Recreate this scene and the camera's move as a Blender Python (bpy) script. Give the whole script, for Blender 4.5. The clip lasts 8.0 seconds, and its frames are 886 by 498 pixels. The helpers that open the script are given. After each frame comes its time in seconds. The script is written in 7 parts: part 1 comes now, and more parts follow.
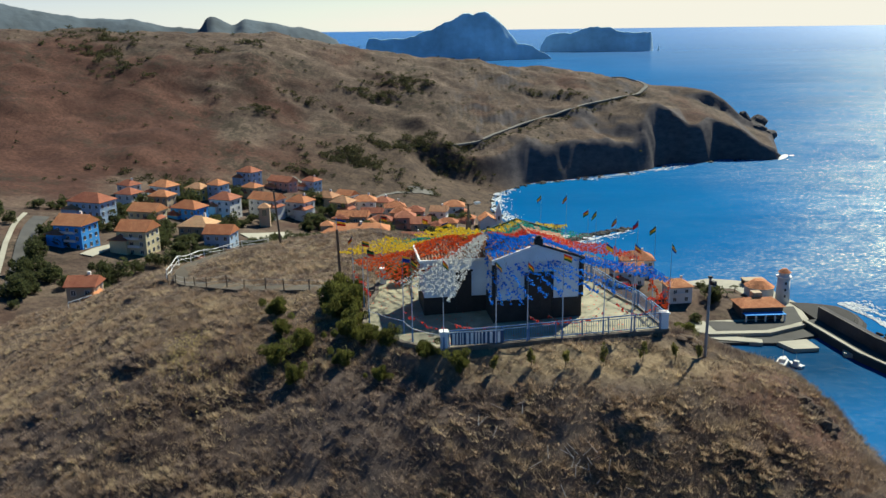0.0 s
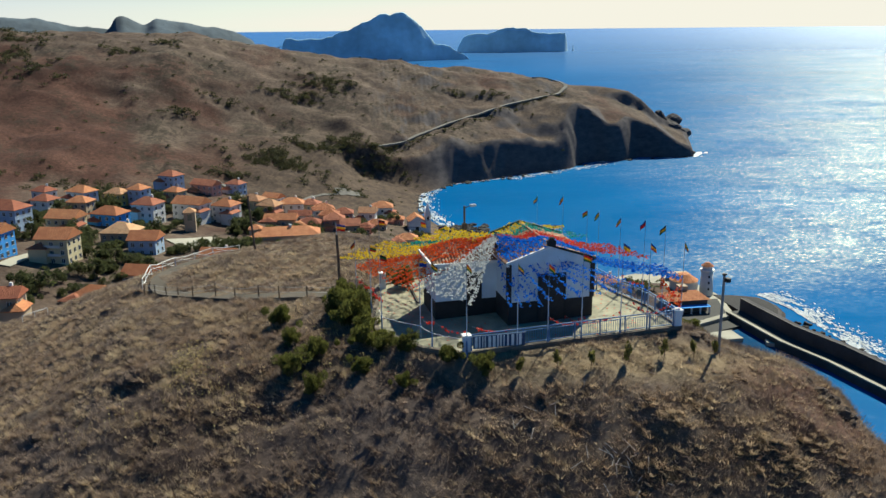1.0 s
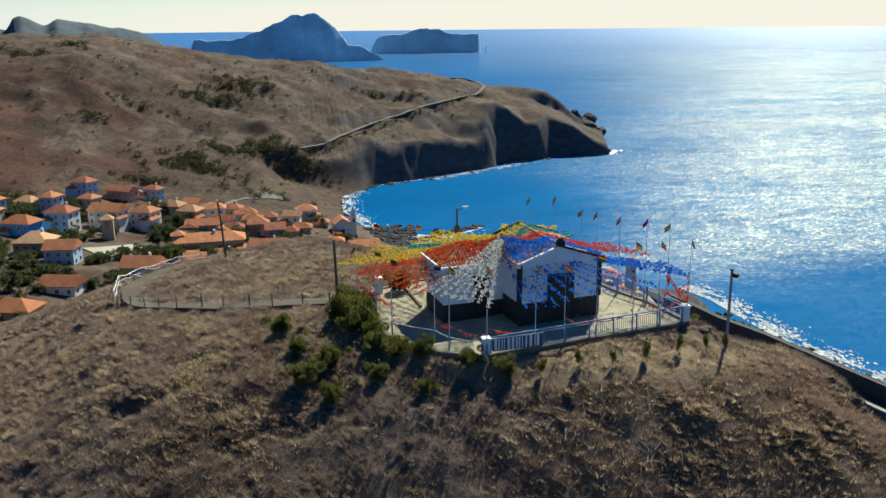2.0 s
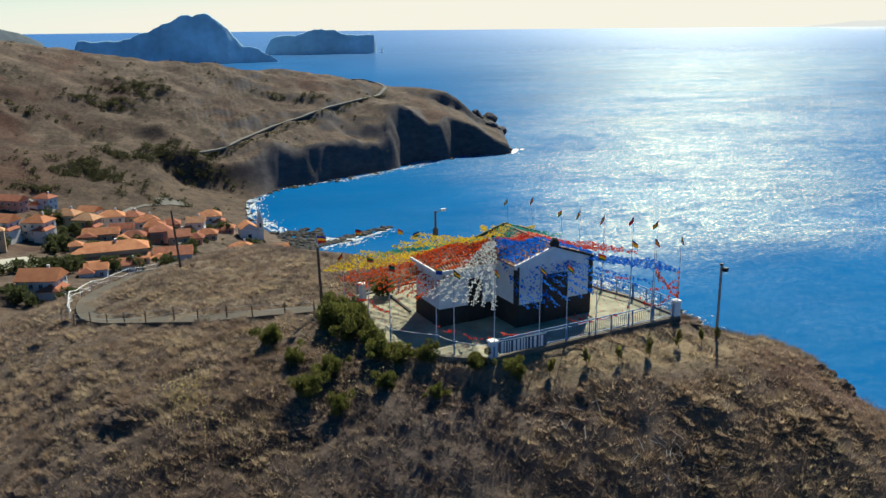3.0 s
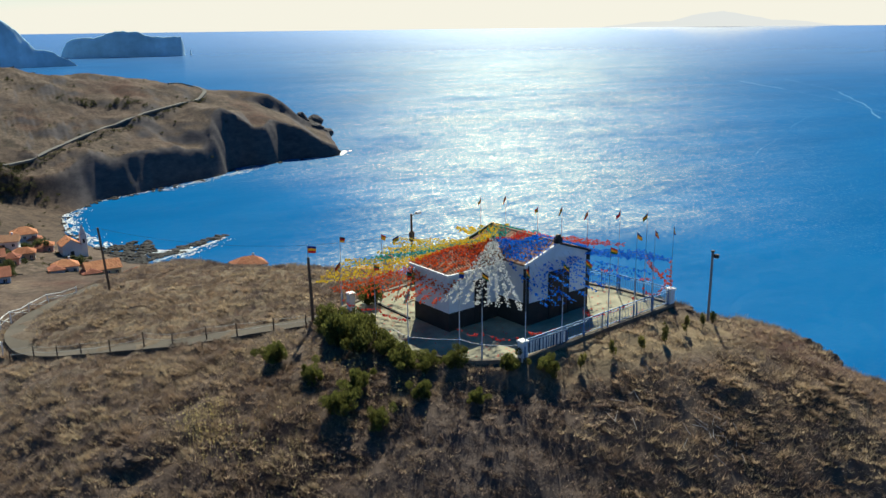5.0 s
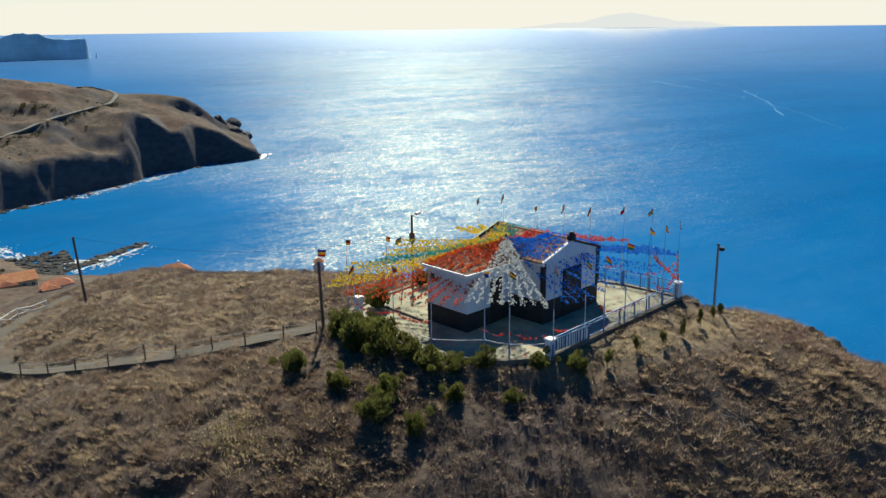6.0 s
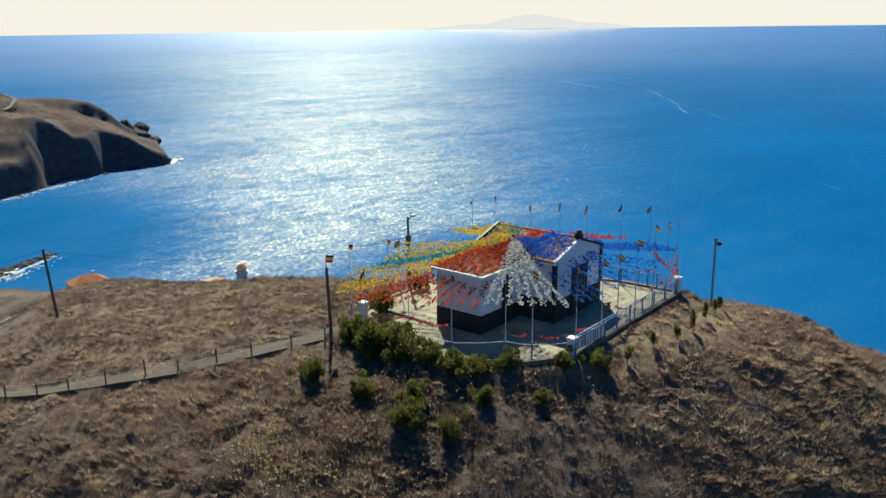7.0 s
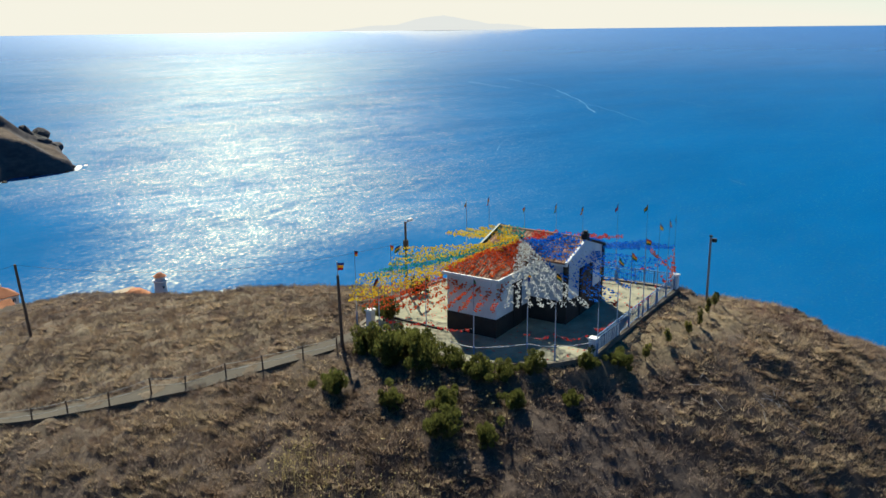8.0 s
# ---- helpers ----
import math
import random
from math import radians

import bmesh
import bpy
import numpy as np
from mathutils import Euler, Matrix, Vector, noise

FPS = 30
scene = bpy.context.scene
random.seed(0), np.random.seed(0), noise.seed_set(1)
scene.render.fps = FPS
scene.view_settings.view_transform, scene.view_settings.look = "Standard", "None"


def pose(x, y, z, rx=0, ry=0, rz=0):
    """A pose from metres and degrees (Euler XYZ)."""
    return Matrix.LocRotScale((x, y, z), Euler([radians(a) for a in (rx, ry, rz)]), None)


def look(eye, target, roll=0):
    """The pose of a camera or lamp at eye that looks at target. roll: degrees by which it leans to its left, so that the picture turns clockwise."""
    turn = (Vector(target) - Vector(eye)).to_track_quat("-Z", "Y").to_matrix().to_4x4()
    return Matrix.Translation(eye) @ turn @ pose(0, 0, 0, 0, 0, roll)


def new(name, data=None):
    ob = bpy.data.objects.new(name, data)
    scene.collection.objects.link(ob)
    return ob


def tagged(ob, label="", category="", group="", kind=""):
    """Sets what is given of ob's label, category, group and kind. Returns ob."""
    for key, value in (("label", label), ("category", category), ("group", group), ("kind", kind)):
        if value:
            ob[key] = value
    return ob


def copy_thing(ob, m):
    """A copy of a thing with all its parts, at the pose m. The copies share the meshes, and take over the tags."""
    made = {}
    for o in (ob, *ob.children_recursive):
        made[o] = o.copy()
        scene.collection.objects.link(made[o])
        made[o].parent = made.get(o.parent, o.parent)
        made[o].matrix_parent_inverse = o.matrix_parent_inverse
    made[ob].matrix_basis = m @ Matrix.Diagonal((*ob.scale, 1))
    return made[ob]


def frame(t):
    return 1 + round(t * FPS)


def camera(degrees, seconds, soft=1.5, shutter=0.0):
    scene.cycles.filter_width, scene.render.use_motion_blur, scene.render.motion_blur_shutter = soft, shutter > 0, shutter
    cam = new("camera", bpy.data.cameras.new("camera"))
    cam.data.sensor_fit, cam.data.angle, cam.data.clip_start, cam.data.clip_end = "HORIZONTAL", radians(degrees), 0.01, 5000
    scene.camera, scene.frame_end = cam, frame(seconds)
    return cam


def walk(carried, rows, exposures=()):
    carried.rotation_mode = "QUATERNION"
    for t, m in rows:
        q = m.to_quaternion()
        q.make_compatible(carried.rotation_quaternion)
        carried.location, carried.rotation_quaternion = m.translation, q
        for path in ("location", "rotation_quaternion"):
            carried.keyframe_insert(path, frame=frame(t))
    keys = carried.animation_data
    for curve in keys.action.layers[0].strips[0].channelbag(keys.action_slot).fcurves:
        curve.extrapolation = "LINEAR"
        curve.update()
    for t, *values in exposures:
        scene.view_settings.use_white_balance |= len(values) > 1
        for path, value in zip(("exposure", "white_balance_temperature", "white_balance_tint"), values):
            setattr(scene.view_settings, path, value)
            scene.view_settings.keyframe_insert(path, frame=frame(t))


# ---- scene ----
cam = camera(55.32, 8.0)
PATH = [
    (0, (0.005, 0.001, 17.406), (-1.042, 19.310, 12.298), -0.78),
    (0.5, (-2.742, -0.049, 17.548), (-2.859, 19.283, 12.425), -0.65),
    (1, (-5.645, 0.228, 17.605), (-4.815, 19.544, 12.486), -0.60),
    (1.5, (-8.370, 0.584, 17.644), (-6.670, 19.843, 12.526), -0.60),
    (3, (-16.746, 2.809, 17.802), (-11.682, 21.467, 12.680), -0.52),
    (3.5, (-19.258, 3.755, 17.813), (-13.237, 22.126, 12.689), -0.59),
    (4, (-21.910, 4.970, 17.831), (-14.841, 22.963, 12.704), -0.62),
    (4.5, (-24.357, 6.255, 17.839), (-16.316, 23.832, 12.704), -0.61),
    (6, (-31.560, 11.286, 17.621), (-20.978, 27.465, 12.496), -0.68),
    (6.5, (-33.709, 13.159, 17.597), (-22.320, 28.781, 12.474), -0.70),
    (7, (-35.921, 15.306, 17.581), (-23.690, 30.279, 12.459), -0.71),
    (7.5, (-37.921, 17.432, 17.615), (-24.926, 31.747, 12.496), -0.66),
    (8, (-39.890, 19.786, 17.666), (-26.132, 33.370, 12.550), -0.69),
]
walk(cam, [(t, look(eye, target, roll)) for t, eye, target, roll in PATH])

# ---- world, sun ----
SEA = -110.6
SUN_AZ, SUN_EL = 32.0, 45.0      # degrees clockwise from +y, above the horizon
scene.view_settings.exposure = 0.74
world = bpy.data.worlds.new("sky")
scene.world = world
world.use_nodes = True
wn = world.node_tree.nodes
sky = wn.new("ShaderNodeTexSky")
sky.sky_type, sky.sun_disc = "NISHITA", False
sky.sun_elevation, sky.sun_rotation = radians(SUN_EL), radians(SUN_AZ)
sky.air_density, sky.dust_density, sky.ozone_density = 0.75, 0.06, 3.0
wl = world.node_tree.links
# sea haze takes the colour out of the lowest sky
sky_at = wn.new("ShaderNodeTexCoord")
sky_up = wn.new("ShaderNodeSeparateXYZ")
wl.new(sky_at.outputs["Generated"], sky_up.inputs["Vector"])
haze_by = wn.new("ShaderNodeMapRange")
for key, v in (("From Min", 0.0), ("From Max", 0.22), ("To Min", 0.46), ("To Max", 1.55)):
    haze_by.inputs[key].default_value = v
wl.new(sky_up.outputs["Z"], haze_by.inputs["Value"])
haze = wn.new("ShaderNodeHueSaturation")
wl.new(sky.outputs["Color"], haze.inputs["Color"])
wl.new(haze_by.outputs[0], haze.inputs["Saturation"])
high = wn.new("ShaderNodeMapRange")
for key, v in (("From Min", 0.05), ("From Max", 0.5), ("To Min", 0.87), ("To Max", 0.88)):
    high.inputs[key].default_value = v
wl.new(sky_up.outputs["Z"], high.inputs["Value"])
wl.new(high.outputs[0], haze.inputs["Value"])
warm = wn.new("ShaderNodeMapRange")
for key, v in (("From Min", 0.0), ("From Max", 0.22), ("To Min", 0.535), ("To Max", 0.5)):
    warm.inputs[key].default_value = v
wl.new(sky_up.outputs["Z"], warm.inputs["Value"])
wl.new(warm.outputs[0], haze.inputs["Hue"])
# the haze round the sun is an even cream, not a glare
veil = wn.new("ShaderNodeVectorMath")
veil.operation = "MINIMUM"
veil.inputs[1].default_value = (7.75, 7.55, 6.5)
wl.new(haze.outputs["Color"], veil.inputs[0])
wl.new(veil.outputs["Vector"], wn["Background"].inputs["Color"])
wn["Background"].inputs["Strength"].default_value = 0.071
sun_data = bpy.data.lights.new("sun", "SUN")
sun_data.energy, sun_data.angle, sun_data.color = 4.85, radians(0.6), (0.95, 0.945, 0.765)
sun = new("sun", sun_data)
sun_way = Vector((math.sin(radians(SUN_AZ)) * math.cos(radians(SUN_EL)), math.cos(radians(SUN_AZ)) * math.cos(radians(SUN_EL)), math.sin(radians(SUN_EL))))
sun.matrix_world = look(sun_way * 100, (0, 0, 0))


# ---- materials ----
def node_mat(name, rough=0.8, metal=0.0, spec=0.4):
    m = bpy.data.materials.new(name)
    m.use_nodes = True
    b = m.node_tree.nodes["Principled BSDF"]
    b.inputs["Roughness"].default_value = rough
    b.inputs["Metallic"].default_value = metal
    b.inputs["Specular IOR Level"].default_value = spec
    return m, m.node_tree.nodes, m.node_tree.links, b


def ramp(nodes, links, fac, stops, interp="LINEAR"):
    r = nodes.new("ShaderNodeValToRGB")
    r.color_ramp.interpolation = interp
    while len(r.color_ramp.elements) < len(stops):
        r.color_ramp.elements.new(0.5)
    for e, (p, c) in zip(r.color_ramp.elements, stops):
        e.position, e.color = p, (*c, 1.0)
    links.new(fac, r.inputs["Fac"])
    return r.outputs["Color"]


def noise_fac(nodes, links, scale, detail=4.0, rough=0.6, coord="Object", stretch=None):
    tc = nodes.new("ShaderNodeTexCoord")
    out = tc.outputs[coord]
    if stretch:
        mp = nodes.new("ShaderNodeMapping")
        mp.inputs["Scale"].default_value = stretch
        links.new(out, mp.inputs["Vector"])
        out = mp.outputs["Vector"]
    n = nodes.new("ShaderNodeTexNoise")
    n.inputs["Scale"].default_value, n.inputs["Detail"].default_value, n.inputs["Roughness"].default_value = scale, detail, rough
    links.new(out, n.inputs["Vector"])
    return n.outputs["Fac"]


def mix(nodes, links, fac, a, b, mode="MIX"):
    m = nodes.new("ShaderNodeMix")
    m.data_type, m.blend_type = "RGBA", mode
    for key, v in ((0, fac), (6, a), (7, b)):
        if isinstance(v, (int, float)):
            m.inputs[key].default_value = v
        elif isinstance(v, tuple):
            m.inputs[key].default_value = (*v, 1.0)
        else:
            links.new(v, m.inputs[key])
    return m.outputs[2]


def bump(nodes, links, b, fac, strength, dist):
    bp = nodes.new("ShaderNodeBump")
    bp.inputs["Strength"].default_value, bp.inputs["Distance"].default_value = strength, dist
    links.new(fac, bp.inputs["Height"])
    links.new(bp.outputs["Normal"], b.inputs["Normal"])


def plain(name, c, rough=0.8, vary=0.18, scale=6.0, fine=60.0, metal=0.0, spec=0.4, rel=0.3, relief=0.01, coord="Object"):
    """A surface of one colour with stains at one scale and grain at another."""
    m, n, l, b = node_mat(name, rough, metal, spec)
    big = noise_fac(n, l, scale, 4, 0.6, coord)
    small = noise_fac(n, l, fine, 3, 0.6, coord)
    lo, hi = tuple(v * (1 - vary) for v in c), tuple(min(1, v * (1 + vary)) for v in c)
    base = ramp(n, l, big, [(0.3, lo), (0.7, hi)])
    grain = ramp(n, l, small, [(0.3, (1 - vary / 2,) * 3), (0.7, (1, 1, 1))])
    l.new(mix(n, l, 1.0, base, grain, "MULTIPLY"), b.inputs["Base Color"])
    bump(n, l, b, small, rel, relief)
    return m


def ground_material():
    m, n, l, b = node_mat("dry_hillside", 0.95, 0, 0.15)
    geo = n.new("ShaderNodeNewGeometry")
    sep = n.new("ShaderNodeSeparateXYZ")
    l.new(geo.outputs["Normal"], sep.inputs["Vector"])
    big = noise_fac(n, l, 0.012, 5, 0.62)
    mid = noise_fac(n, l, 0.11, 6, 0.65)
    fine = noise_fac(n, l, 1.6, 6, 0.7)
    dry = ramp(n, l, mid, [(0.3, (0.106, 0.079, 0.065)), (0.5, (0.152, 0.115, 0.090)), (0.72, (0.205, 0.157, 0.117))])
    red = ramp(n, l, fine, [(0.3, (0.075, 0.036, 0.028)), (0.7, (0.14, 0.070, 0.050))])
    # iron-red soil on the slopes above the village
    tc = n.new("ShaderNodeTexCoord")
    far = n.new("ShaderNodeVectorMath")
    far.operation = "DISTANCE"
    far.inputs[1].default_value = (-330, 600, -50)
    l.new(tc.outputs["Object"], far.inputs[0])
    near = n.new("ShaderNodeMapRange")
    for key, v in (("From Min", 80), ("From Max", 215), ("To Min", 0.34), ("To Max", 0.0)):
        near.inputs[key].default_value = v
    l.new(far.outputs["Value"], near.inputs["Value"])
    both = n.new("ShaderNodeMath")
    l.new(big, both.inputs[0])
    l.new(near.outputs[0], both.inputs[1])
    where = ramp(n, l, both.outputs[0], [(0.54, (0, 0, 0)), (0.70, (1, 1, 1))])
    col = mix(n, l, where, dry, red)
    wide = ramp(n, l, noise_fac(n, l, 0.035, 5, 0.6), [(0.34, (0.50, 0.45, 0.46)), (0.6, (1.0, 1.0, 1.0))])
    col = mix(n, l, 1.0, col, wide, "MULTIPLY")
    grain = ramp(n, l, fine, [(0.28, (0.62, 0.6, 0.6)), (0.5, (0.9, 0.89, 0.88)), (0.75, (1, 1, 1))])
    col = mix(n, l, 1.0, col, grain, "MULTIPLY")
    # scrub cover on the far slopes
    cover = mix(n, l, 1.0, ramp(n, l, noise_fac(n, l, 0.018, 4, 0.6), [(0.48, (0, 0, 0)), (0.62, (1, 1, 1))]), ramp(n, l, noise_fac(n, l, 0.16, 5, 0.7), [(0.44, (0, 0, 0)), (0.56, (0.75, 0.75, 0.75))]), "MULTIPLY")
    col = mix(n, l, cover, col, (0.036, 0.031, 0.022))
    # brown scrubby soil in the valley above the village
    dale = n.new("ShaderNodeVectorMath")
    dale.operation = "DISTANCE"
    dale.inputs[1].default_value = (-60, 615, -90)
    l.new(tc.outputs["Object"], dale.inputs[0])
    dale_at = n.new("ShaderNodeMapRange")
    for key, v in (("From Min", 55), ("From Max", 110), ("To Min", 0.7), ("To Max", 0.0)):
        dale_at.inputs[key].default_value = v
    l.new(dale.outputs["Value"], dale_at.inputs["Value"])
    col = mix(n, l, dale_at.outputs[0], col, ramp(n, l, mid, [(0.35, (0.042, 0.030, 0.024)), (0.65, (0.105, 0.074, 0.052))]))
    # bare sandy soil below the railing
    mp = n.new("ShaderNodeMapping")
    mp.inputs["Location"].default_value, mp.inputs["Scale"].default_value = (-0.64, -21.1, 0), (0.105, 0.48, 0)
    l.new(tc.outputs["Object"], mp.inputs["Vector"])
    ln = n.new("ShaderNodeVectorMath")
    ln.operation = "LENGTH"
    l.new(mp.outputs["Vector"], ln.inputs[0])
    edge = n.new("ShaderNodeMath")
    edge.operation = "MULTIPLY_ADD"
    edge.inputs[1].default_value = 0.9
    l.new(mid, edge.inputs[0])
    l.new(ln.outputs["Value"], edge.inputs[2])
    bare_at = n.new("ShaderNodeMapRange")
    for key, v in (("From Min", 1.0), ("From Max", 1.7), ("To Min", 0.75), ("To Max", 0.0)):
        bare_at.inputs[key].default_value = v
    l.new(edge.outputs[0], bare_at.inputs["Value"])
    sand = ramp(n, l, fine, [(0.3, (0.17, 0.12, 0.07)), (0.7, (0.33, 0.25, 0.15))])
    col = mix(n, l, bare_at.outputs[0], col, sand)
    # paler straw on the flat shoulder behind the path
    straw = n.new("ShaderNodeVectorMath")
    straw.operation = "DISTANCE"
    straw.inputs[1].default_value = (-15, 71, -1)
    l.new(tc.outputs["Object"], straw.inputs[0])
    straw_at = n.new("ShaderNodeMapRange")
    for key, v in (("From Min", 7), ("From Max", 16), ("To Min", 0.6), ("To Max", 0.0)):
        straw_at.inputs[key].default_value = v
    l.new(straw.outputs["Value"], straw_at.inputs["Value"])
    col = mix(n, l, straw_at.outputs[0], col, ramp(n, l, fine, [(0.3, (0.17, 0.13, 0.085)), (0.7, (0.28, 0.22, 0.145))]))
    # litter of dark scrub on the slope before the terrace and at the hill's western foot
    # the first patch's darkness also paints in the rail's and poles' shadows
    for place, scale, most in (((0.98, -9.02, 0), (0.14, 0.22, 0), 0.9), ((5.0, -8.1, 0), (0.18, 0.18, 0), 0.65)):
        mp2 = n.new("ShaderNodeMapping")
        mp2.inputs["Location"].default_value, mp2.inputs["Scale"].default_value = place, scale
        l.new(tc.outputs["Object"], mp2.inputs["Vector"])
        ln2 = n.new("ShaderNodeVectorMath")
        ln2.operation = "LENGTH"
        l.new(mp2.outputs["Vector"], ln2.inputs[0])
        edge2 = n.new("ShaderNodeMath")
        edge2.operation = "MULTIPLY_ADD"
        edge2.inputs[1].default_value = 0.9
        l.new(mid, edge2.inputs[0])
        l.new(ln2.outputs["Value"], edge2.inputs[2])
        litter = n.new("ShaderNodeMapRange")
        for key, v in (("From Min", 0.8), ("From Max", 1.6), ("To Min", most), ("To Max", 0.0)):
            litter.inputs[key].default_value = v
        l.new(edge2.outputs[0], litter.inputs["Value"])
        col = mix(n, l, litter.outputs[0], col, ramp(n, l, fine, [(0.3, (0.058, 0.044, 0.040)), (0.7, (0.110, 0.083, 0.072))]))
    # red rubble at the brow of the hill
    rub = n.new("ShaderNodeVectorMath")
    rub.operation = "DISTANCE"
    rub.inputs[1].default_value = (16.5, 41.0, -2.5)
    l.new(tc.outputs["Object"], rub.inputs[0])
    rub_edge = n.new("ShaderNodeMath")
    rub_edge.operation = "MULTIPLY_ADD"
    rub_edge.inputs[1].default_value = 5.0
    l.new(mid, rub_edge.inputs[0])
    l.new(rub.outputs["Value"], rub_edge.inputs[2])
    rub_at = n.new("ShaderNodeMapRange")
    for key, v in (("From Min", 5.5), ("From Max", 8.0), ("To Min", 0.9), ("To Max", 0.0)):
        rub_at.inputs[key].default_value = v
    l.new(rub_edge.outputs[0], rub_at.inputs["Value"])
    col = mix(n, l, rub_at.outputs[0], col, ramp(n, l, fine, [(0.3, (0.045, 0.024, 0.018)), (0.7, (0.15, 0.078, 0.055))]))
    # steep ground is bare dark volcanic rock
    steep = ramp(n, l, sep.outputs["Z"], [(0.81, (1, 1, 1)), (0.91, (0, 0, 0))])
    rock = ramp(n, l, noise_fac(n, l, 0.12, 8, 0.7, "Object", (1, 1, 2.2)), [(0.3, (0.046, 0.042, 0.048)), (0.7, (0.11, 0.092, 0.088))])
    away = n.new("ShaderNodeVectorMath")
    away.operation = "DISTANCE"
    away.inputs[1].default_value = (0, 55, -10)
    l.new(tc.outputs["Object"], away.inputs[0])
    coast = n.new("ShaderNodeMapRange")
    for key, v in (("From Min", 110), ("From Max", 190), ("To Min", 0.0), ("To Max", 1.0)):
        coast.inputs[key].default_value = v
    l.new(away.outputs["Value"], coast.inputs["Value"])
    steep = mix(n, l, 1.0, steep, coast.outputs[0], "MULTIPLY")
    cape = n.new("ShaderNodeVectorMath")
    cape.operation = "DISTANCE"
    cape.inputs[1].default_value = (170, 800, -80)
    l.new(tc.outputs["Object"], cape.inputs[0])
    cape_at = n.new("ShaderNodeMapRange")
    for key, v in (("From Min", 185), ("From Max", 218), ("To Min", 1.0), ("To Max", 0.0)):
        cape_at.inputs[key].default_value = v
    l.new(cape.outputs["Value"], cape_at.inputs["Value"])
    steep = mix(n, l, 1.0, steep, cape_at.outputs[0], "MULTIPLY")
    speck = ramp(n, l, noise_fac(n, l, 0.42, 5, 0.75), [(0.36, (0.55, 0.52, 0.52)), (0.60, (1.08, 1.05, 1.02))])
    col = mix(n, l, coast.outputs[0], col, mix(n, l, 1.0, col, speck, "MULTIPLY"))
    col = mix(n, l, steep, col, rock)
    l.new(col, b.inputs["Base Color"])
    bump(n, l, b, fine, 0.8, 0.25)
    return m


def sea_material():
    """Blue water body under a ruffled, glittering surface."""
    m, n, l, b = node_mat("sea_water")
    n.remove(b)
    body = n.new("ShaderNodeBsdfDiffuse")
    patch = noise_fac(n, l, 0.004, 4, 0.55, "Object", (1, 2.2, 1))
    blue = ramp(n, l, patch, [(0.3, (0.001, 0.083, 0.240)), (0.7, (0.0015, 0.104, 0.288))])
    # the quay's reflection and shade are put into a darker harbour water colour
    at = n.new("ShaderNodeTexCoord")
    berth = n.new("ShaderNodeVectorMath")
    berth.operation = "DISTANCE"
    berth.inputs[1].default_value = (122, 316, SEA)
    l.new(at.outputs["Object"], berth.inputs[0])
    dark = n.new("ShaderNodeMapRange")
    for key, v in (("From Min", 14), ("From Max", 52), ("To Min", 0.75), ("To Max", 0.0)):
        dark.inputs[key].default_value = v
    l.new(berth.outputs["Value"], dark.inputs["Value"])
    l.new(mix(n, l, dark.outputs[0], blue, (0.002, 0.022, 0.055)), body.inputs["Color"])
    gloss = n.new("ShaderNodeBsdfGlossy")
    gloss.distribution = "BECKMANN"
    gloss.inputs["Color"].default_value, gloss.inputs["Roughness"].default_value = (0.55, 0.82, 1.0, 1), 0.40
    swell = noise_fac(n, l, 0.06, 8, 0.75, "Object", (1, 1.5, 1))
    bp = n.new("ShaderNodeBump")
    bp.inputs["Strength"].default_value, bp.inputs["Distance"].default_value = 1.0, 1.5
    l.new(swell, bp.inputs["Height"])
    l.new(bp.outputs["Normal"], gloss.inputs["Normal"])
    wind = noise_fac(n, l, 0.012, 5, 0.6, "Object", (1, 2.6, 1))
    ripple = noise_fac(n, l, 0.13, 5, 0.7, "Object", (1, 1.8, 1))
    share = mix(n, l, 1.0, ramp(n, l, wind, [(0.35, (0.4, 0.4, 0.4)), (0.6, (1, 1, 1))]), ramp(n, l, ripple, [(0.36, (0.004, 0.004, 0.004)), (0.66, (0.013, 0.013, 0.013))]), "MULTIPLY")
    both = n.new("ShaderNodeMixShader")
    l.new(share, both.inputs[0])
    l.new(body.outputs[0], both.inputs[1])
    l.new(gloss.outputs[0], both.inputs[2])
    # glint lobe tilted away from the sun by hand to build up the sun glitter
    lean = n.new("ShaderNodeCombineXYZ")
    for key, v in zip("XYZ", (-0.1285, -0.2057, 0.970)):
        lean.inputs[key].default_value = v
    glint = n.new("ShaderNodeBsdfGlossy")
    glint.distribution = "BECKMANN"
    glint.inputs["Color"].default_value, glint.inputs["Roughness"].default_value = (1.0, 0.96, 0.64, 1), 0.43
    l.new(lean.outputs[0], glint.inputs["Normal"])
    # noise draws the sparkles into the glint lobe's share
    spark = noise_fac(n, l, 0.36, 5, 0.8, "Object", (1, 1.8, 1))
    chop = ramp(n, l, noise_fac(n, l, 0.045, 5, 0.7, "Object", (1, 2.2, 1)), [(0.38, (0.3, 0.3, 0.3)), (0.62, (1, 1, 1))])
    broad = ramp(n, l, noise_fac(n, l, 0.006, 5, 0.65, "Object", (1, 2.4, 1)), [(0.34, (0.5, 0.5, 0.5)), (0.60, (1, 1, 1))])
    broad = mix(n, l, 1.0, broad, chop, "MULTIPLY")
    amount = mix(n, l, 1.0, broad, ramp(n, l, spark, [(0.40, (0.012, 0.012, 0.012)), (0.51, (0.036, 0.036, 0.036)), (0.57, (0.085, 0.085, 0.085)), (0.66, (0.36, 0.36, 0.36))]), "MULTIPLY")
    # bay and harbour lie sheltered; glitter masked there and off the breakwater
    tc = n.new("ShaderNodeTexCoord")
    calm = None
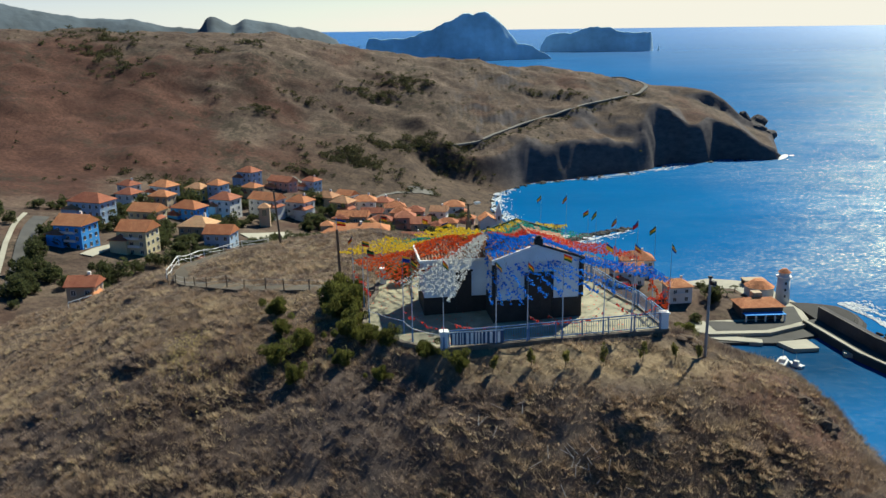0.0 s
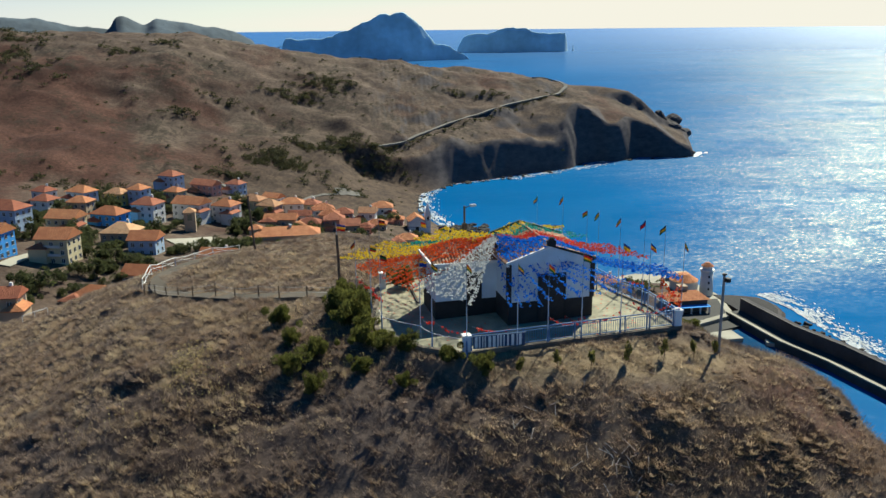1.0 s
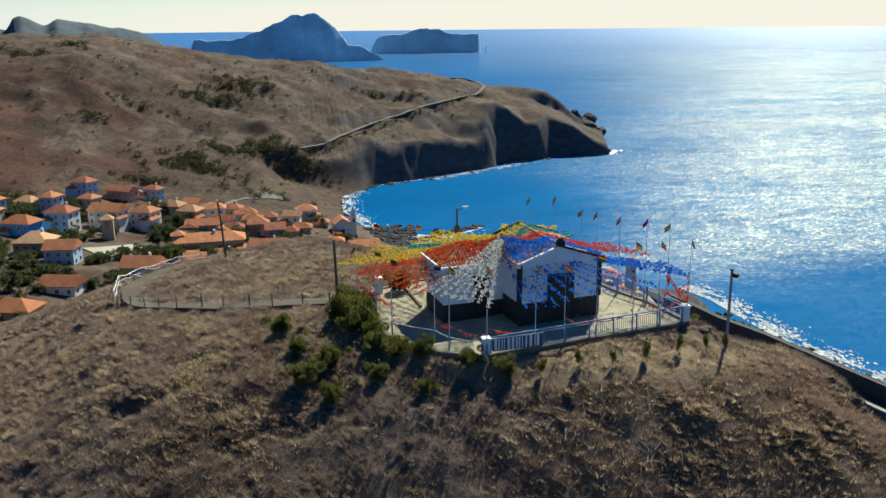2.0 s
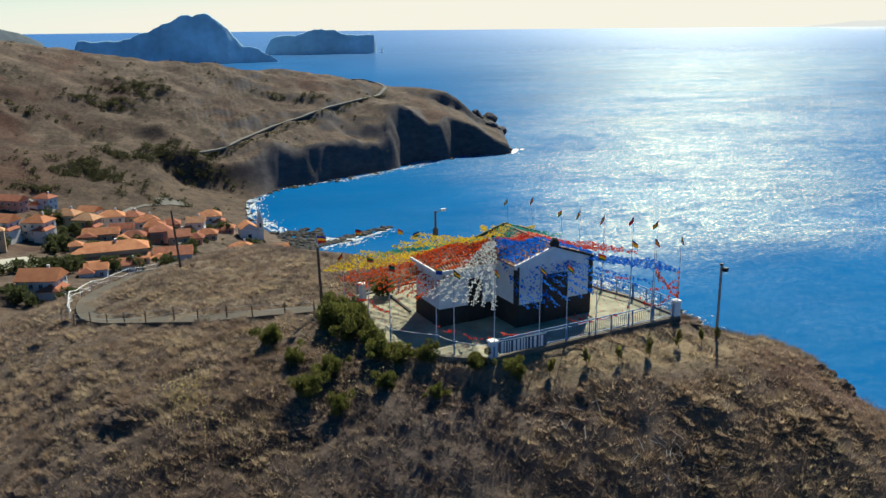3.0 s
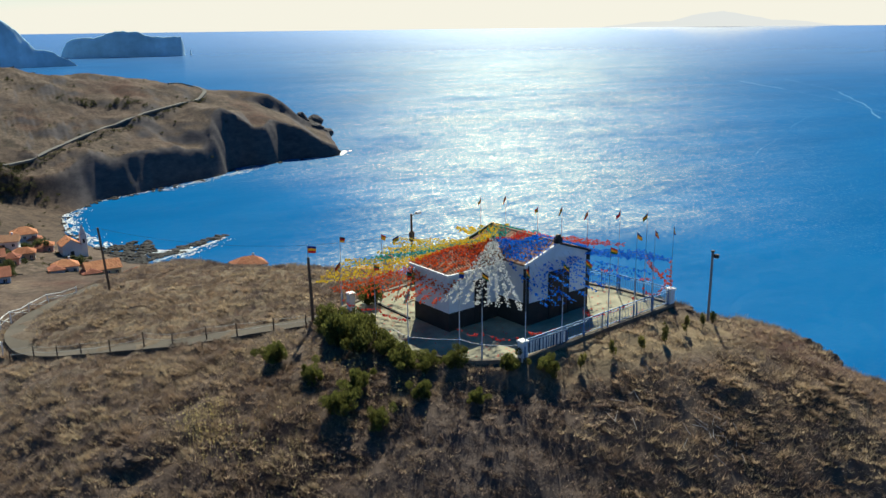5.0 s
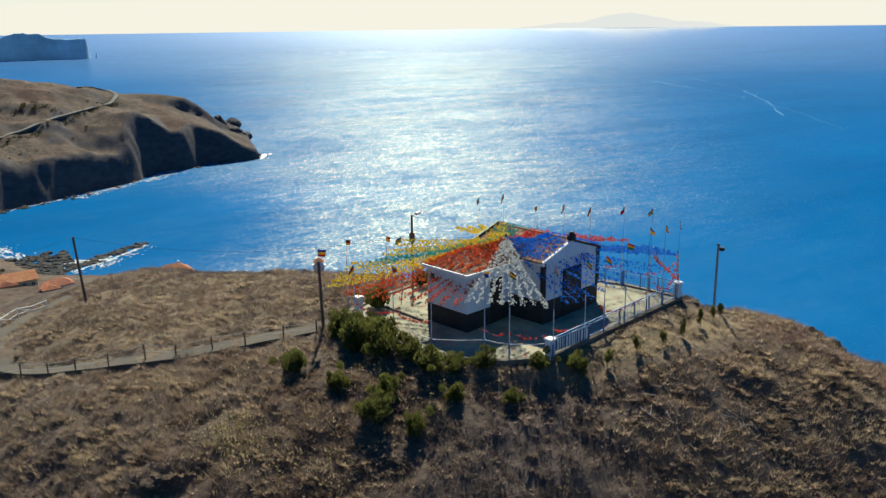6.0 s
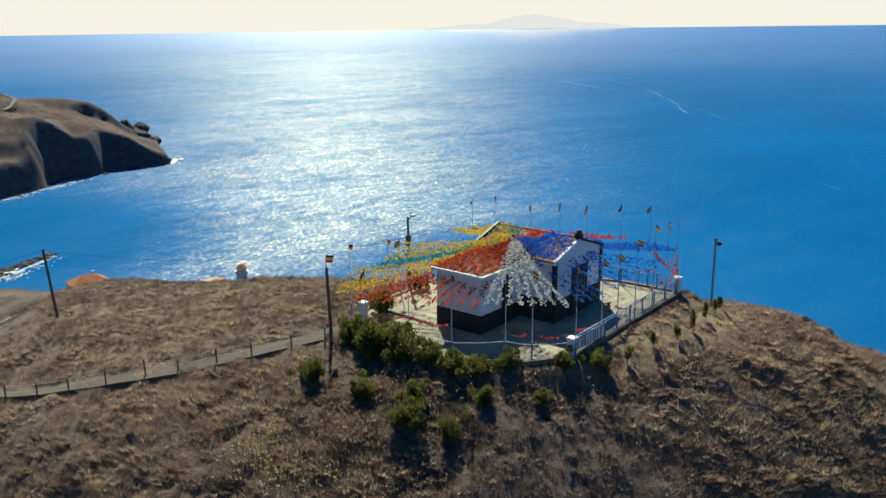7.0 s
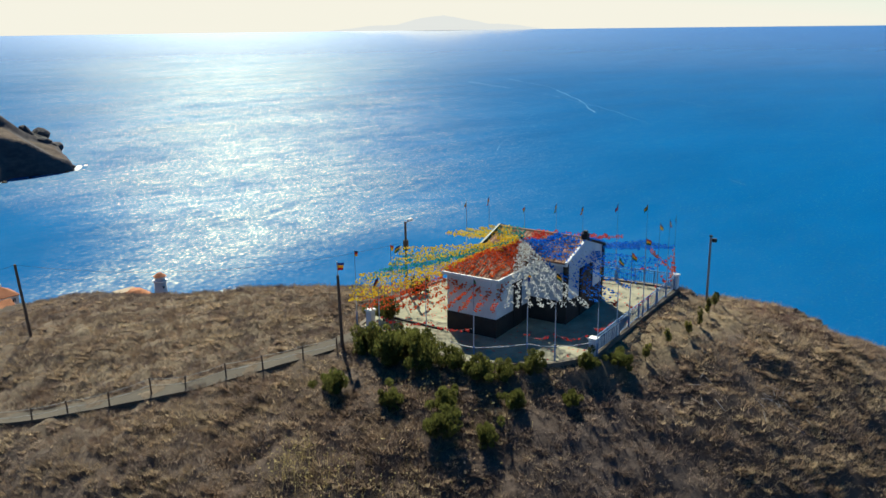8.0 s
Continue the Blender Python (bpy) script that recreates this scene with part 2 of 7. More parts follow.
    for spot, r0, r1 in (((120, 300, SEA), 70, 150), ((60, 600, SEA), 90, 200), ((272, 298, SEA), 85, 190)):
        d = n.new("ShaderNodeVectorMath")
        d.operation = "DISTANCE"
        d.inputs[1].default_value = spot
        l.new(tc.outputs["Object"], d.inputs[0])
        mr = n.new("ShaderNodeMapRange")
        mr.interpolation_type = "SMOOTHSTEP"
        for key, v in (("From Min", r0), ("From Max", r1), ("To Min", 0.06), ("To Max", 1.0)):
            mr.inputs[key].default_value = v
        l.new(d.outputs["Value"], mr.inputs["Value"])
        calm = mr.outputs[0] if calm is None else mix(n, l, 1.0, calm, mr.outputs[0], "MULTIPLY")
    amount = mix(n, l, 1.0, amount, calm, "MULTIPLY")
    # far water takes on the sky: sheen set by distance, in place of haze
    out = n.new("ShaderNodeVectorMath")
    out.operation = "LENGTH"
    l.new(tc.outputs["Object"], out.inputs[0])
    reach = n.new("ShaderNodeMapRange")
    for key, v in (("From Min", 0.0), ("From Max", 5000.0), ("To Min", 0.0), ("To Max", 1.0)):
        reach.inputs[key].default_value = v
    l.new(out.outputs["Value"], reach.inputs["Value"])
    # the glint's strength towards the horizon is set by distance
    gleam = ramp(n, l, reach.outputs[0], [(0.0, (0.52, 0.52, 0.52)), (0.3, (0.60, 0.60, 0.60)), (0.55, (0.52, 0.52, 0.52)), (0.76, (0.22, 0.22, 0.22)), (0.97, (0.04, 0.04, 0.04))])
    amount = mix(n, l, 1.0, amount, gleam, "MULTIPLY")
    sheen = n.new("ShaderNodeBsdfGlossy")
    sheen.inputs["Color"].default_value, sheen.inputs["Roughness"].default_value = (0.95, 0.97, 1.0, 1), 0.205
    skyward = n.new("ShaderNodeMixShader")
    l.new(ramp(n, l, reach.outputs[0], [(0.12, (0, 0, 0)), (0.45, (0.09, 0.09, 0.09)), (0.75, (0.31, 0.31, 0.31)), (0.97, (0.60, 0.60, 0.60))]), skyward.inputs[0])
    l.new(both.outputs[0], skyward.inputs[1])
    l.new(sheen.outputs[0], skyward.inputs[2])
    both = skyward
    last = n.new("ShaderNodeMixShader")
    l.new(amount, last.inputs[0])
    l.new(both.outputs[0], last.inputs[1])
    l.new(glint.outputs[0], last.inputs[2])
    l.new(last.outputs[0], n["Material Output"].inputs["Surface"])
    return m


M_GROUND = ground_material()
M_SEA = sea_material()
M_WHITE = plain("lime_white_wall", (0.65, 0.70, 0.745), 0.9, 0.10, 0.8, 30)
M_BAND = plain("dark_plinth_paint", (0.034, 0.029, 0.026), 0.85, 0.25, 1.5, 30)
M_VERGE = plain("dark_green_board", (0.02, 0.06, 0.045), 0.6, 0.2, 3, 40)
M_TRIM = plain("white_trim", (0.78, 0.77, 0.74), 0.7, 0.1, 3, 40)
M_DARKWOOD = plain("dark_door_wood", (0.03, 0.022, 0.02), 0.6, 0.25, 4, 50)
M_TERRACE = plain("pale_concrete", (0.305, 0.285, 0.20), 0.95, 0.3, 0.7, 7, rel=0.4, relief=0.02)
M_STONE = plain("grey_stone_edge", (0.17, 0.14, 0.11), 0.95, 0.3, 1.5, 14, rel=0.5, relief=0.03)
M_RAIL = plain("blue_grey_painted_steel", (0.12, 0.23, 0.42), 0.5, 0.15, 4, 50, 0.2)
M_STAFF = plain("grey_blue_staff", (0.20, 0.26, 0.33), 0.5, 0.12, 3, 40, 0.1)
M_POLE = plain("pale_painted_pole", (0.55, 0.58, 0.62), 0.5, 0.12, 3, 40, 0.1)
M_WOODPOLE = plain("weathered_wooden_pole", (0.12, 0.085, 0.06), 0.9, 0.25, 2, 40)
M_GREYPOLE = plain("grey_weathered_pole", (0.26, 0.25, 0.245), 0.85, 0.2, 2, 40)
M_PATH = plain("grey_path_concrete", (0.088, 0.072, 0.054), 0.95, 0.25, 0.5, 8, rel=0.3, relief=0.02)
M_TAR = plain("dark_village_asphalt", (0.065, 0.062, 0.058), 0.9, 0.25, 0.1, 1.0)
M_ROAD = plain("pale_worn_road", (0.145, 0.135, 0.12), 0.95, 0.2, 0.05, 1.0, rel=0.2, relief=0.05)
M_QUAY = plain("pale_quay_concrete", (0.33, 0.31, 0.25), 0.9, 0.18, 0.05, 0.6, rel=0.2, relief=0.05)
M_BREAK = plain("breakwater_stone", (0.06, 0.056, 0.058), 0.95, 0.3, 0.08, 0.7, rel=0.6, relief=0.3)
M_IRON = plain("dark_iron", (0.03, 0.03, 0.032), 0.6, 0.2, 5, 50, 0.5)


def tile_material(name, lo, hi):
    m, n, l, b = node_mat(name, 0.85, 0, 0.3)
    geo = n.new("ShaderNodeNewGeometry")
    c = ramp(n, l, geo.outputs["Random Per Island"], [(0.0, lo), (1.0, hi)])
    g = ramp(n, l, noise_fac(n, l, 5.0, 4), [(0.3, (0.6, 0.58, 0.55)), (0.7, (1, 1, 1))])
    l.new(mix(n, l, 1.0, c, g, "MULTIPLY"), b.inputs["Base Color"])
    return m


M_TILE = tile_material("terracotta_barrel_tiles", (0.25, 0.11, 0.06), (0.60, 0.36, 0.23))


def leaf_material(name, lo, hi, scale=0.6, thin=0.45, tint=None):
    """Leaves or blades that let some light through."""
    m, n, l, b = node_mat(name, 0.7, 0, 0.2)
    geo = n.new("ShaderNodeNewGeometry")
    c = ramp(n, l, geo.outputs["Random Per Island"], [(0.0, lo), (1.0, hi)])
    g = ramp(n, l, noise_fac(n, l, scale, 3), [(0.3, (0.65, 0.62, 0.60)), (0.7, (1.1, 1.1, 1.0))])
    col = mix(n, l, 1.0, c, g, "MULTIPLY")
    if tint:
        at = ramp(n, l, noise_fac(n, l, 0.22, 4, 0.65), [(0.40, (0, 0, 0)), (0.60, (1, 1, 1))])
        col = mix(n, l, at, col, mix(n, l, 1.0, col, tint, "MULTIPLY"))
    l.new(col, b.inputs["Base Color"])
    t = n.new("ShaderNodeBsdfTranslucent")
    l.new(col, t.inputs["Color"])
    s = n.new("ShaderNodeMixShader")
    s.inputs[0].default_value = thin
    l.new(b.outputs[0], s.inputs[1])
    l.new(t.outputs[0], s.inputs[2])
    l.new(s.outputs[0], n["Material Output"].inputs["Surface"])
    return m


M_SHRUB = leaf_material("shrub_leaves", (0.062, 0.076, 0.026), (0.18, 0.18, 0.05), thin=0.58)
M_TREE = leaf_material("village_tree_leaves", (0.052, 0.066, 0.032), (0.12, 0.13, 0.056), 0.15, 0.55)
M_SCRUB = leaf_material("far_scrub_leaves", (0.045, 0.05, 0.026), (0.10, 0.094, 0.046), 0.15)
M_GRASS = leaf_material("dry_grass_blades", (0.365, 0.28, 0.205), (0.66, 0.525, 0.375), 0.7, 0.56, tint=(0.64, 0.57, 0.59))
M_BARK = plain("bark", (0.09, 0.065, 0.045), 0.95, 0.25, 3, 30)

# ---- ground height ----
# GROUND_BEGIN
SIDES = [(-1.689, 8.899, 0.655), (-2.124, 5.079, 0.397), (3.323, 17.77, 0.548), (2.933, 4.163, 0.147),
         (0.015, 15.725, 1.074), (2.262, 27.101, 0.39), (0.671, 5.142, 0.456), (-0.861, 11.229, 0.254)]
COAST = [(60, -500), (60, 0), (75, 200), (88, 310), (92, 335), (118, 338), (138, 350), (142, 378), (134, 412), (112, 418),
         (88, 440), (60, 480), (34, 500), (22, 540), (12, 570), (6, 597), (8, 649), (31, 692), (66, 715), (97, 731), (132, 757), (149, 769), (164, 786), (177, 798), (225, 816), (276, 825), (292, 850), (300, 920), (318, 985), (300, 1010), (220, 1040), (100, 1080),
         (-200, 1150), (-900, 1250), (-1900, 900), (-1900, -500)]
CREST_X = [-520, -450, -394, -350, -300, -250, -200, -150, -92, -40, 0, 40, 88, 144, 200]
CREST_UP = [0.0, 0.0, 5.2, 8.3, 13.8, 19.8, 26.9, 17.8, 12.7, 15.5, 9.6, 7.9, 7.9, 1.4, -0.2]
TERRACE = [(-2.6, 44.9), (10.5, 47.1), (9.6, 51.3), (8.5, 53.8), (7.4, 57.5), (5.4, 60.3), (1, 61.2), (-4.7, 60.2), (-8, 58.8),
           (-7.7, 56), (-8.0, 52.5), (-7.6, 49.4), (-4.9, 46.1)]


def softmin(rows, tau):
    v = np.stack(rows)
    low = v.min(0)
    return low - tau * np.log(np.exp(-(v - low) / tau).sum(0))


def inside_by(poly, x, y):
    """Distance to a polygon's outline, positive inside."""
    best, odd = np.full(x.shape, 1e9), np.zeros(x.shape, bool)
    for (ax, ay), (bx, by) in zip(poly, poly[1:] + poly[:1]):
        dx, dy = bx - ax, by - ay
        k = np.clip(((x - ax) * dx + (y - ay) * dy) / (dx * dx + dy * dy), 0, 1)
        best = np.minimum(best, np.hypot(x - ax - k * dx, y - ay - k * dy))
        if dy:
            odd ^= ((ay > y) != (by > y)) & (x < dx * (y - ay) / dy + ax)
    return np.where(odd, best, -best)


def smoothstep(a, b, v):
    k = np.clip((v - a) / (b - a), 0, 1)
    return k * k * (3 - 2 * k)


def rough_noise(x, y, wave, octaves=4, seed=0.0):
    """Smooth pseudo-random relief from rotated sines, about -1 to 1."""
    total, amp, size = 0 * x, 1.0, 0.0
    for i in range(octaves):
        k = 2 * np.pi / wave * 1.93 ** i
        for j in range(3):
            a = seed + 1.3 * i + 2.1 * j
            u, w = x * np.cos(a) + y * np.sin(a), -x * np.sin(a) + y * np.cos(a)
            total = total + amp * np.sin(k * u + 1.7 * np.sin(0.61 * k * w + 3.1 * i + a) + 5 * a)
        size += 1.6 * amp
        amp *= 0.55
    return total / size


def floor_z(x):
    return -0.3 + 0.035 * x


def ground_z(x, y):
    x, y = np.asarray(x, float), np.asarray(y, float)
    sides = [0.343 - s * (x * np.cos(a) + (y - 52) * np.sin(a) - o) for a, o, s in SIDES]
    hill = softmin([np.full(x.shape, 0.343)] + sides, 0.727)
    away = np.hypot(x + 5, y - 60)
    hill = hill + 0.185 * rough_noise(x, y, 3.4, 4) + 0.22 * rough_noise(x, y, 13, 2, 1.0) * smoothstep(8, 22, away)
    # an eroded hollow under a lip of rock
    lip = np.exp(-(np.abs(x + 22.7 + 0.3 * np.sin(y)) / 1.9) ** 3)
    hill = hill + lip * (0.38 * np.exp(-((y - 50.1) / 0.9) ** 2) - 0.4 * np.exp(-((y - 48.7) / 0.85) ** 2))
    # scarps and dips along the brow
    for dx, dy, dr, down in ((19.4, 41.3, 2.3, 1.1), (15.0, 48.4, 2.0, 0.45), (23.5, 57, 5.0, 1.1), (-10.5, 81, 6.0, 0.95), (21, 48, 3, 0.4), (18.2, 37.6, 2.4, 0.55), (16.3, 42.1, 1.3, -0.26), (33, 85, 22, 2.2), (-45, 87, 6, 1.1), (-36, 83, 4, 0.55), (-28, 70, 2.5, 0.45)):
        hill = hill - down * np.exp(-((x - dx) ** 2 + (y - dy) ** 2) / dr ** 2)
    rim = inside_by(TERRACE, x, y)
    hill = hill + (floor_z(x) - 0.14 - hill) * smoothstep(-1.8, -0.1, rim) - 0.12 * smoothstep(0.0, 0.4, rim)
    inland = inside_by(COAST, x, y) + (4.5 * rough_noise(x, y, 85, 1, 2.0) + 0.8 * rough_noise(x, y, 19, 3, 5.0)) * smoothstep(650, 740, y)
    valley = SEA + 2.0 + 0.14 * np.clip(inland, 0, 400)
    p1 = -100 + 0.32 * (-0.68 * (x - 20) + 0.74 * (y - 660))
    p2 = -104 + 0.36 * (-0.35 * (x - 10) + 0.94 * (y - 655))
    slope = -softmin([-p1, -p2], 8.0)
    s = -0.18 * (x - 137) + 0.98 * (y - 890)
    ridge = -31 - 0.088 * (np.maximum(x, -700) - 137) - 0.3 * s
    mountain = softmin([slope, ridge], 10.0)
    mountain = mountain + (7 - 3 * smoothstep(-150, -30, s)) * rough_noise(x, y, 170, 4, 0.5) + 1.4 * rough_noise(x, y, 38, 4, 4.0)
    mountain = mountain + np.interp(x, CREST_X, CREST_UP) * smoothstep(-190, 0, s)
    for bx, by, br, up in ((158, 800, 27, 13), (200, 825, 34, 8), (108, 768, 30, -9), (62, 728, 26, -2)):
        mountain = mountain + up * np.exp(-((x - bx) ** 2 + (y - by) ** 2) / br ** 2)
    land = -softmin([-valley, -mountain], 5.0)
    steep = 0.28 + 2.6 * smoothstep(655, 735, y + 0.2 * x)
    shore = SEA - 0.8 + steep * inland + 0.6 * np.maximum(inland - 50, 0)
    tip = np.interp(x, [150, 180, 208, 231, 246, 262, 290, 320], [-38, -41, -44, -51, -61, -76, -91, -104]) - 0.12 * np.maximum(y - 900, 0)
    tip = tip - np.interp(x, [130, 190, 240], [0, 0.31, 0.16]) * np.maximum(900 - y, 0)
    tip = tip - np.interp(x, [155, 232, 262, 292], [0, 14, 7, 3]) * smoothstep(3, 14, 900 - y + 2.5 * rough_noise(x, y, 30, 3, 8.0))
    shore = softmin([shore, np.where(x > 150, tip, 200)], 2.0)
    land = np.where(inland > 0, softmin([land, shore], 2.2), SEA - 4 + 0.3 * np.maximum(inland, -40))
    near = -softmin([-hill, -land], 2.0)
    return np.where(inland > -30, near, np.maximum(hill, land))
# GROUND_END


def axis(points):
    """Steps along an axis: pairs of (end, step) from the first number."""
    out, at = [points[0]], points[0]
    for end, step in points[1:]:
        count = max(1, round((end - at) / step))
        out += [at + (end - at) * (i + 1) / count for i in range(count)]
        at = end
    return np.array(out)


def sheet(name, xs, ys, zf, material):
    gx, gy = np.meshgrid(xs, ys)
    gz = zf(gx, gy)
    w, h = len(xs), len(ys)
    verts = np.stack([gx, gy, gz], -1).reshape(-1, 3)
    i = np.arange(w * h).reshape(h, w)
    faces = np.stack([i[:-1, :-1], i[:-1, 1:], i[1:, 1:], i[1:, :-1]], -1).reshape(-1, 4)
    me = bpy.data.meshes.new(name)
    me.from_pydata(verts.tolist(), [], faces.tolist())
    me.polygons.foreach_set("use_smooth", [True] * len(me.polygons))
    me.materials.append(material)
    return new(name, me)


ground = sheet("ground", axis([-1900, (-700, 60), (-330, 9), (-60, 6), (-36, 1.2), (24, 0.3), (40, 1.2), (330, 3.2), (460, 30)]),
               axis([-500, (0, 40), (28, 2), (90, 0.3), (130, 1.5), (300, 6), (660, 6.5), (910, 3), (1090, 6.5), (1400, 40)]), ground_z, M_GROUND)
tagged(ground, "dry brown grassy hill and coastal slopes with dark rock cliffs", "ground", kind="structure")


def sea_sheet():
    rings = [0, 60, 120, 200, 300, 400, 520, 660, 820, 1000, 1200, 1450, 1700, 2000, 2300, 2600, 2900, 3200, 3500, 3800, 4100, 4400, 4700, 4930]
    verts, faces, n = [(-15, 10, SEA)], [], 144
    for r in rings[1:]:
        z = SEA + 102 * (max(0, r - 2500) / 2430) ** 2      # the far water climbs to the true horizon within the view's depth
        verts += [(-15 + r * math.cos(2 * math.pi * k / n), 10 + r * math.sin(2 * math.pi * k / n), z) for k in range(n)]
    for k in range(n):
        faces.append((0, 1 + k, 1 + (k + 1) % n))
    for j in range(len(rings) - 2):
        a = 1 + j * n
        faces += [(a + k, a + n + k, a + n + (k + 1) % n, a + (k + 1) % n) for k in range(n)]
    me = bpy.data.meshes.new("sea")
    me.from_pydata(verts, [], faces)
    me.polygons.foreach_set("use_smooth", [True] * len(me.polygons))
    me.materials.append(M_SEA)
    return tagged(new("water", me), "deep blue open sea glittering under the sun", "sea", kind="structure")


sea_sheet()


# ---- mesh helpers ----
def link(name, bm, material, parent=None, label="", smooth=False):
    me = bpy.data.meshes.new(name)
    bm.to_mesh(me)
    bm.free()
    for mt in material if isinstance(material, (list, tuple)) else [material]:
        me.materials.append(mt)
    if smooth:
        me.polygons.foreach_set("use_smooth", [True] * len(me.polygons))
    ob = new(name, me)
    if parent:
        ob.parent = parent
    if label:
        ob["label"] = label
    return ob


def part(name, bm, material, parent, label="", smooth=False):
    return link(name, bm, material, parent, label, smooth)


def empty(name, m, label="", category="", group=""):
    ob = new(name)
    ob.empty_display_size = 0.2
    ob.matrix_basis = m
    return tagged(ob, label, category, group)


def add_box(bm, x0, y0, z0, x1, y1, z1, bevel=0.0, slot=0):
    made = bmesh.ops.create_cube(bm, size=1)["verts"]
    bmesh.ops.transform(bm, matrix=Matrix.LocRotScale(((x0 + x1) / 2, (y0 + y1) / 2, (z0 + z1) / 2), None, (x1 - x0, y1 - y0, z1 - z0)), verts=made)
    faces = {f for v in made for f in v.link_faces}
    for f in faces:
        f.material_index = slot
    if bevel:
        bmesh.ops.bevel(bm, geom=list({e for v in made for e in v.link_edges}), offset=bevel, segments=2, affect="EDGES")
    return made


def box(x0, y0, z0, x1, y1, z1, bevel=0.0):
    bm = bmesh.new()
    add_box(bm, x0, y0, z0, x1, y1, z1, bevel)
    return bm


def add_tube(bm, a, b, r0, r1=None, n=8):
    a, b = Vector(a), Vector(b)
    made = bmesh.ops.create_cone(bm, cap_ends=True, segments=n, radius1=r0, radius2=r0 if r1 is None else r1, depth=(b - a).length)["verts"]
    bmesh.ops.transform(bm, matrix=Matrix.Translation((a + b) / 2) @ (b - a).to_track_quat("Z", "Y").to_matrix().to_4x4(), verts=made)
    return made


def add_line(bm, pts, r, n=5):
    """One unbroken cord through the points."""
    pts = [Vector(p) for p in pts]
    rings = []
    for i, p in enumerate(pts):
        d = (pts[min(i + 1, len(pts) - 1)] - pts[max(i - 1, 0)]).normalized()
        u = d.orthogonal().normalized() if abs(d.z) > 0.99 else d.cross(Vector((0, 0, 1))).normalized()
        v = d.cross(u)
        rings.append([bm.verts.new(p + u * (r * math.cos(2 * math.pi * k / n)) + v * (r * math.sin(2 * math.pi * k / n))) for k in range(n)])
    for a, b in zip(rings, rings[1:]):
        for k in range(n):
            bm.faces.new((a[k], a[(k + 1) % n], b[(k + 1) % n], b[k]))
    bm.faces.new(rings[0])
    bm.faces.new(rings[-1][::-1])
    bmesh.ops.recalc_face_normals(bm, faces=bm.faces)


def tube(a, b, r0, r1=None, n=8):
    bm = bmesh.new()
    add_tube(bm, a, b, r0, r1, n)
    return bm


def prism(outline, z0, z1):
    """An upright prism over an outline; z0, z1 may be functions of x."""
    bm = bmesh.new()
    lo = [bm.verts.new((x, y, z0(x) if callable(z0) else z0)) for x, y in outline]
    hi = [bm.verts.new((x, y, z1(x) if callable(z1) else z1)) for x, y in outline]
    bm.faces.new(hi)
    bm.faces.new(lo[::-1])
    for i in range(len(lo)):
        j = (i + 1) % len(lo)
        bm.faces.new((lo[i], lo[j], hi[j], hi[i]))
    bmesh.ops.recalc_face_normals(bm, faces=bm.faces)
    return bm


def solid(points, faces):
    bm = bmesh.new()
    v = [bm.verts.new(p) for p in points]
    for f in faces:
        bm.faces.new([v[i] for i in f])
    bmesh.ops.recalc_face_normals(bm, faces=bm.faces)
    return bm


def cloud_mesh(name, data, material):
    me = bpy.data.meshes.new(name)
    me.from_pydata([tuple(v) for v in data[0]], [], data[1])
    me.materials.append(material)
    return me


def gz(x, y):
    return float(ground_z(np.array([x]), np.array([y]))[0])


# ---- chapel ----
CHAPEL = pose(0.44, 49.08, 0, 0, 0, 10.5)     # local x along the front, local y to the back
EAVE, APEX, WIDE, LONG = 3.6, 4.5, 5.4, 6.15


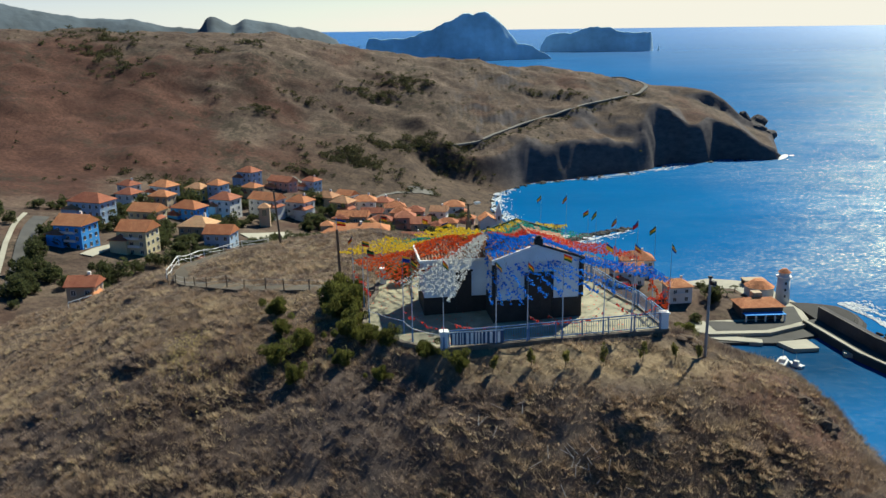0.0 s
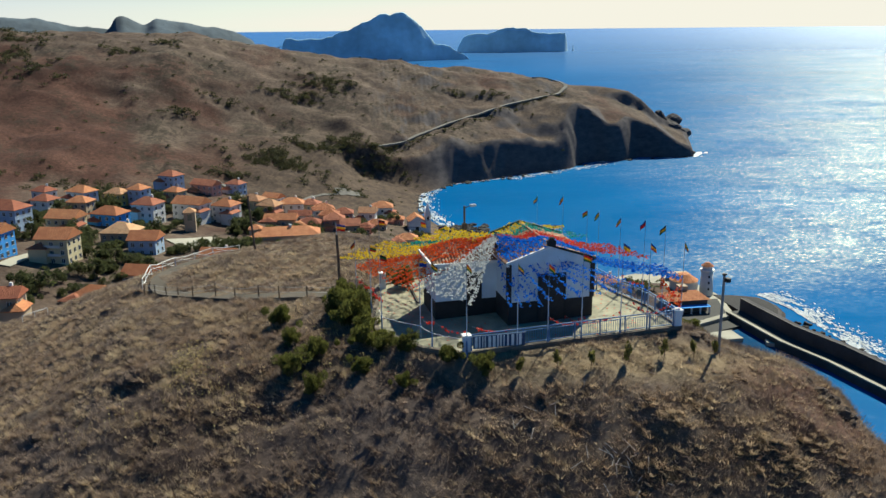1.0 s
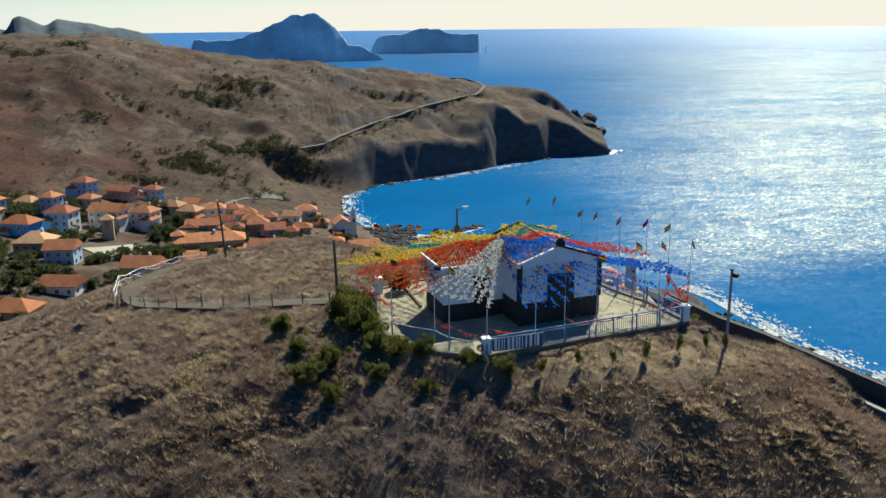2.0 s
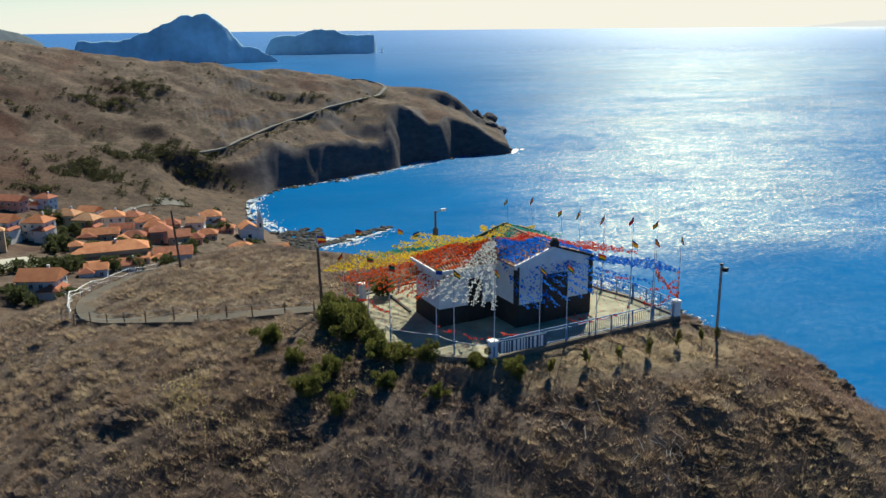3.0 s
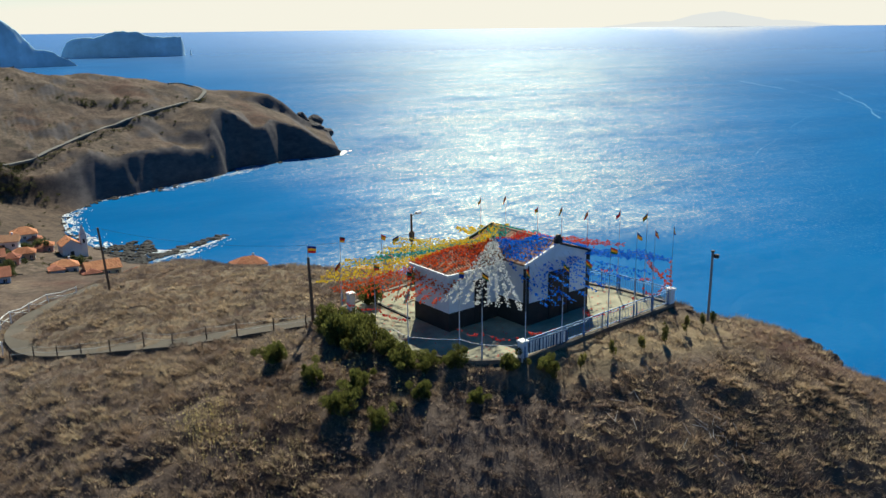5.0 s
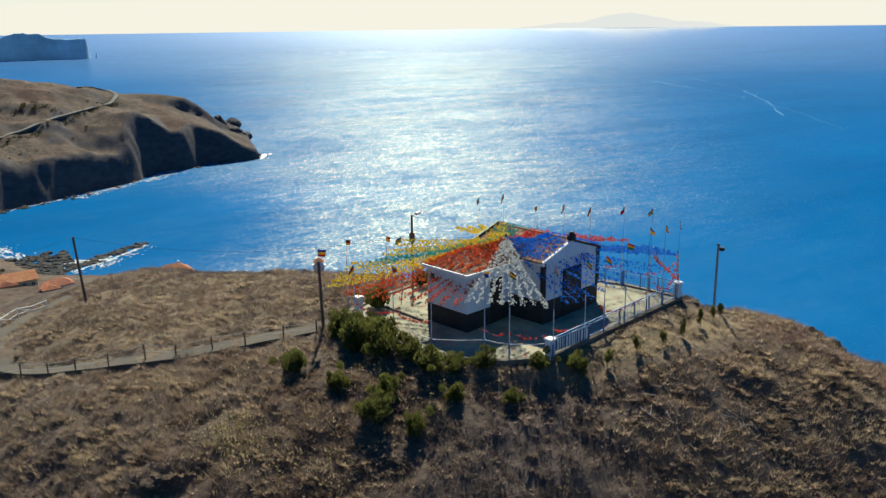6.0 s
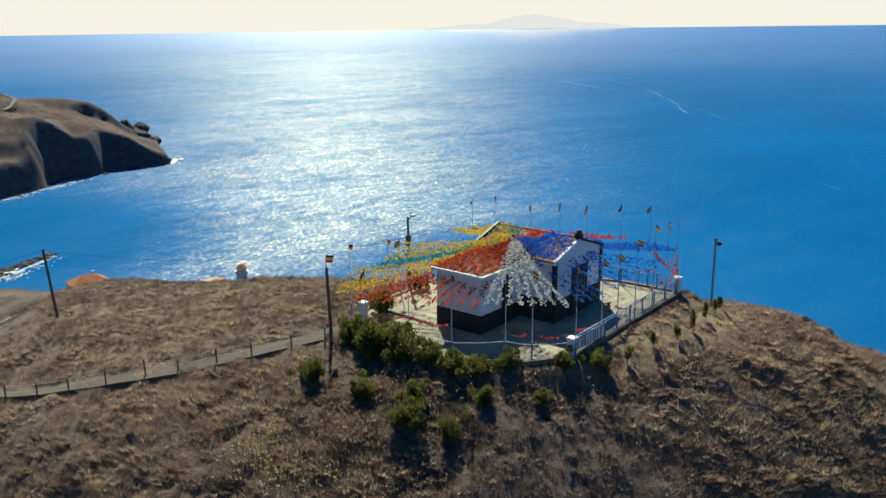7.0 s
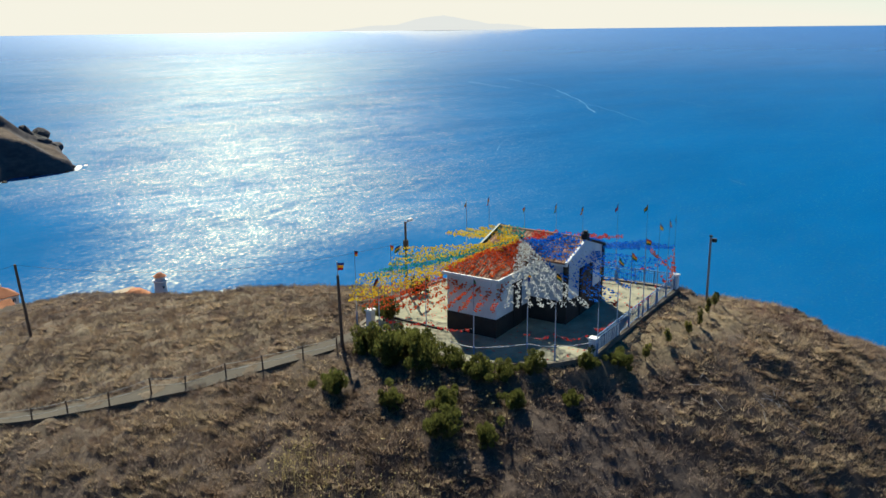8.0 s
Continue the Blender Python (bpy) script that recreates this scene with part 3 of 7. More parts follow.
def chapel_block():
    top = empty("chapel", CHAPEL, "small whitewashed chapel with dark plinth, tiled gable roof and side annex", "chapel")
    front = [(0, 0), (WIDE, 0), (WIDE, LONG), (0, LONG)]
    w, e, a, n = WIDE, EAVE, APEX, LONG
    part("nave_wall", solid([(0, 0, -0.9), (w, 0, -0.9), (w, n, -0.9), (0, n, -0.9), (0, 0, e), (w, 0, e), (w, n, e), (0, n, e), (w / 2, 0, a), (w / 2, n, a)],
                            [(0, 1, 5, 8, 4), (1, 2, 6, 5), (2, 3, 7, 9, 6), (3, 0, 4, 7), (4, 8, 9, 7), (8, 5, 6, 9), (3, 2, 1, 0)]), M_WHITE, top, "limewashed white wall")
    for x0, y0, x1, y1 in [(-0.05, -0.05, w + 0.05, 0), (-0.05, 0, 0, 2.55), (w, 0, w + 0.05, n), ]:
        part("plinth", box(x0, y0, -0.9, x1, y1, 1.15, 0.0), M_BAND, top, "dark painted plinth")
    for x in (0, w):
        part("corner_pilaster", box(x - 0.14, -0.09, 1.15, x + 0.14, 0.16, e - 0.02, 0.01), M_BAND, top, "dark corner pilaster")
    door = part("door", box(1.95, -0.075, -0.4, 3.55, -0.06, 2.72), M_DARKWOOD, top, "dark wooden double door, closed")
    for x in (2.0, 2.78):
        part("panel", box(x + 0.05, -0.1, 0.0, x + 0.68, -0.07, 2.5, 0.012), M_DARKWOOD, door)
    part("frame", box(1.85, -0.11, 2.62, 3.65, -0.0, 2.85, 0.01), M_BAND, door, "dark stone lintel")
    for x in (1.85, 3.55):
        part("frame", box(x, -0.11, -0.4, x + 0.1, -0.0, 2.62, 0.01), M_BAND, door)
    # roof slopes of barrel tiles, with verges
    for side in (-1, 1):
        roof_slope(top, side)
        ax, bx = (w / 2, -0.18) if side < 0 else (w / 2, w + 0.18)
        for y, up in ((-0.12, 0.0), (n + 0.04, 0.16)):      # the back verge stands higher
            part("verge", solid([(ax, y, a + 0.02), (ax, y + 0.16, a + 0.02), (ax, y, a + 0.16 + up), (ax, y + 0.16, a + 0.16 + up), (bx, y, e - 0.05), (bx, y + 0.16, e - 0.05), (bx, y, e + 0.1 + up), (bx, y + 0.16, e + 0.1 + up)],
                                [(0, 1, 3, 2), (4, 6, 7, 5), (0, 2, 6, 4), (1, 5, 7, 3), (2, 3, 7, 6), (0, 4, 5, 1)]), M_VERGE if y > 0 else M_TRIM if side < 0 else M_BAND, top)
        part("cornice", box(min(bx, bx - side * 0.18), -0.1, e - 0.16, max(bx, bx - side * 0.18), n + 0.1, e - 0.04, 0.01), M_TRIM, top)
    part("ridge_cap", tube((w / 2, -0.1, a + 0.13), (w / 2, n + 0.1, a + 0.13), 0.1), M_TILE, top)
    bell = part("bellcote", box(w / 2 - 0.24, -0.14, a + 0.02, w / 2 + 0.24, 0.24, a + 0.46, 0.05), M_IRON, top, "small dark stone finial on the gable")
    part("cap", box(w / 2 - 0.19, -0.1, a + 0.46, w / 2 + 0.19, 0.2, a + 0.62, 0.06), M_IRON, bell)
    # annex
    x0, y0, y1, z = -4.0, 2.6, 6.05, 3.08
    part("annex_wall", box(x0, y0, -0.9, -0.002, y1, z), M_WHITE, top, "whitewashed annex wall")
    part("plinth", box(x0 - 0.05, y0 - 0.05, -0.9, -0.05, y0, 0.72), M_BAND, top, "dark painted plinth")
    part("plinth", box(x0 - 0.05, y0, -0.9, x0, y1, 0.72), M_BAND, top, "dark painted plinth")
    # solid dark slab stands in for the shaded open doorway
    d2 = part("annex_door", box(-2.0, y0 - 0.09, -0.5, -1.0, y0 - 0.055, 2.35), M_DARKWOOD, top, "dark open doorway in the annex")
    part("frame", box(-2.1, y0 - 0.1, 2.35, -0.9, y0 - 0.0, 2.47, 0.01), M_BAND, d2)
    part("fascia", box(x0 - 0.34, y0 - 0.34, z + 0.02, 0.0, y0 - 0.2, z + 0.19, 0.015), M_TRIM, top, "white eaves board")
    part("fascia", box(x0 - 0.34, y0 - 0.198, z + 0.02, x0 - 0.2, y1 + 0.2, z + 0.19, 0.015), M_TRIM, top)
    annex_roof(top, x0 - 0.2, y0 - 0.2, 0.0, y1 + 0.2, z + 0.1)
    return top


def barrel(bm, along, across, up, at, length, r):
    """One half-round tile from at, along the slope."""
    n = 4
    rows = []
    for k, rr in ((0, r * 1.12), (length, r * 0.9)):
        rows.append([bm.verts.new(at + along * k + across * (rr * math.cos(math.pi * i / n)) + up * (rr * 0.8 * math.sin(math.pi * i / n))) for i in range(n + 1)])
    for i in range(n):
        bm.faces.new((rows[0][i], rows[0][i + 1], rows[1][i + 1], rows[1][i]))


def roof_slope(top, side):
    w = WIDE
    a, e = Vector((w / 2, 0, APEX + 0.05)), Vector((w / 2 + side * (w / 2 + 0.2), 0, EAVE + 0.0))
    along = a - e
    run = along.length
    along.normalize()
    across, up = Vector((0, 1, 0)), Vector((along.z * -side * -1, 0, abs(along.x)))
    bm = bmesh.new()
    rng = random.Random(5 + side)
    rows, cols = 8, 34
    for j in range(cols):
        y = 0.05 + (LONG - 0.1) * (j + 0.5) / cols
        for i in range(rows):
            at = e + along * (run * i / rows) + across * (y + rng.uniform(-0.01, 0.01)) + up * (0.04 + rng.uniform(0, 0.015))
            barrel(bm, along, across, up, at, run / rows * 1.1, 0.085)
    # the bed under the tiles
    p = [e - up * 0.03, a - up * 0.03, a + Vector((0, LONG, 0)) - up * 0.03, e + Vector((0, LONG, 0)) - up * 0.03]
    q = [v + up * 0.06 for v in p]
    v = [bm.verts.new(x) for x in p + q]
    for f in [(0, 1, 2, 3), (7, 6, 5, 4), (0, 4, 5, 1), (1, 5, 6, 2), (2, 6, 7, 3), (3, 7, 4, 0)]:
        bm.faces.new([v[i] for i in f])
    ob = part("roof_slope", bm, M_TILE, top, "weathered terracotta barrel tiles")
    ob["kind"] = "stuff"
    return ob


def annex_roof(top, x0, y0, x1, y1, z):
    """A hipped roof that leans on the nave."""
    ym, zr, xr = (y0 + y1) / 2, z + 0.95, x0 + 1.9
    pts = [(x0, y0, z), (x1, y0, z), (x1, y1, z), (x0, y1, z), (xr, ym, zr), (x1, ym, zr)]
    bm = solid(pts, [(0, 1, 5, 4), (3, 4, 5, 2), (0, 4, 3), (1, 2, 5), (0, 3, 2, 1)])
    rng = random.Random(9)
    for face in ("front", "left", "back"):
        if face == "left":
            eave_a, eave_b, run_to = Vector((x0, y0, z)), Vector((x0, y1, z)), Vector((xr, ym, zr))
        elif face == "front":
            eave_a, eave_b, run_to = Vector((x0, y0, z)), Vector((x1, y0, z)), Vector((xr, ym, zr))
        else:
            eave_a, eave_b, run_to = Vector((x1, y1, z)), Vector((x0, y1, z)), Vector((xr, ym, zr))
        across = (eave_b - eave_a).normalized()
        along = run_to - eave_a
        along -= across * along.dot(across)
        run = along.length
        along.normalize()
        up = across.cross(along)
        if up.z < 0:
            up = -up
        width = (eave_b - eave_a).length
        cols = int(width / 0.2)
        for j in range(cols):
            u = width * (j + 0.5) / cols
            if face == "left":
                limit = 1 - abs(u / width - 0.5) * 2
            elif face == "front":
                limit = min(1, u / (xr - x0))
            else:
                limit = min(1, (width - u) / (xr - x0))
            k = max(1, int(8 * limit))
            for i in range(k):
                barrel(bm, along, across, up, eave_a + across * u + along * (run * i / 8) + up * 0.03, run / 8 * 1.1, 0.085)
    ob = part("annex_roof", bm, M_TILE, top, "weathered terracotta barrel tiles")
    ob["kind"] = "stuff"


chapel_block()

# ---- terrace ----
terrace = link("terrace", prism(TERRACE, -1.6, lambda x: floor_z(x)), [M_TERRACE])
tagged(terrace, "pale concrete terrace round the chapel", "terrace", kind="structure")


def kerb():
    bm = bmesh.new()
    for (ax, ay), (bx, by) in zip(TERRACE, TERRACE[1:] + TERRACE[:1]):
        a, b = Vector((ax, ay, 0)), Vector((bx, by, 0))
        d = (b - a).normalized()
        nrm = Vector((d.y, -d.x, 0)) * 0.14
        v = []
        for p in (a, b):
            for q, zz in ((p - nrm, -1.7), (p + nrm, -1.7), (p + nrm, floor_z(p.x) + 0.1), (p - nrm, floor_z(p.x) + 0.1)):
                v.append(bm.verts.new((q.x, q.y, zz)))
        for f in [(0, 1, 2, 3), (7, 6, 5, 4), (0, 4, 5, 1), (1, 5, 6, 2), (2, 6, 7, 3), (3, 7, 4, 0)]:
            bm.faces.new([v[i] for i in f])
    bmesh.ops.recalc_face_normals(bm, faces=bm.faces)
    return tagged(link("trim", bm, M_STONE), "rough stone kerb round the terrace edge", "kerb", kind="structure")


kerb()


def pillar(x, y, z, h=1.1, w=0.42):
    top = empty("pillar", pose(x, y, z, 0, 0, 9), "whitewashed masonry pillar with a flat cap", "pillar")
    part("shaft", box(-w / 2, -w / 2, -0.4, w / 2, w / 2, h - 0.1, 0.02), M_WHITE, top)
    part("cap", box(-w / 2 - 0.06, -w / 2 - 0.06, h - 0.1, w / 2 + 0.06, w / 2 + 0.06, h + 0.02, 0.025), M_TRIM, top)
    return top


PILLARS = [(-2.45, 45.0, -0.4), (10.3, 47.2, 0.05), (-7.5, 58.2, -0.5)]
for p in PILLARS:
    pillar(*p)


# ---- railings ----
def rail_run(a, b, label, sign=False):
    """A steel railing from a to b: posts, rails and balusters."""
    a, b = Vector((*a, floor_z(a[0]) + 0.1)), Vector((*b, floor_z(b[0]) + 0.1))
    d = b - a
    long = d.length
    turn = math.degrees(math.atan2(d.y, d.x))
    tilt = math.degrees(math.asin(d.z / long))
    top = empty("railing", Matrix.Translation(a) @ pose(0, 0, 0, 0, -tilt, turn), label, "railing", "terrace railings")
    part("top_rail", box(0, -0.03, 0.93, long, 0.03, 0.99, 0.01), M_RAIL, top)
    part("middle_rail", box(0, -0.015, 0.80, long, 0.015, 0.83), M_RAIL, top)
    part("bottom_rail", box(0, -0.02, 0.08, long, 0.02, 0.12), M_RAIL, top)
    n = max(1, round(long / 1.6))
    for i in range(n + 1):
        x = min(max(long * i / n, 0.04), long - 0.04)
        part("post", box(x - 0.035, -0.035, -0.12, x + 0.035, 0.035, 1.0, 0.008), M_RAIL, top)
    bar = None
    count = int(long / 0.14)
    for i in range(count):
        x = 0.07 + (long - 0.14) * i / max(1, count - 1)
        if sign and x < 3.2:
            continue
        if bar is None:
            bar = o = part("baluster", box(-0.009, -0.009, 0.1, 0.009, 0.009, 0.81), M_RAIL, top)
        else:
            o = bar.copy()
            scene.collection.objects.link(o)
        o.location.x = x
    return top


FRONT_A, FRONT_B = (-2.2, 45.02), (10.1, 47.12)
rail_run(FRONT_A, FRONT_B, "blue-grey steel railing with thin balusters along the terrace front", True)


def sign_panel():
    """White cut-out strokes on the railing, unreadable from outside."""
    top = empty("sign_panel", Matrix.Translation((-2.1, 44.99, floor_z(-2) + 0.1)) @ pose(0, 0, 0, 0, 0, 9.7), "white painted strokes on a railing panel, unreadable, over painted shade", "sign")
    part("panel_frame", box(0, -0.05, 0.86, 3.1, -0.03, 0.92, 0.005), M_TRIM, top, "white top strip")
    # dark blue backing added to paint the shade behind the open railing
    part("panel_back", box(0.02, -0.03, 0.12, 3.08, -0.02, 0.84), M_SIGNSHADE, top, "dark blue backing for the shade behind the strokes")
    rng = random.Random(6)
    x = 0.12
    while x < 2.9:      # plain bars in place of the writing
        w = rng.choice((0.07, 0.10, 0.16))
        part("stroke", box(x, -0.065, 0.14, x + w, -0.035, 0.82, 0.01), M_TRIM, top)
        x += w + rng.choice((0.07, 0.1, 0.15))


M_SIGNSHADE = plain("dark_blue_shade_sheet", (0.04, 0.075, 0.15), 0.6, 0.2, 3, 40)
sign_panel()
EDGE = [(10.35, 47.35), (9.5, 51.3), (8.4, 53.8), (7.3, 57.4), (5.3, 60.1)]
for p, q in zip(EDGE, EDGE[1:]):
    rail_run(p, q, "blue-grey steel railing with thin balusters above the sea")


def rope_run():
    """A pale pipe strung low between the poles on the terrace's open side."""
    pts = [(-2.6, 45.05, 0.42), (-4.35, 46.2, 0.40), (-5.0, 47.6, 0.36), (-7.3, 49.5, 0.30), (-7.6, 51.2, 0.32)]
    bm = bmesh.new()
    cord = [pts[0]]
    for a, b in zip(pts, pts[1:]):
        cord += [[(a[i] + b[i]) / 2 - (0.05 if i == 2 else 0) for i in range(3)], b]
    add_line(bm, cord, 0.018, 6)
    tagged(link("rope", bm, M_TRIM), "pale slack rope strung between the flagpoles", "rope")


rope_run()
tagged(link("drain_kerb", prism([(-5.1, 54.3), (-4.95, 54.3), (-5.6, 58.7), (-5.75, 58.7)], lambda x: floor_z(x) - 0.02, lambda x: floor_z(x) + 0.1), M_BAND),
       "low dark kerb across the pale terrace", "kerb")

# ---- flags ----
M_FLAG = {k: plain("cloth_" + k, c, 0.85, 0.12, 3, 60, rel=0.15, relief=0.004) for k, c in
          {"red": (0.38, 0.025, 0.02), "yellow": (0.55, 0.35, 0.03), "green": (0.02, 0.14, 0.05), "blue": (0.015, 0.05, 0.24), "black": (0.02, 0.02, 0.025),
           "white": (0.75, 0.75, 0.73), "orange": (0.75, 0.2, 0.03)}.items()}


def flag(parent, z, colours, wind, limp, size, seed):
    """A small cloth of stripes fixed to the pole at its hoist."""
    rng = random.Random(seed)
    w, h = 0.72 * size, 0.46 * size
    nx, ny = 10, 6
    a = radians(wind)
    ph = rng.uniform(0, 6)
    for s, c in enumerate(colours):
        bm = bmesh.new()
        rows = []
        for j in range(ny // 3 + 1):
            v = (s * (ny // 3) + j) / ny
            row = []
            for i in range(nx + 1):
                u = i / nx
                wave = 0.07 * size * math.sin(7 * u + ph + 2 * v) * u
                reach = u * w * (1 - 0.68 * limp)
                drop = limp * u * w * (0.95 - 0.2 * v) + 0.06 * u * size
                row.append(bm.verts.new((reach * math.cos(a) - wave * math.sin(a), reach * math.sin(a) + wave * math.cos(a), z - v * h - drop)))
            rows.append(row)
        for r0, r1 in zip(rows, rows[1:]):
            for i in range(nx):
                bm.faces.new((r0[i], r0[i + 1], r1[i + 1], r1[i]))
        bmesh.ops.solidify(bm, geom=list(bm.faces), thickness=0.006)
        part("stripe", bm, M_FLAG[c], parent, c + " cloth stripe", True)


def flagpole(x, y, base, top_z, colours, wind, limp, size=1.0, wood=False, seed=0):
    ob = empty("flagpole", pose(x, y, base), "thin pale pole flying a small %s flag" % " and ".join(dict.fromkeys(colours)) if not wood else "weathered wooden pole with a small striped flag", "flagpole", "festival flagpoles")
    r = 0.032
    part("pole", tube((0, 0, -0.3), (0, 0, 3.0), r, 0.028), M_POLE, ob)
    part("staff", tube((0, 0, 2.95), (0, 0, top_z - base + 0.12), 0.016, 0.011), M_STAFF, ob, "thin grey-blue upper staff")
    part("sleeve", tube((0, 0, -0.3), (0, 0, 0.95), 0.05, 0.05), M_RAIL, ob, "blue painted lower sleeve")
    flag(ob, top_z - base + 0.06, colours, wind, limp, size, seed)
    return ob


RYG, YGB, RYB, BYG, GRY = ("red", "yellow", "green"), ("green", "yellow", "blue"), ("blue", "yellow", "red"), ("black", "yellow", "green"), ("black", "red", "yellow")
SEA_SIDE = [
    (3.9, 60.6, 5.4, YGB, 200, 0.85), (5.7, 60.0, 5.5, RYB, 190, 0.9), (7.0, 57.7, 4.9, RYG, 200, 0.5), (7.2, 55.0, 5.4, BYG, 190, 0.85),
    (8.3, 53.5, 5.3, RYB, 180, 0.9), (9.3, 51.3, 5.6, ("blue", "red", "red"), 185, 0.8), (10.0, 49.4, 5.7, BYG, 170, 0.75),
    (10.6, 47.55, 5.1, YGB, 30, 0.85), (8.35, 46.75, 5.3, RYB, 10, 0.7), (6.7, 46.5, 5.4, ("blue", "yellow", "yellow"), 5, 0.6),
]
OPEN_SIDE = [
    (4.3, 46.0, 4.9, RYG, 355, 0.35), (2.3, 45.72, 4.5, RYG, 340, 0.75), (0.5, 45.42, 4.6, YGB, 350, 0.8),
    (-2.45, 44.75, 4.9, RYG, 20, 0.85), (-4.35, 46.25, 4.6, BYG, 340, 0.7), (-5.0, 47.7, 4.3, ("yellow", "blue", "blue"), 20, 0.25),
    (-7.35, 49.6, 4.2, ("black", "green", "red"), 30, 0.4), (-8.1, 52.6, 4.0, ("yellow", "green", "red"), 30, 0.35),
    (-9.2, 55.4, 3.6, GRY, 160, 0.9), (-7.7, 59.3, 4.15, GRY, 30, 0.25), (-4.7, 59.3, 3.95, ("red", "yellow", "yellow"), 20, 0.4), (-2.9, 60.4, 3.4, ("blue", "yellow", "green"), 180, 0.3),
]
for i, (x, y, z, cols, wind, limp) in enumerate(SEA_SIDE + OPEN_SIDE):
    flagpole(x, y, max(gz(x, y), floor_z(x) if inside_by(TERRACE, np.array([x]), np.array([y]))[0] > 0 else -9), z, cols, wind, limp * 0.75, 0.78, False, i)


def wooden_pole(x, y, base, top_z, lean=0.0, label="weathered wooden utility pole"):
    ob = empty("utility_pole", pose(x, y, base, 0, lean, 0), label, "pole")
    part("shaft", tube((0, 0, -0.5), (0, 0, top_z - base), 0.11, 0.085, 10), M_WOODPOLE, ob)
    return ob


left_pole = wooden_pole(-10.45, 57.4, gz(-10.45, 57.4), 3.65, -1.5, "weathered wooden pole carrying a red and yellow flag")
flag(left_pole, 3.65 - gz(-10.45, 57.4) + 0.75, RYB, 15, 0.15, 1.0, 77)
part("staff", tube((0, 0, 3.5 - gz(-10.45, 57.4)), (0, 0, 4.5 - gz(-10.45, 57.4)), 0.02), M_POLE, left_pole)


def lamp_pole(x, y, base, top_z, heading, kind):
    ob = empty("lamp_post", pose(x, y, base, 0, 0, heading), "tall dark pole with a floodlight" if kind == "flood" else "tall wooden pole with a street lamp on a short arm", "lamp post")
    h = top_z - base
    part("shaft", tube((0, 0, -0.5), (0, 0, h), 0.09, 0.075, 10), M_GREYPOLE if kind == "flood" else M_WOODPOLE, ob)
    if kind == "flood":
        head = part("lamp_head", box(0.1, -0.14, h - 0.36, 0.4, 0.14, h - 0.12, 0.03), M_IRON, ob, "dark floodlight housing")
        part("glass", box(0.13, -0.11, h - 0.38, 0.37, 0.11, h - 0.365), M_TRIM, head, "pale floodlight glass")
        part("bracket", box(-0.05, -0.03, h - 0.3, 0.12, 0.03, h - 0.22), M_IRON, ob)
        part("cap", box(-0.11, -0.11, h - 0.02, 0.11, 0.11, h + 0.1, 0.03), M_IRON, ob)
    else:
        part("arm", tube((0, 0, h - 0.15), (0.55, 0, h + 0.0), 0.03), M_IRON, ob)
        head = part("lamp_head", box(0.45, -0.12, h - 0.06, 0.95, 0.12, h + 0.08, 0.04), M_POLE, ob, "pale lamp housing")
        part("diffuser", box(0.5, -0.09, h - 0.1, 0.9, 0.09, h - 0.06, 0.01), M_TRIM, head)
        part("junction_box", box(-0.16, -0.14, h - 2.0, 0.16, 0.14, h - 1.3, 0.02), M_WOODPOLE, ob)
    return ob


lamp_pole(12.45, 45.9, gz(12.45, 45.9), 3.6, -60, "flood")
lamp_pole(-1.4, 61.4, gz(-1.4, 61.4), 4.65, 20, "street")
wooden_pole(-20.4, 80.0, gz(-20.4, 80), 2.15, -4.0, "weathered leaning utility pole on the grassy hill")


def cable(a, b, sag, r=0.008):
    bm = bmesh.new()
    a, b = Vector(a), Vector(b)
    pts = [a.lerp(b, k / 14) - Vector((0, 0, sag * 4 * (k / 14) * (1 - k / 14))) for k in range(15)]
    add_line(bm, pts, r, 5)
    return tagged(link("cable", bm, M_IRON), "thin black overhead cable", "cable")


cable((-20.8, 80.0, 2.1), (-1.5, 61.4, 3.2), 1.2)
cable((-20.8, 80.0, 2.1), (-60, 150, -16), 2.5)

# ---- bunting ----
MAST = Vector((-0.04, 52.24, 4.75))


def paper(name, lo, hi):
    m, n, l, b = node_mat(name, 0.8, 0, 0.2)
    geo = n.new("ShaderNodeNewGeometry")
    l.new(ramp(n, l, geo.outputs["Random Per Island"], [(0, lo), (1, hi)]), b.inputs["Base Color"])
    b.inputs["Transmission Weight"].default_value = 0.0
    t = n.new("ShaderNodeBsdfTranslucent")
    l.new(b.inputs["Base Color"].links[0].from_socket, t.inputs["Color"])
    s = n.new("ShaderNodeMixShader")
    s.inputs[0].default_value = 0.5
    l.new(b.outputs[0], s.inputs[1])
    l.new(t.outputs[0], s.inputs[2])
    l.new(s.outputs[0], n["Material Output"].inputs["Surface"])
    return m


PAPER = {"white": paper("white_paper", (0.66, 0.65, 0.60), (0.86, 0.86, 0.82)), "orange": paper("orange_paper", (0.62, 0.06, 0.02), (0.84, 0.20, 0.04)),
         "yellow": paper("yellow_paper", (0.76, 0.50, 0.02), (0.92, 0.74, 0.07)), "teal": paper("teal_paper", (0.015, 0.26, 0.22), (0.05, 0.48, 0.40)),
         "red": paper("red_paper", (0.60, 0.03, 0.02), (0.80, 0.12, 0.07)), "blue": paper("blue_paper", (0.006, 0.14, 0.58), (0.02, 0.32, 0.90))}
M_STRING = plain("grey_string", (0.4, 0.4, 0.38), 0.9, 0.1)


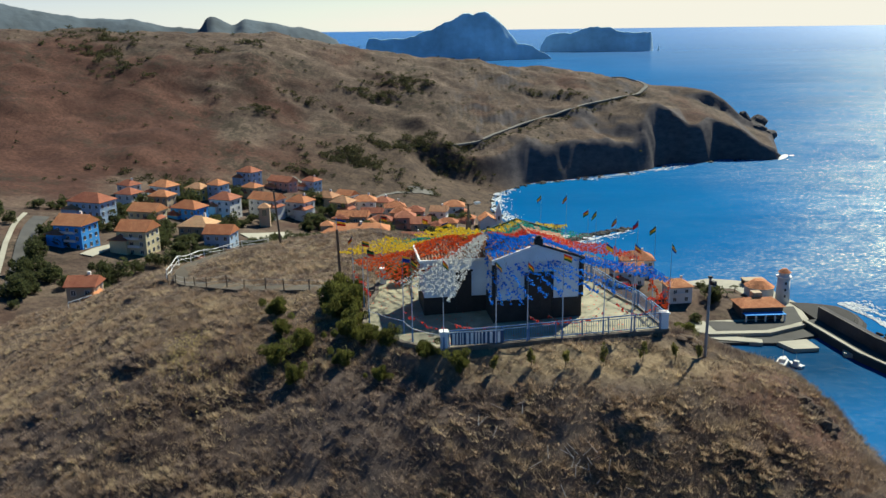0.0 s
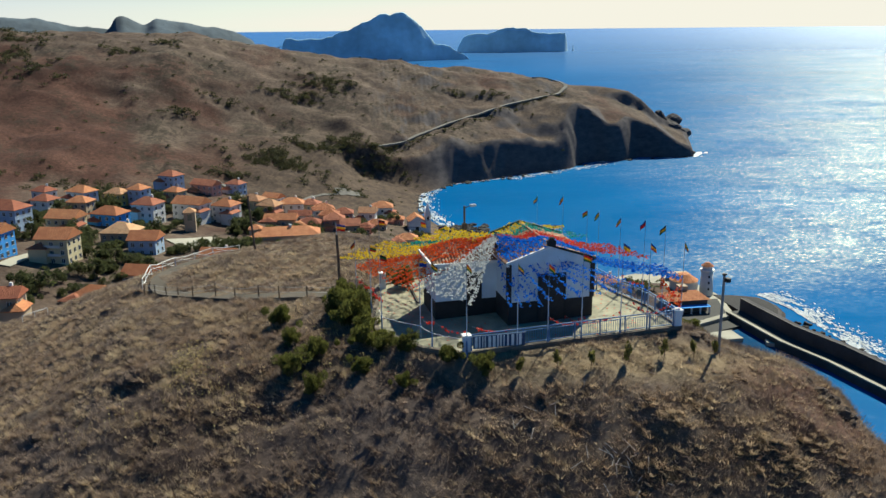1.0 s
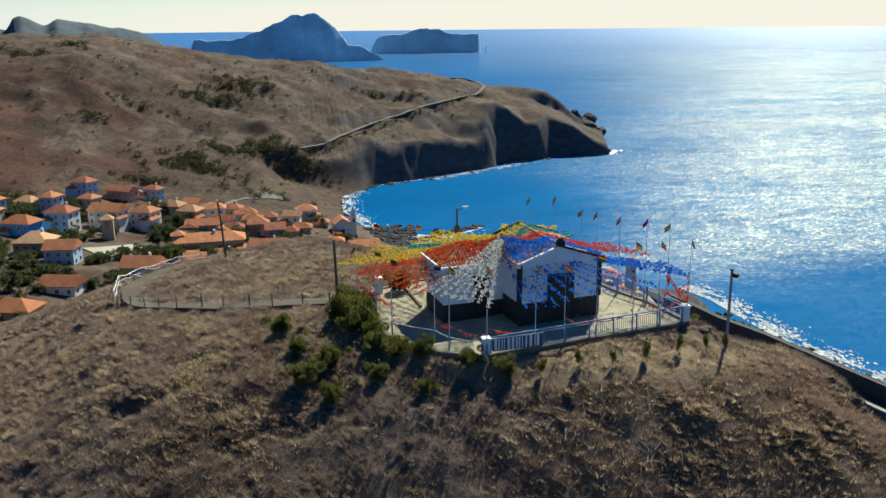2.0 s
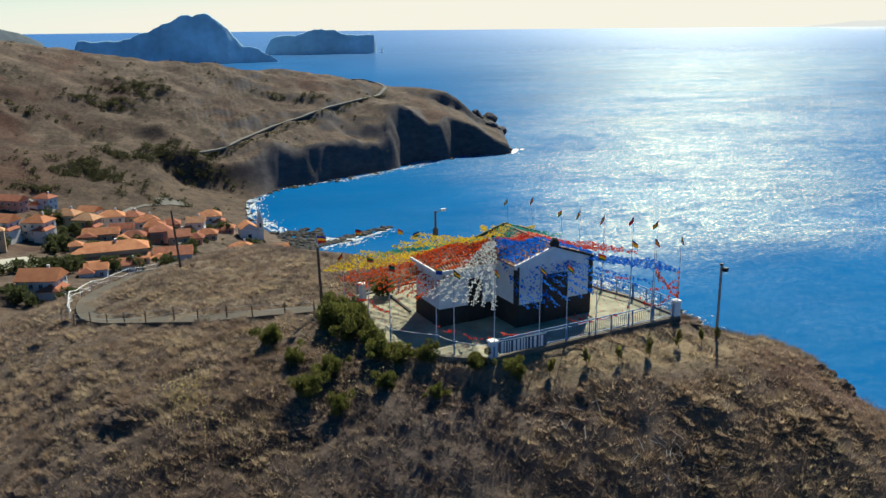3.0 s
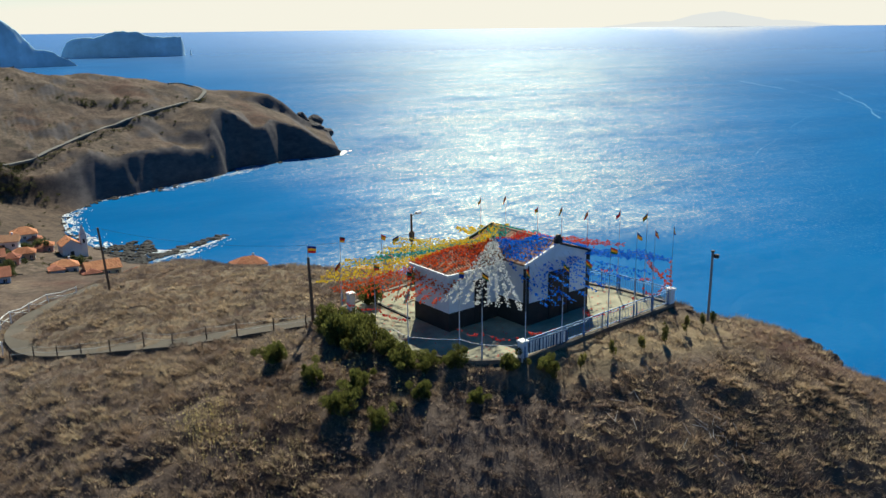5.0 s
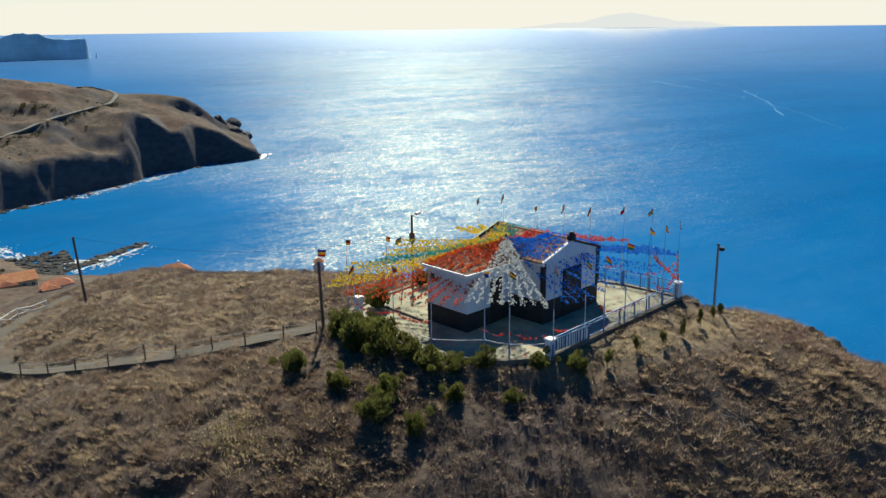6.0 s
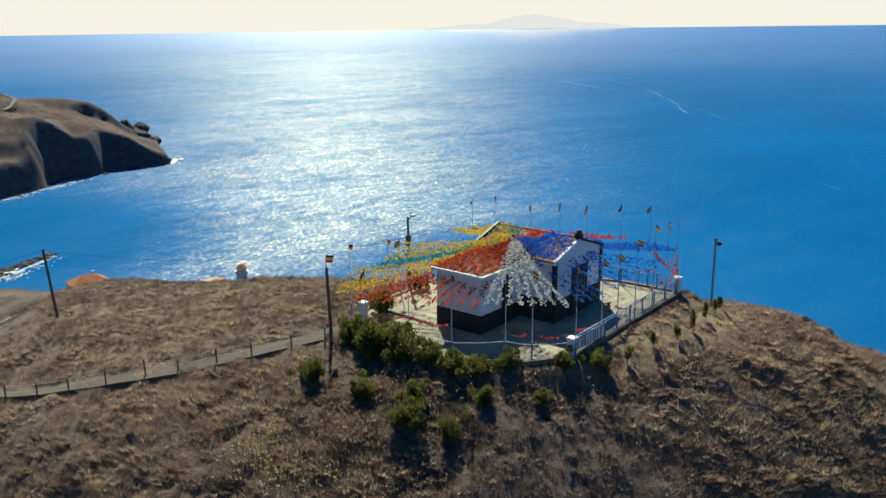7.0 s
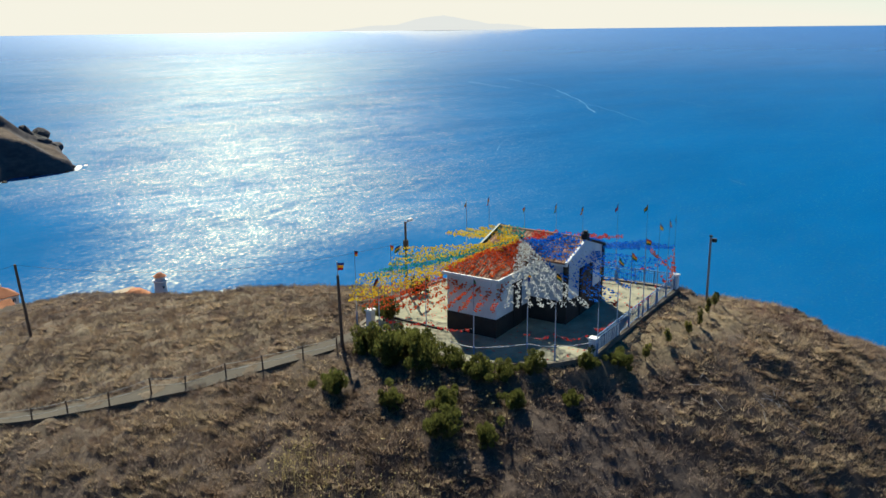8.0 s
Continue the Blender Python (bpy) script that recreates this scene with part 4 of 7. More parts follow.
def roof_height(p):
    """Height of the chapel's roofs under a world point, or far below."""
    q = CHAPEL.inverted() @ p
    best = -50.0
    if -0.15 < q.x < WIDE + 0.15 and -0.1 < q.y < LONG + 0.1:
        best = APEX + 0.2 - abs(q.x - WIDE / 2) * (APEX - EAVE) / (WIDE / 2 + 0.1)
    if -4.2 < q.x < 0 and 2.4 < q.y < 6.35:
        best = max(best, 3.2 + min(0.95, 0.5 * (q.x + 4.2), 0.48 * (q.y - 2.4), 0.48 * (6.35 - q.y)) + 0.12)
    return best


def strand(end, colour, sag, seed, start=MAST, per_metre=11.0, size=0.06, fray=0.1, from_k=0.02, to_k=1.0):
    """A string of paper tufts from start to end, lying on the roofs where it meets them."""
    rng = random.Random(seed)
    a, b = Vector(start), Vector(end)
    long = (b - a).length

    def at(k):
        p = a.lerp(b, k)
        p.z -= sag * 4 * k * (1 - k)
        p.z = max(p.z, roof_height(p) + 0.02)
        return p
    top = empty("bunting_strand", pose(0, 0, 0), "string of small %s paper tufts strung from the chapel roof" % colour, "bunting", "festival bunting")
    bm = bmesh.new()
    pts = [at(k / 10) for k in range(11)]
    add_line(bm, pts, 0.006, 4)
    part("string", bm, M_STRING, top)
    verts, faces = [], []
    for i in range(int(long * per_metre)):
        k = rng.uniform(from_k, to_k)
        p = at(k) + Vector((rng.gauss(0, fray), rng.gauss(0, fray), rng.gauss(0, fray * 0.6) - 0.05))
        p.z = max(p.z, roof_height(p))
        s = size * rng.uniform(0.6, 1.3)
        for j in range(2):
            u = Vector((rng.gauss(0, 1), rng.gauss(0, 1), rng.gauss(0, 1))).normalized()
            v = u.orthogonal().normalized()
            w = u.cross(v) * 0.5
            n = len(verts)
            verts += [p - u * s - v * s * 0.5, p + u * s - v * s * 0.6 + w * s, p + u * s * 0.9 + v * s * 0.7, p - u * s * 0.8 + v * s * 0.6 + w * s]
            faces += [(n, n + 1, n + 2), (n, n + 2, n + 3)]
    me = bpy.data.meshes.new("garland")
    me.from_pydata([tuple(v) for v in verts], [], faces)
    me.materials.append(PAPER[colour])
    ob = new("garland", me)
    ob.parent = top
    ob["kind"] = "stuff"
    return top


def fan(colour, ends, sag, seed, **kw):
    for i, e in enumerate(ends):
        strand(e, colour, sag, seed + i, **kw)


def spread(p, q, n):
    return [tuple(p[i] + (q[i] - p[i]) * k / (n - 1) for i in range(3)) for k in range(n)]


fan("white", spread((-2.2, 45.6, 2.35), (-5.4, 48.9, 2.4), 8), 0.14, 100, per_metre=23, size=0.055, fray=0.085)
fan("orange", spread((-5.6, 49.8, 2.0), (-9.3, 56.6, 1.5), 9), 0.15, 200, per_metre=26, fray=0.09)
fan("orange", spread((-9.3, 57.0, 1.6), (-7.6, 59.0, 1.6), 3), 0.35, 220, per_metre=18)
fan("yellow", spread((-10.3, 56.8, 2.2), (-7.4, 59.4, 2.6), 7), 0.45, 300, per_metre=22, fray=0.09)
fan("yellow", spread((-5.2, 58.9, 2.9), (-3.0, 60.4, 3.3), 4), 0.15, 310, per_metre=24)
fan("teal", spread((-7.0, 59.2, 2.3), (-2.4, 60.6, 2.6), 6), 0.2, 400, per_metre=24)
fan("teal", spread((3.9, 60.6, 3.2), (7.0, 57.6, 3.2), 5), 0.1, 420, per_metre=20)
fan("yellow", spread((2.0, 60.8, 3.4), (5.7, 59.8, 3.4), 5), 0.05, 330, per_metre=24)
fan("red", spread((8.0, 54.4, 3.3), (9.4, 51.0, 3.4), 5), 0.1, 500, per_metre=22)
fan("blue", spread((10.0, 49.4, 3.2), (10.5, 47.6, 3.0), 5), 0.25, 600, per_metre=30, fray=0.10, from_k=0.05)
fan("blue", spread((8.4, 46.9, 2.6), (2.4, 45.9, 2.4), 7), 0.1, 620, per_metre=19, fray=0.085, from_k=0.03)
fan("blue", spread((2.0, 46.4, 1.9), (0.2, 46.6, 1.8), 4), 0.1, 640, per_metre=13, fray=0.09, from_k=0.1)
# short red swags along the railings and over the terrace
SWAGS = [((10.4, 47.5, 2.4), (9.0, 46.9, 1.2)), ((9.0, 46.9, 1.2), (7.4, 46.6, 1.9)), ((10.4, 47.6, 2.4), (9.8, 49.6, 1.3)), ((9.4, 51.2, 1.6), (8.3, 53.4, 1.7)),
         ((6.7, 46.6, 1.4), (4.4, 46.2, 0.9)), ((4.4, 46.2, 0.9), (2.4, 46.0, 1.3)), ((0.5, 45.6, 0.9), (-2.3, 45.2, 1.2)), ((-2.4, 45.4, 0.8), (-4.3, 46.4, 1.1)),
         ((-4.4, 46.6, 1.0), (-5.0, 47.9, 1.0)), ((-7.3, 49.7, 1.4), (-8.0, 52.6, 1.3)), ((-8.0, 52.6, 1.3), (-9.1, 55.4, 1.2)), ((5.0, 48.6, 0.3), (3.6, 47.4, 0.9))]
for i, (a, b) in enumerate([((9.7, 48.8, 2.9), (10.35, 47.4, 1.4)), ((10.55, 47.6, 3.0), (10.4, 47.35, 1.3)), ((10.0, 49.3, 3.0), (9.5, 48.0, 2.3))]):
    strand(b, "orange", 0.15, 760 + i, start=a, per_metre=26, size=0.06, fray=0.05)
for i, (a, b) in enumerate(SWAGS):
    strand(b, "red", 0.3, 700 + i, start=a, per_metre=9, size=0.07, fray=0.05)


def mast():
    ob = empty("bunting_mast", pose(MAST.x, MAST.y, 3.6), "short dark post on the roof holding the bunting", "post")
    part("post", tube((0, 0, -0.1), (0, 0, 1.2), 0.05, 0.04), M_IRON, ob)
    part("knob", box(-0.07, -0.07, 1.15, 0.07, 0.07, 1.28, 0.03), M_IRON, ob)


mast()


def scraps():
    """Fallen paper bits on the terrace."""
    rng = random.Random(31)
    verts, faces = [], []
    while len(verts) < 4 * 420:
        x, y = rng.uniform(-8, 10), rng.uniform(45, 60)
        if inside_by(TERRACE, np.array([x]), np.array([y]))[0] < 0.2:
            continue
        q = CHAPEL.inverted() @ Vector((x, y, 0))
        if (-0.1 < q.x < WIDE + 0.1 and -0.1 < q.y < LONG) or (-4.1 < q.x < 0 and 2.5 < q.y < 6.2):
            continue
        s, a = rng.uniform(0.03, 0.08), rng.uniform(0, 6.3)
        n = len(verts)
        z = floor_z(x) + 0.012
        verts += [(x + s * math.cos(a + k * 1.57), y + s * math.sin(a + k * 1.57), z + rng.uniform(0, 0.03)) for k in range(4)]
        faces.append((n, n + 1, n + 2, n + 3))
    me = bpy.data.meshes.new("paper_scraps")
    me.from_pydata(verts, [], faces)
    me.materials.append(PAPER["red"])
    tagged(new("paper_scraps", me), "scattered red paper bits fallen on the terrace", "litter", kind="stuff")


scraps()


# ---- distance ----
# distance haze is mixed into the base colours of the islands and ridge
M_ISLE = plain("haze_tinted_island_rock", (0.37, 0.555, 0.65), 0.95, 0.25, 0.008, 0.05, rel=0.1, relief=5)
M_RIDGE = plain("haze_tinted_far_slopes", (0.065, 0.09, 0.112), 0.95, 0.35, 0.006, 0.03, rel=0.4, relief=6)


def far_land(name, dist, depth, bearings, heights, base, material, label, rough, seed):
    """A far island or ridge: its crest follows the bearings (degrees from +y), falling to both sides."""
    az = np.linspace(bearings[0], bearings[-1], 420)
    k = np.linspace(-1, 1, 61)
    crest = np.interp(az, bearings, heights)
    crest = np.convolve(np.pad(crest, 2, mode="edge"), np.ones(5) / 5, "valid")
    a, kk = np.meshgrid(np.radians(az), k)
    r = dist + depth * kk * np.clip((crest[None, :] - base) / (crest.max() - base), 0.08, 1)
    x, y = r * np.sin(a), r * np.cos(a)
    fall = np.clip(1 - np.abs(kk) ** 1.15, 0, 1)
    z = base + (crest[None, :] - base) * fall + rough * (rough_noise(x, y, 260, 4, seed) + 0.5 * rough_noise(x, y, 70, 3, seed + 1)) * fall
    i = np.arange(z.size).reshape(z.shape)
    faces = np.stack([i[:-1, :-1], i[:-1, 1:], i[1:, 1:], i[1:, :-1]], -1).reshape(-1, 4)
    me = bpy.data.meshes.new(name)
    me.from_pydata(np.stack([x, y, z], -1).reshape(-1, 3).tolist(), [], faces.tolist())
    me.polygons.foreach_set("use_smooth", [True] * len(me.polygons))
    me.materials.append(material)
    return tagged(new(name, me), label, "island" if "isl" in name else "hills", kind="structure")


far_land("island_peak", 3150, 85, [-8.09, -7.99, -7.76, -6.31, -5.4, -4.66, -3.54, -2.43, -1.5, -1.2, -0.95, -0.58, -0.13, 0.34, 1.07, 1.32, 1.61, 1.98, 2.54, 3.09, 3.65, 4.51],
         [-104, -45, -25, -26, -27, -14, 11, 38, 61, 63, 55, 64, 68, 52, 18, -2, -22, -46, -52, -64, -82, -113], -112, M_ISLE, "steep rocky island with a rounded peak, coloured blue by haze", 5, 0.3)
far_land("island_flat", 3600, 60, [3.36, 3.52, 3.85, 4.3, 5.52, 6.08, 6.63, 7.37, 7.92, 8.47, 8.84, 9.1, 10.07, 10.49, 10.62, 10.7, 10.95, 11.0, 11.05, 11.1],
         [-108, -71, -33, -22, -14, -3, 8, 3, 3, -13, -18, -16, -16, -18, -50, -108, -108, -60, -62, -108], -112, M_ISLE, "low flat-topped island with cliffs, coloured blue by haze", 4, 1.3)
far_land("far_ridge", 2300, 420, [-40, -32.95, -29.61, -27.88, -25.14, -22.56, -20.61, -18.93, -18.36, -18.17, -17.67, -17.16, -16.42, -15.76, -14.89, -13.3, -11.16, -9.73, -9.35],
         [112, 101, 83, 64, 45, 46, 26, 17, 14, 36, 47, 39, 28, 43, 37, 25, 10, -17, -72], -110, M_RIDGE, "mountain ridges beyond the brown hills, coloured grey by haze", 3, 2.3)


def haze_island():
    m = bpy.data.materials.new("haze_glow")
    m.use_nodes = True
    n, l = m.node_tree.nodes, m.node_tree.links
    # emission stands in for the bright haze in front of the island
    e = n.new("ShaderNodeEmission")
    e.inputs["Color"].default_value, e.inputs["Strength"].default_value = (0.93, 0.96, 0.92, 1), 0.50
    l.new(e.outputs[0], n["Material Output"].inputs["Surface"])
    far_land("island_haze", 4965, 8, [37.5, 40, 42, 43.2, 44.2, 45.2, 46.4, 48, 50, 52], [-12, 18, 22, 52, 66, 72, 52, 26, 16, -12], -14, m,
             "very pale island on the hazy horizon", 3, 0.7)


haze_island()

# ---- roads and paths ----


def ribbon(name, line, width, material, label, category, lift=0.05, steps=6, even=0):
    """A strip laid on the ground along a smooth line."""
    pts = [Vector((*p, 0)) for p in line]
    fine = []
    for i in range(len(pts) - 1):
        p0, p1, p2, p3 = pts[max(i - 1, 0)], pts[i], pts[i + 1], pts[min(i + 2, len(pts) - 1)]
        for s in range(steps):
            t = s / steps
            fine.append(0.5 * ((2 * p1) + (p2 - p0) * t + (2 * p0 - 5 * p1 + 4 * p2 - p3) * t * t + (3 * p1 - p0 - 3 * p2 + p3) * t ** 3))
    fine.append(pts[-1])
    rows = []
    for i, p in enumerate(fine):
        d = (fine[min(i + 1, len(fine) - 1)] - fine[max(i - 1, 0)]).normalized()
        side = Vector((d.y, -d.x, 0))
        rows.append([p + side * width * k for k in (-0.5, -0.25, 0, 0.25, 0.5)])
    flat = [q for r in rows for q in r]
    zs = ground_z(np.array([q.x for q in flat]), np.array([q.y for q in flat]))
    if even:      # graded level across and smooth along
        mid = np.convolve(np.pad(zs.reshape(-1, 5).mean(1), even, mode="edge"), np.ones(2 * even + 1) / (2 * even + 1), "valid")
        zs = np.repeat(mid, 5)
    bm = bmesh.new()
    vs = [bm.verts.new((q.x, q.y, float(z) + lift)) for q, z in zip(flat, zs)]
    for i in range(len(rows) - 1):
        for j in range(4):
            bm.faces.new((vs[i * 5 + j], vs[i * 5 + j + 1], vs[i * 5 + j + 6], vs[i * 5 + j + 5]))
    made = bmesh.ops.extrude_face_region(bm, geom=list(bm.faces))
    bmesh.ops.translate(bm, verts=[v for v in made["geom"] if isinstance(v, bmesh.types.BMVert)], vec=(0, 0, -0.25 - 1.2 * (even > 0)))
    bmesh.ops.recalc_face_normals(bm, faces=bm.faces)
    return tagged(link(name, bm, material, smooth=False), label, category, kind="structure")


PATH_LINE = [(-7.8, 57.3), (-9.4, 57.9), (-10.9, 58.3), (-13.6, 59.2), (-16.7, 60.5), (-19.5, 62.0), (-22.2, 64.0), (-24.6, 66.7), (-26.6, 69.6), (-27.6, 72.6), (-27.6, 75.6), (-26.6, 78.6), (-24.4, 81.5), (-20.5, 85.5)]
ribbon("path", PATH_LINE, 1.45, M_PATH, "narrow grey concrete path curving over the hill", "path", 0.10, 6, 3)
ribbon("road", [(-33, 686), (-6, 710), (18.5, 741), (50, 776), (71.5, 790), (106, 822), (131, 844), (150, 866), (160, 884), (163, 896), (157, 905), (145, 906), (130, 905)], 3.8, M_ROAD,
       "pale road climbing along the headland slope", "road", 1.1, 14, 7)
ribbon("road_village", [(-171, 284), (-182, 309), (-195, 337), (-209, 368), (-217, 392)], 7, M_TAR, "grey asphalt road beside the village", "road", 0.6, 8)
ribbon("footpath", [(-178, 283), (-189, 307), (-202, 335), (-217, 368), (-226, 394)], 2.0, M_QUAY, "pale kerb strip beside the village road", "kerb", 0.9, 8)
ribbon("track", [(-136, 580), (-128, 571), (-115, 555), (-109, 536), (-106, 524)], 3.2, M_ROAD, "pale curving track above the village", "track", 0.5, 8)
ribbon("track", [(-82, 534), (-79, 544), (-68, 577), (-55, 592)], 3.2, M_ROAD, "pale dirt track above the village", "track", 0.5, 8)
ribbon("parking_place", [(-55, 594), (-50, 597), (-44, 599), (-38, 602)], 10, M_ROAD, "small pale gravelled parking place on the slope", "parking place", 0.6, 8)
ribbon("street", [(-166, 330), (-163, 348), (-160, 366), (-158, 384)], 6, M_QUAY, "pale street between the houses", "street", 0.5, 8)
ribbon("village_square", [(-118, 400), (-108, 408), (-98, 418)], 22, M_QUAY, "pale paved village square", "square", 0.5, 8)


def fence():
    """Wooden stakes with two wires along the path, then a white timber rail round the bend."""
    stakes = [(-11.0, 57.2), (-12.9, 58.0), (-15.0, 59.0), (-16.7, 60.2), (-18.7, 61.3), (-20.3, 62.2), (-22.3, 63.2), (-23.9, 65.0), (-25.3, 66.6), (-26.7, 68.2), (-28.2, 70.2)]
    top = empty("fence", pose(0, 0, 0), "rough wooden stakes with two sagging wires beside the path", "fence")
    tops = []
    rng = random.Random(3)
    for x, y in stakes:
        z = gz(x, y)
        b = Vector((x + rng.uniform(-0.05, 0.05), y + rng.uniform(-0.05, 0.05), z + 0.95 + rng.uniform(-0.08, 0.08)))
        part("stake", tube((x, y, z - 0.3), b, 0.05, 0.045, 7), M_WOODPOLE, top)
        tops.append(b)
    for dz in (0.08, 0.45):
        for a, b in zip(tops, tops[1:]):
            m = (a + b) / 2 - Vector((0, 0, dz + 0.05))
            bm = bmesh.new()
            add_line(bm, [a - Vector((0, 0, dz)), m, b - Vector((0, 0, dz))], 0.012, 5)
            part("wire", bm, M_STRING, top)
    white = empty("white_fence", pose(0, 0, 0), "white painted crooked timber fence round the bend of the path", "fence")
    pts = [(-28.6, 71.0), (-29.0, 73.2), (-29.0, 75.4), (-28.7, 77.5), (-27.9, 79.3), (-26.6, 81.1), (-24.9, 82.6), (-22.8, 84.0)]
    last = None
    for x, y in pts:
        z = gz(x, y)
        b = Vector((x + rng.uniform(-0.25, 0.1), y, z + 0.95 + rng.uniform(-0.1, 0.1)))
        part("post", tube((x, y, z - 0.3), b, 0.045, 0.035, 7), M_TRIM, white)
        if last:
            for dz, r in ((0.05, 0.035), (0.5, 0.026)):
                mid = (last + b) / 2 + Vector((rng.uniform(-0.1, 0.1), rng.uniform(-0.1, 0.1), rng.uniform(-0.14, 0.1) - dz))
                bm = bmesh.new()
                add_line(bm, [last - Vector((0, 0, dz)), mid, b - Vector((0, 0, dz))], r, 7)
                part("rail", bm, M_TRIM, white)
            part("brace", tube((x, y, z + 0.05), last - Vector((0, 0, 0.1)), 0.028, 0.02, 6), M_TRIM, white)
        last = b


fence()


def slope_rail(points):
    """A short white pipe rail on the far slope of the hill."""
    top = empty("handrail", pose(0, 0, 0), "short white pipe handrail on the grassy slope", "handrail")
    heads = [Vector((x, y, gz(x, y) + 0.75)) for x, y in points]
    for p in heads:
        part("post", tube((p.x, p.y, p.z - 1.1), p, 0.04, 0.04, 7), M_TRIM, top)
    bm = bmesh.new()
    add_line(bm, heads, 0.045, 7)
    part("rail", bm, M_TRIM, top)


slope_rail([(-47.9, 89.6), (-46.8, 90.2), (-45.7, 91.0)])

# ---- village ----
WALLS = {k: plain("render_" + k, c, 0.9, 0.12, 0.12, 2.0, rel=0.1) for k, c in
         {"white": (0.66, 0.65, 0.62), "blue": (0.045, 0.29, 0.72), "pale_blue": (0.36, 0.47, 0.60), "cream": (0.58, 0.49, 0.30), "tan": (0.42, 0.32, 0.22), "pink": (0.52, 0.27, 0.22),
          "yellow": (0.62, 0.46, 0.14), "brown": (0.09, 0.07, 0.06)}.items()}


def roof_material(name, lo, hi):
    m, n, l, b = node_mat(name, 0.85, 0, 0.3)
    c = ramp(n, l, noise_fac(n, l, 0.35, 5, 0.7), [(0.3, lo), (0.7, hi)])
    tc = n.new("ShaderNodeTexCoord")
    wv = n.new("ShaderNodeTexWave")
    wv.inputs["Scale"].default_value = 1.2
    l.new(tc.outputs["Object"], wv.inputs["Vector"])
    g = ramp(n, l, wv.outputs["Fac"], [(0.1, (0.72, 0.72, 0.72)), (0.8, (1, 1, 1))])
    own = n.new("ShaderNodeObjectInfo")
    tint = ramp(n, l, own.outputs["Random"], [(0.0, (0.72, 0.62, 0.58)), (0.5, (0.95, 0.9, 0.85)), (1.0, (1.12, 1.15, 1.1))])
    c = mix(n, l, 1.0, c, tint, "MULTIPLY")
    l.new(mix(n, l, 1.0, c, g, "MULTIPLY"), b.inputs["Base Color"])
    bump(n, l, b, wv.outputs["Fac"], 0.5, 0.15)
    return m


ROOFS = [roof_material("orange_clay_roof", (0.44, 0.15, 0.065), (0.64, 0.28, 0.13)), roof_material("red_clay_roof", (0.29, 0.085, 0.05), (0.48, 0.18, 0.10)),
         roof_material("pale_clay_roof", (0.52, 0.27, 0.14), (0.70, 0.42, 0.24))]
M_GLASS = plain("dark_window_glass", (0.03, 0.04, 0.05), 0.15, 0.2, 2, 20, 0.0, 0.6, rel=0.0)
WINDOW = {}
SH = 3.5      # storey height


def window_mesh(w, h):
    key = (w, h)
    if key not in WINDOW:
        bm = bmesh.new()
        add_box(bm, -w / 2 - 0.14, -0.09, -0.14, w / 2 + 0.14, 0.02, h + 0.14, slot=1)
        bmesh.ops.bisect_plane(bm, geom=bm.verts[:] + bm.edges[:] + bm.faces[:], plane_co=(0, 0, 0), plane_no=(1, 0, 0))
        bm.normal_update()
        front = [f for f in bm.faces if f.normal.y < -0.9]
        bmesh.ops.inset_individual(bm, faces=front, thickness=0.11, depth=-0.06)
        for f in front:
            f.material_index = 0
        me = bpy.data.meshes.new("window")
        bm.to_mesh(me)
        bm.free()
        me.materials.append(M_GLASS)
        me.materials.append(M_TRIM)
        WINDOW[key] = me
    return WINDOW[key]


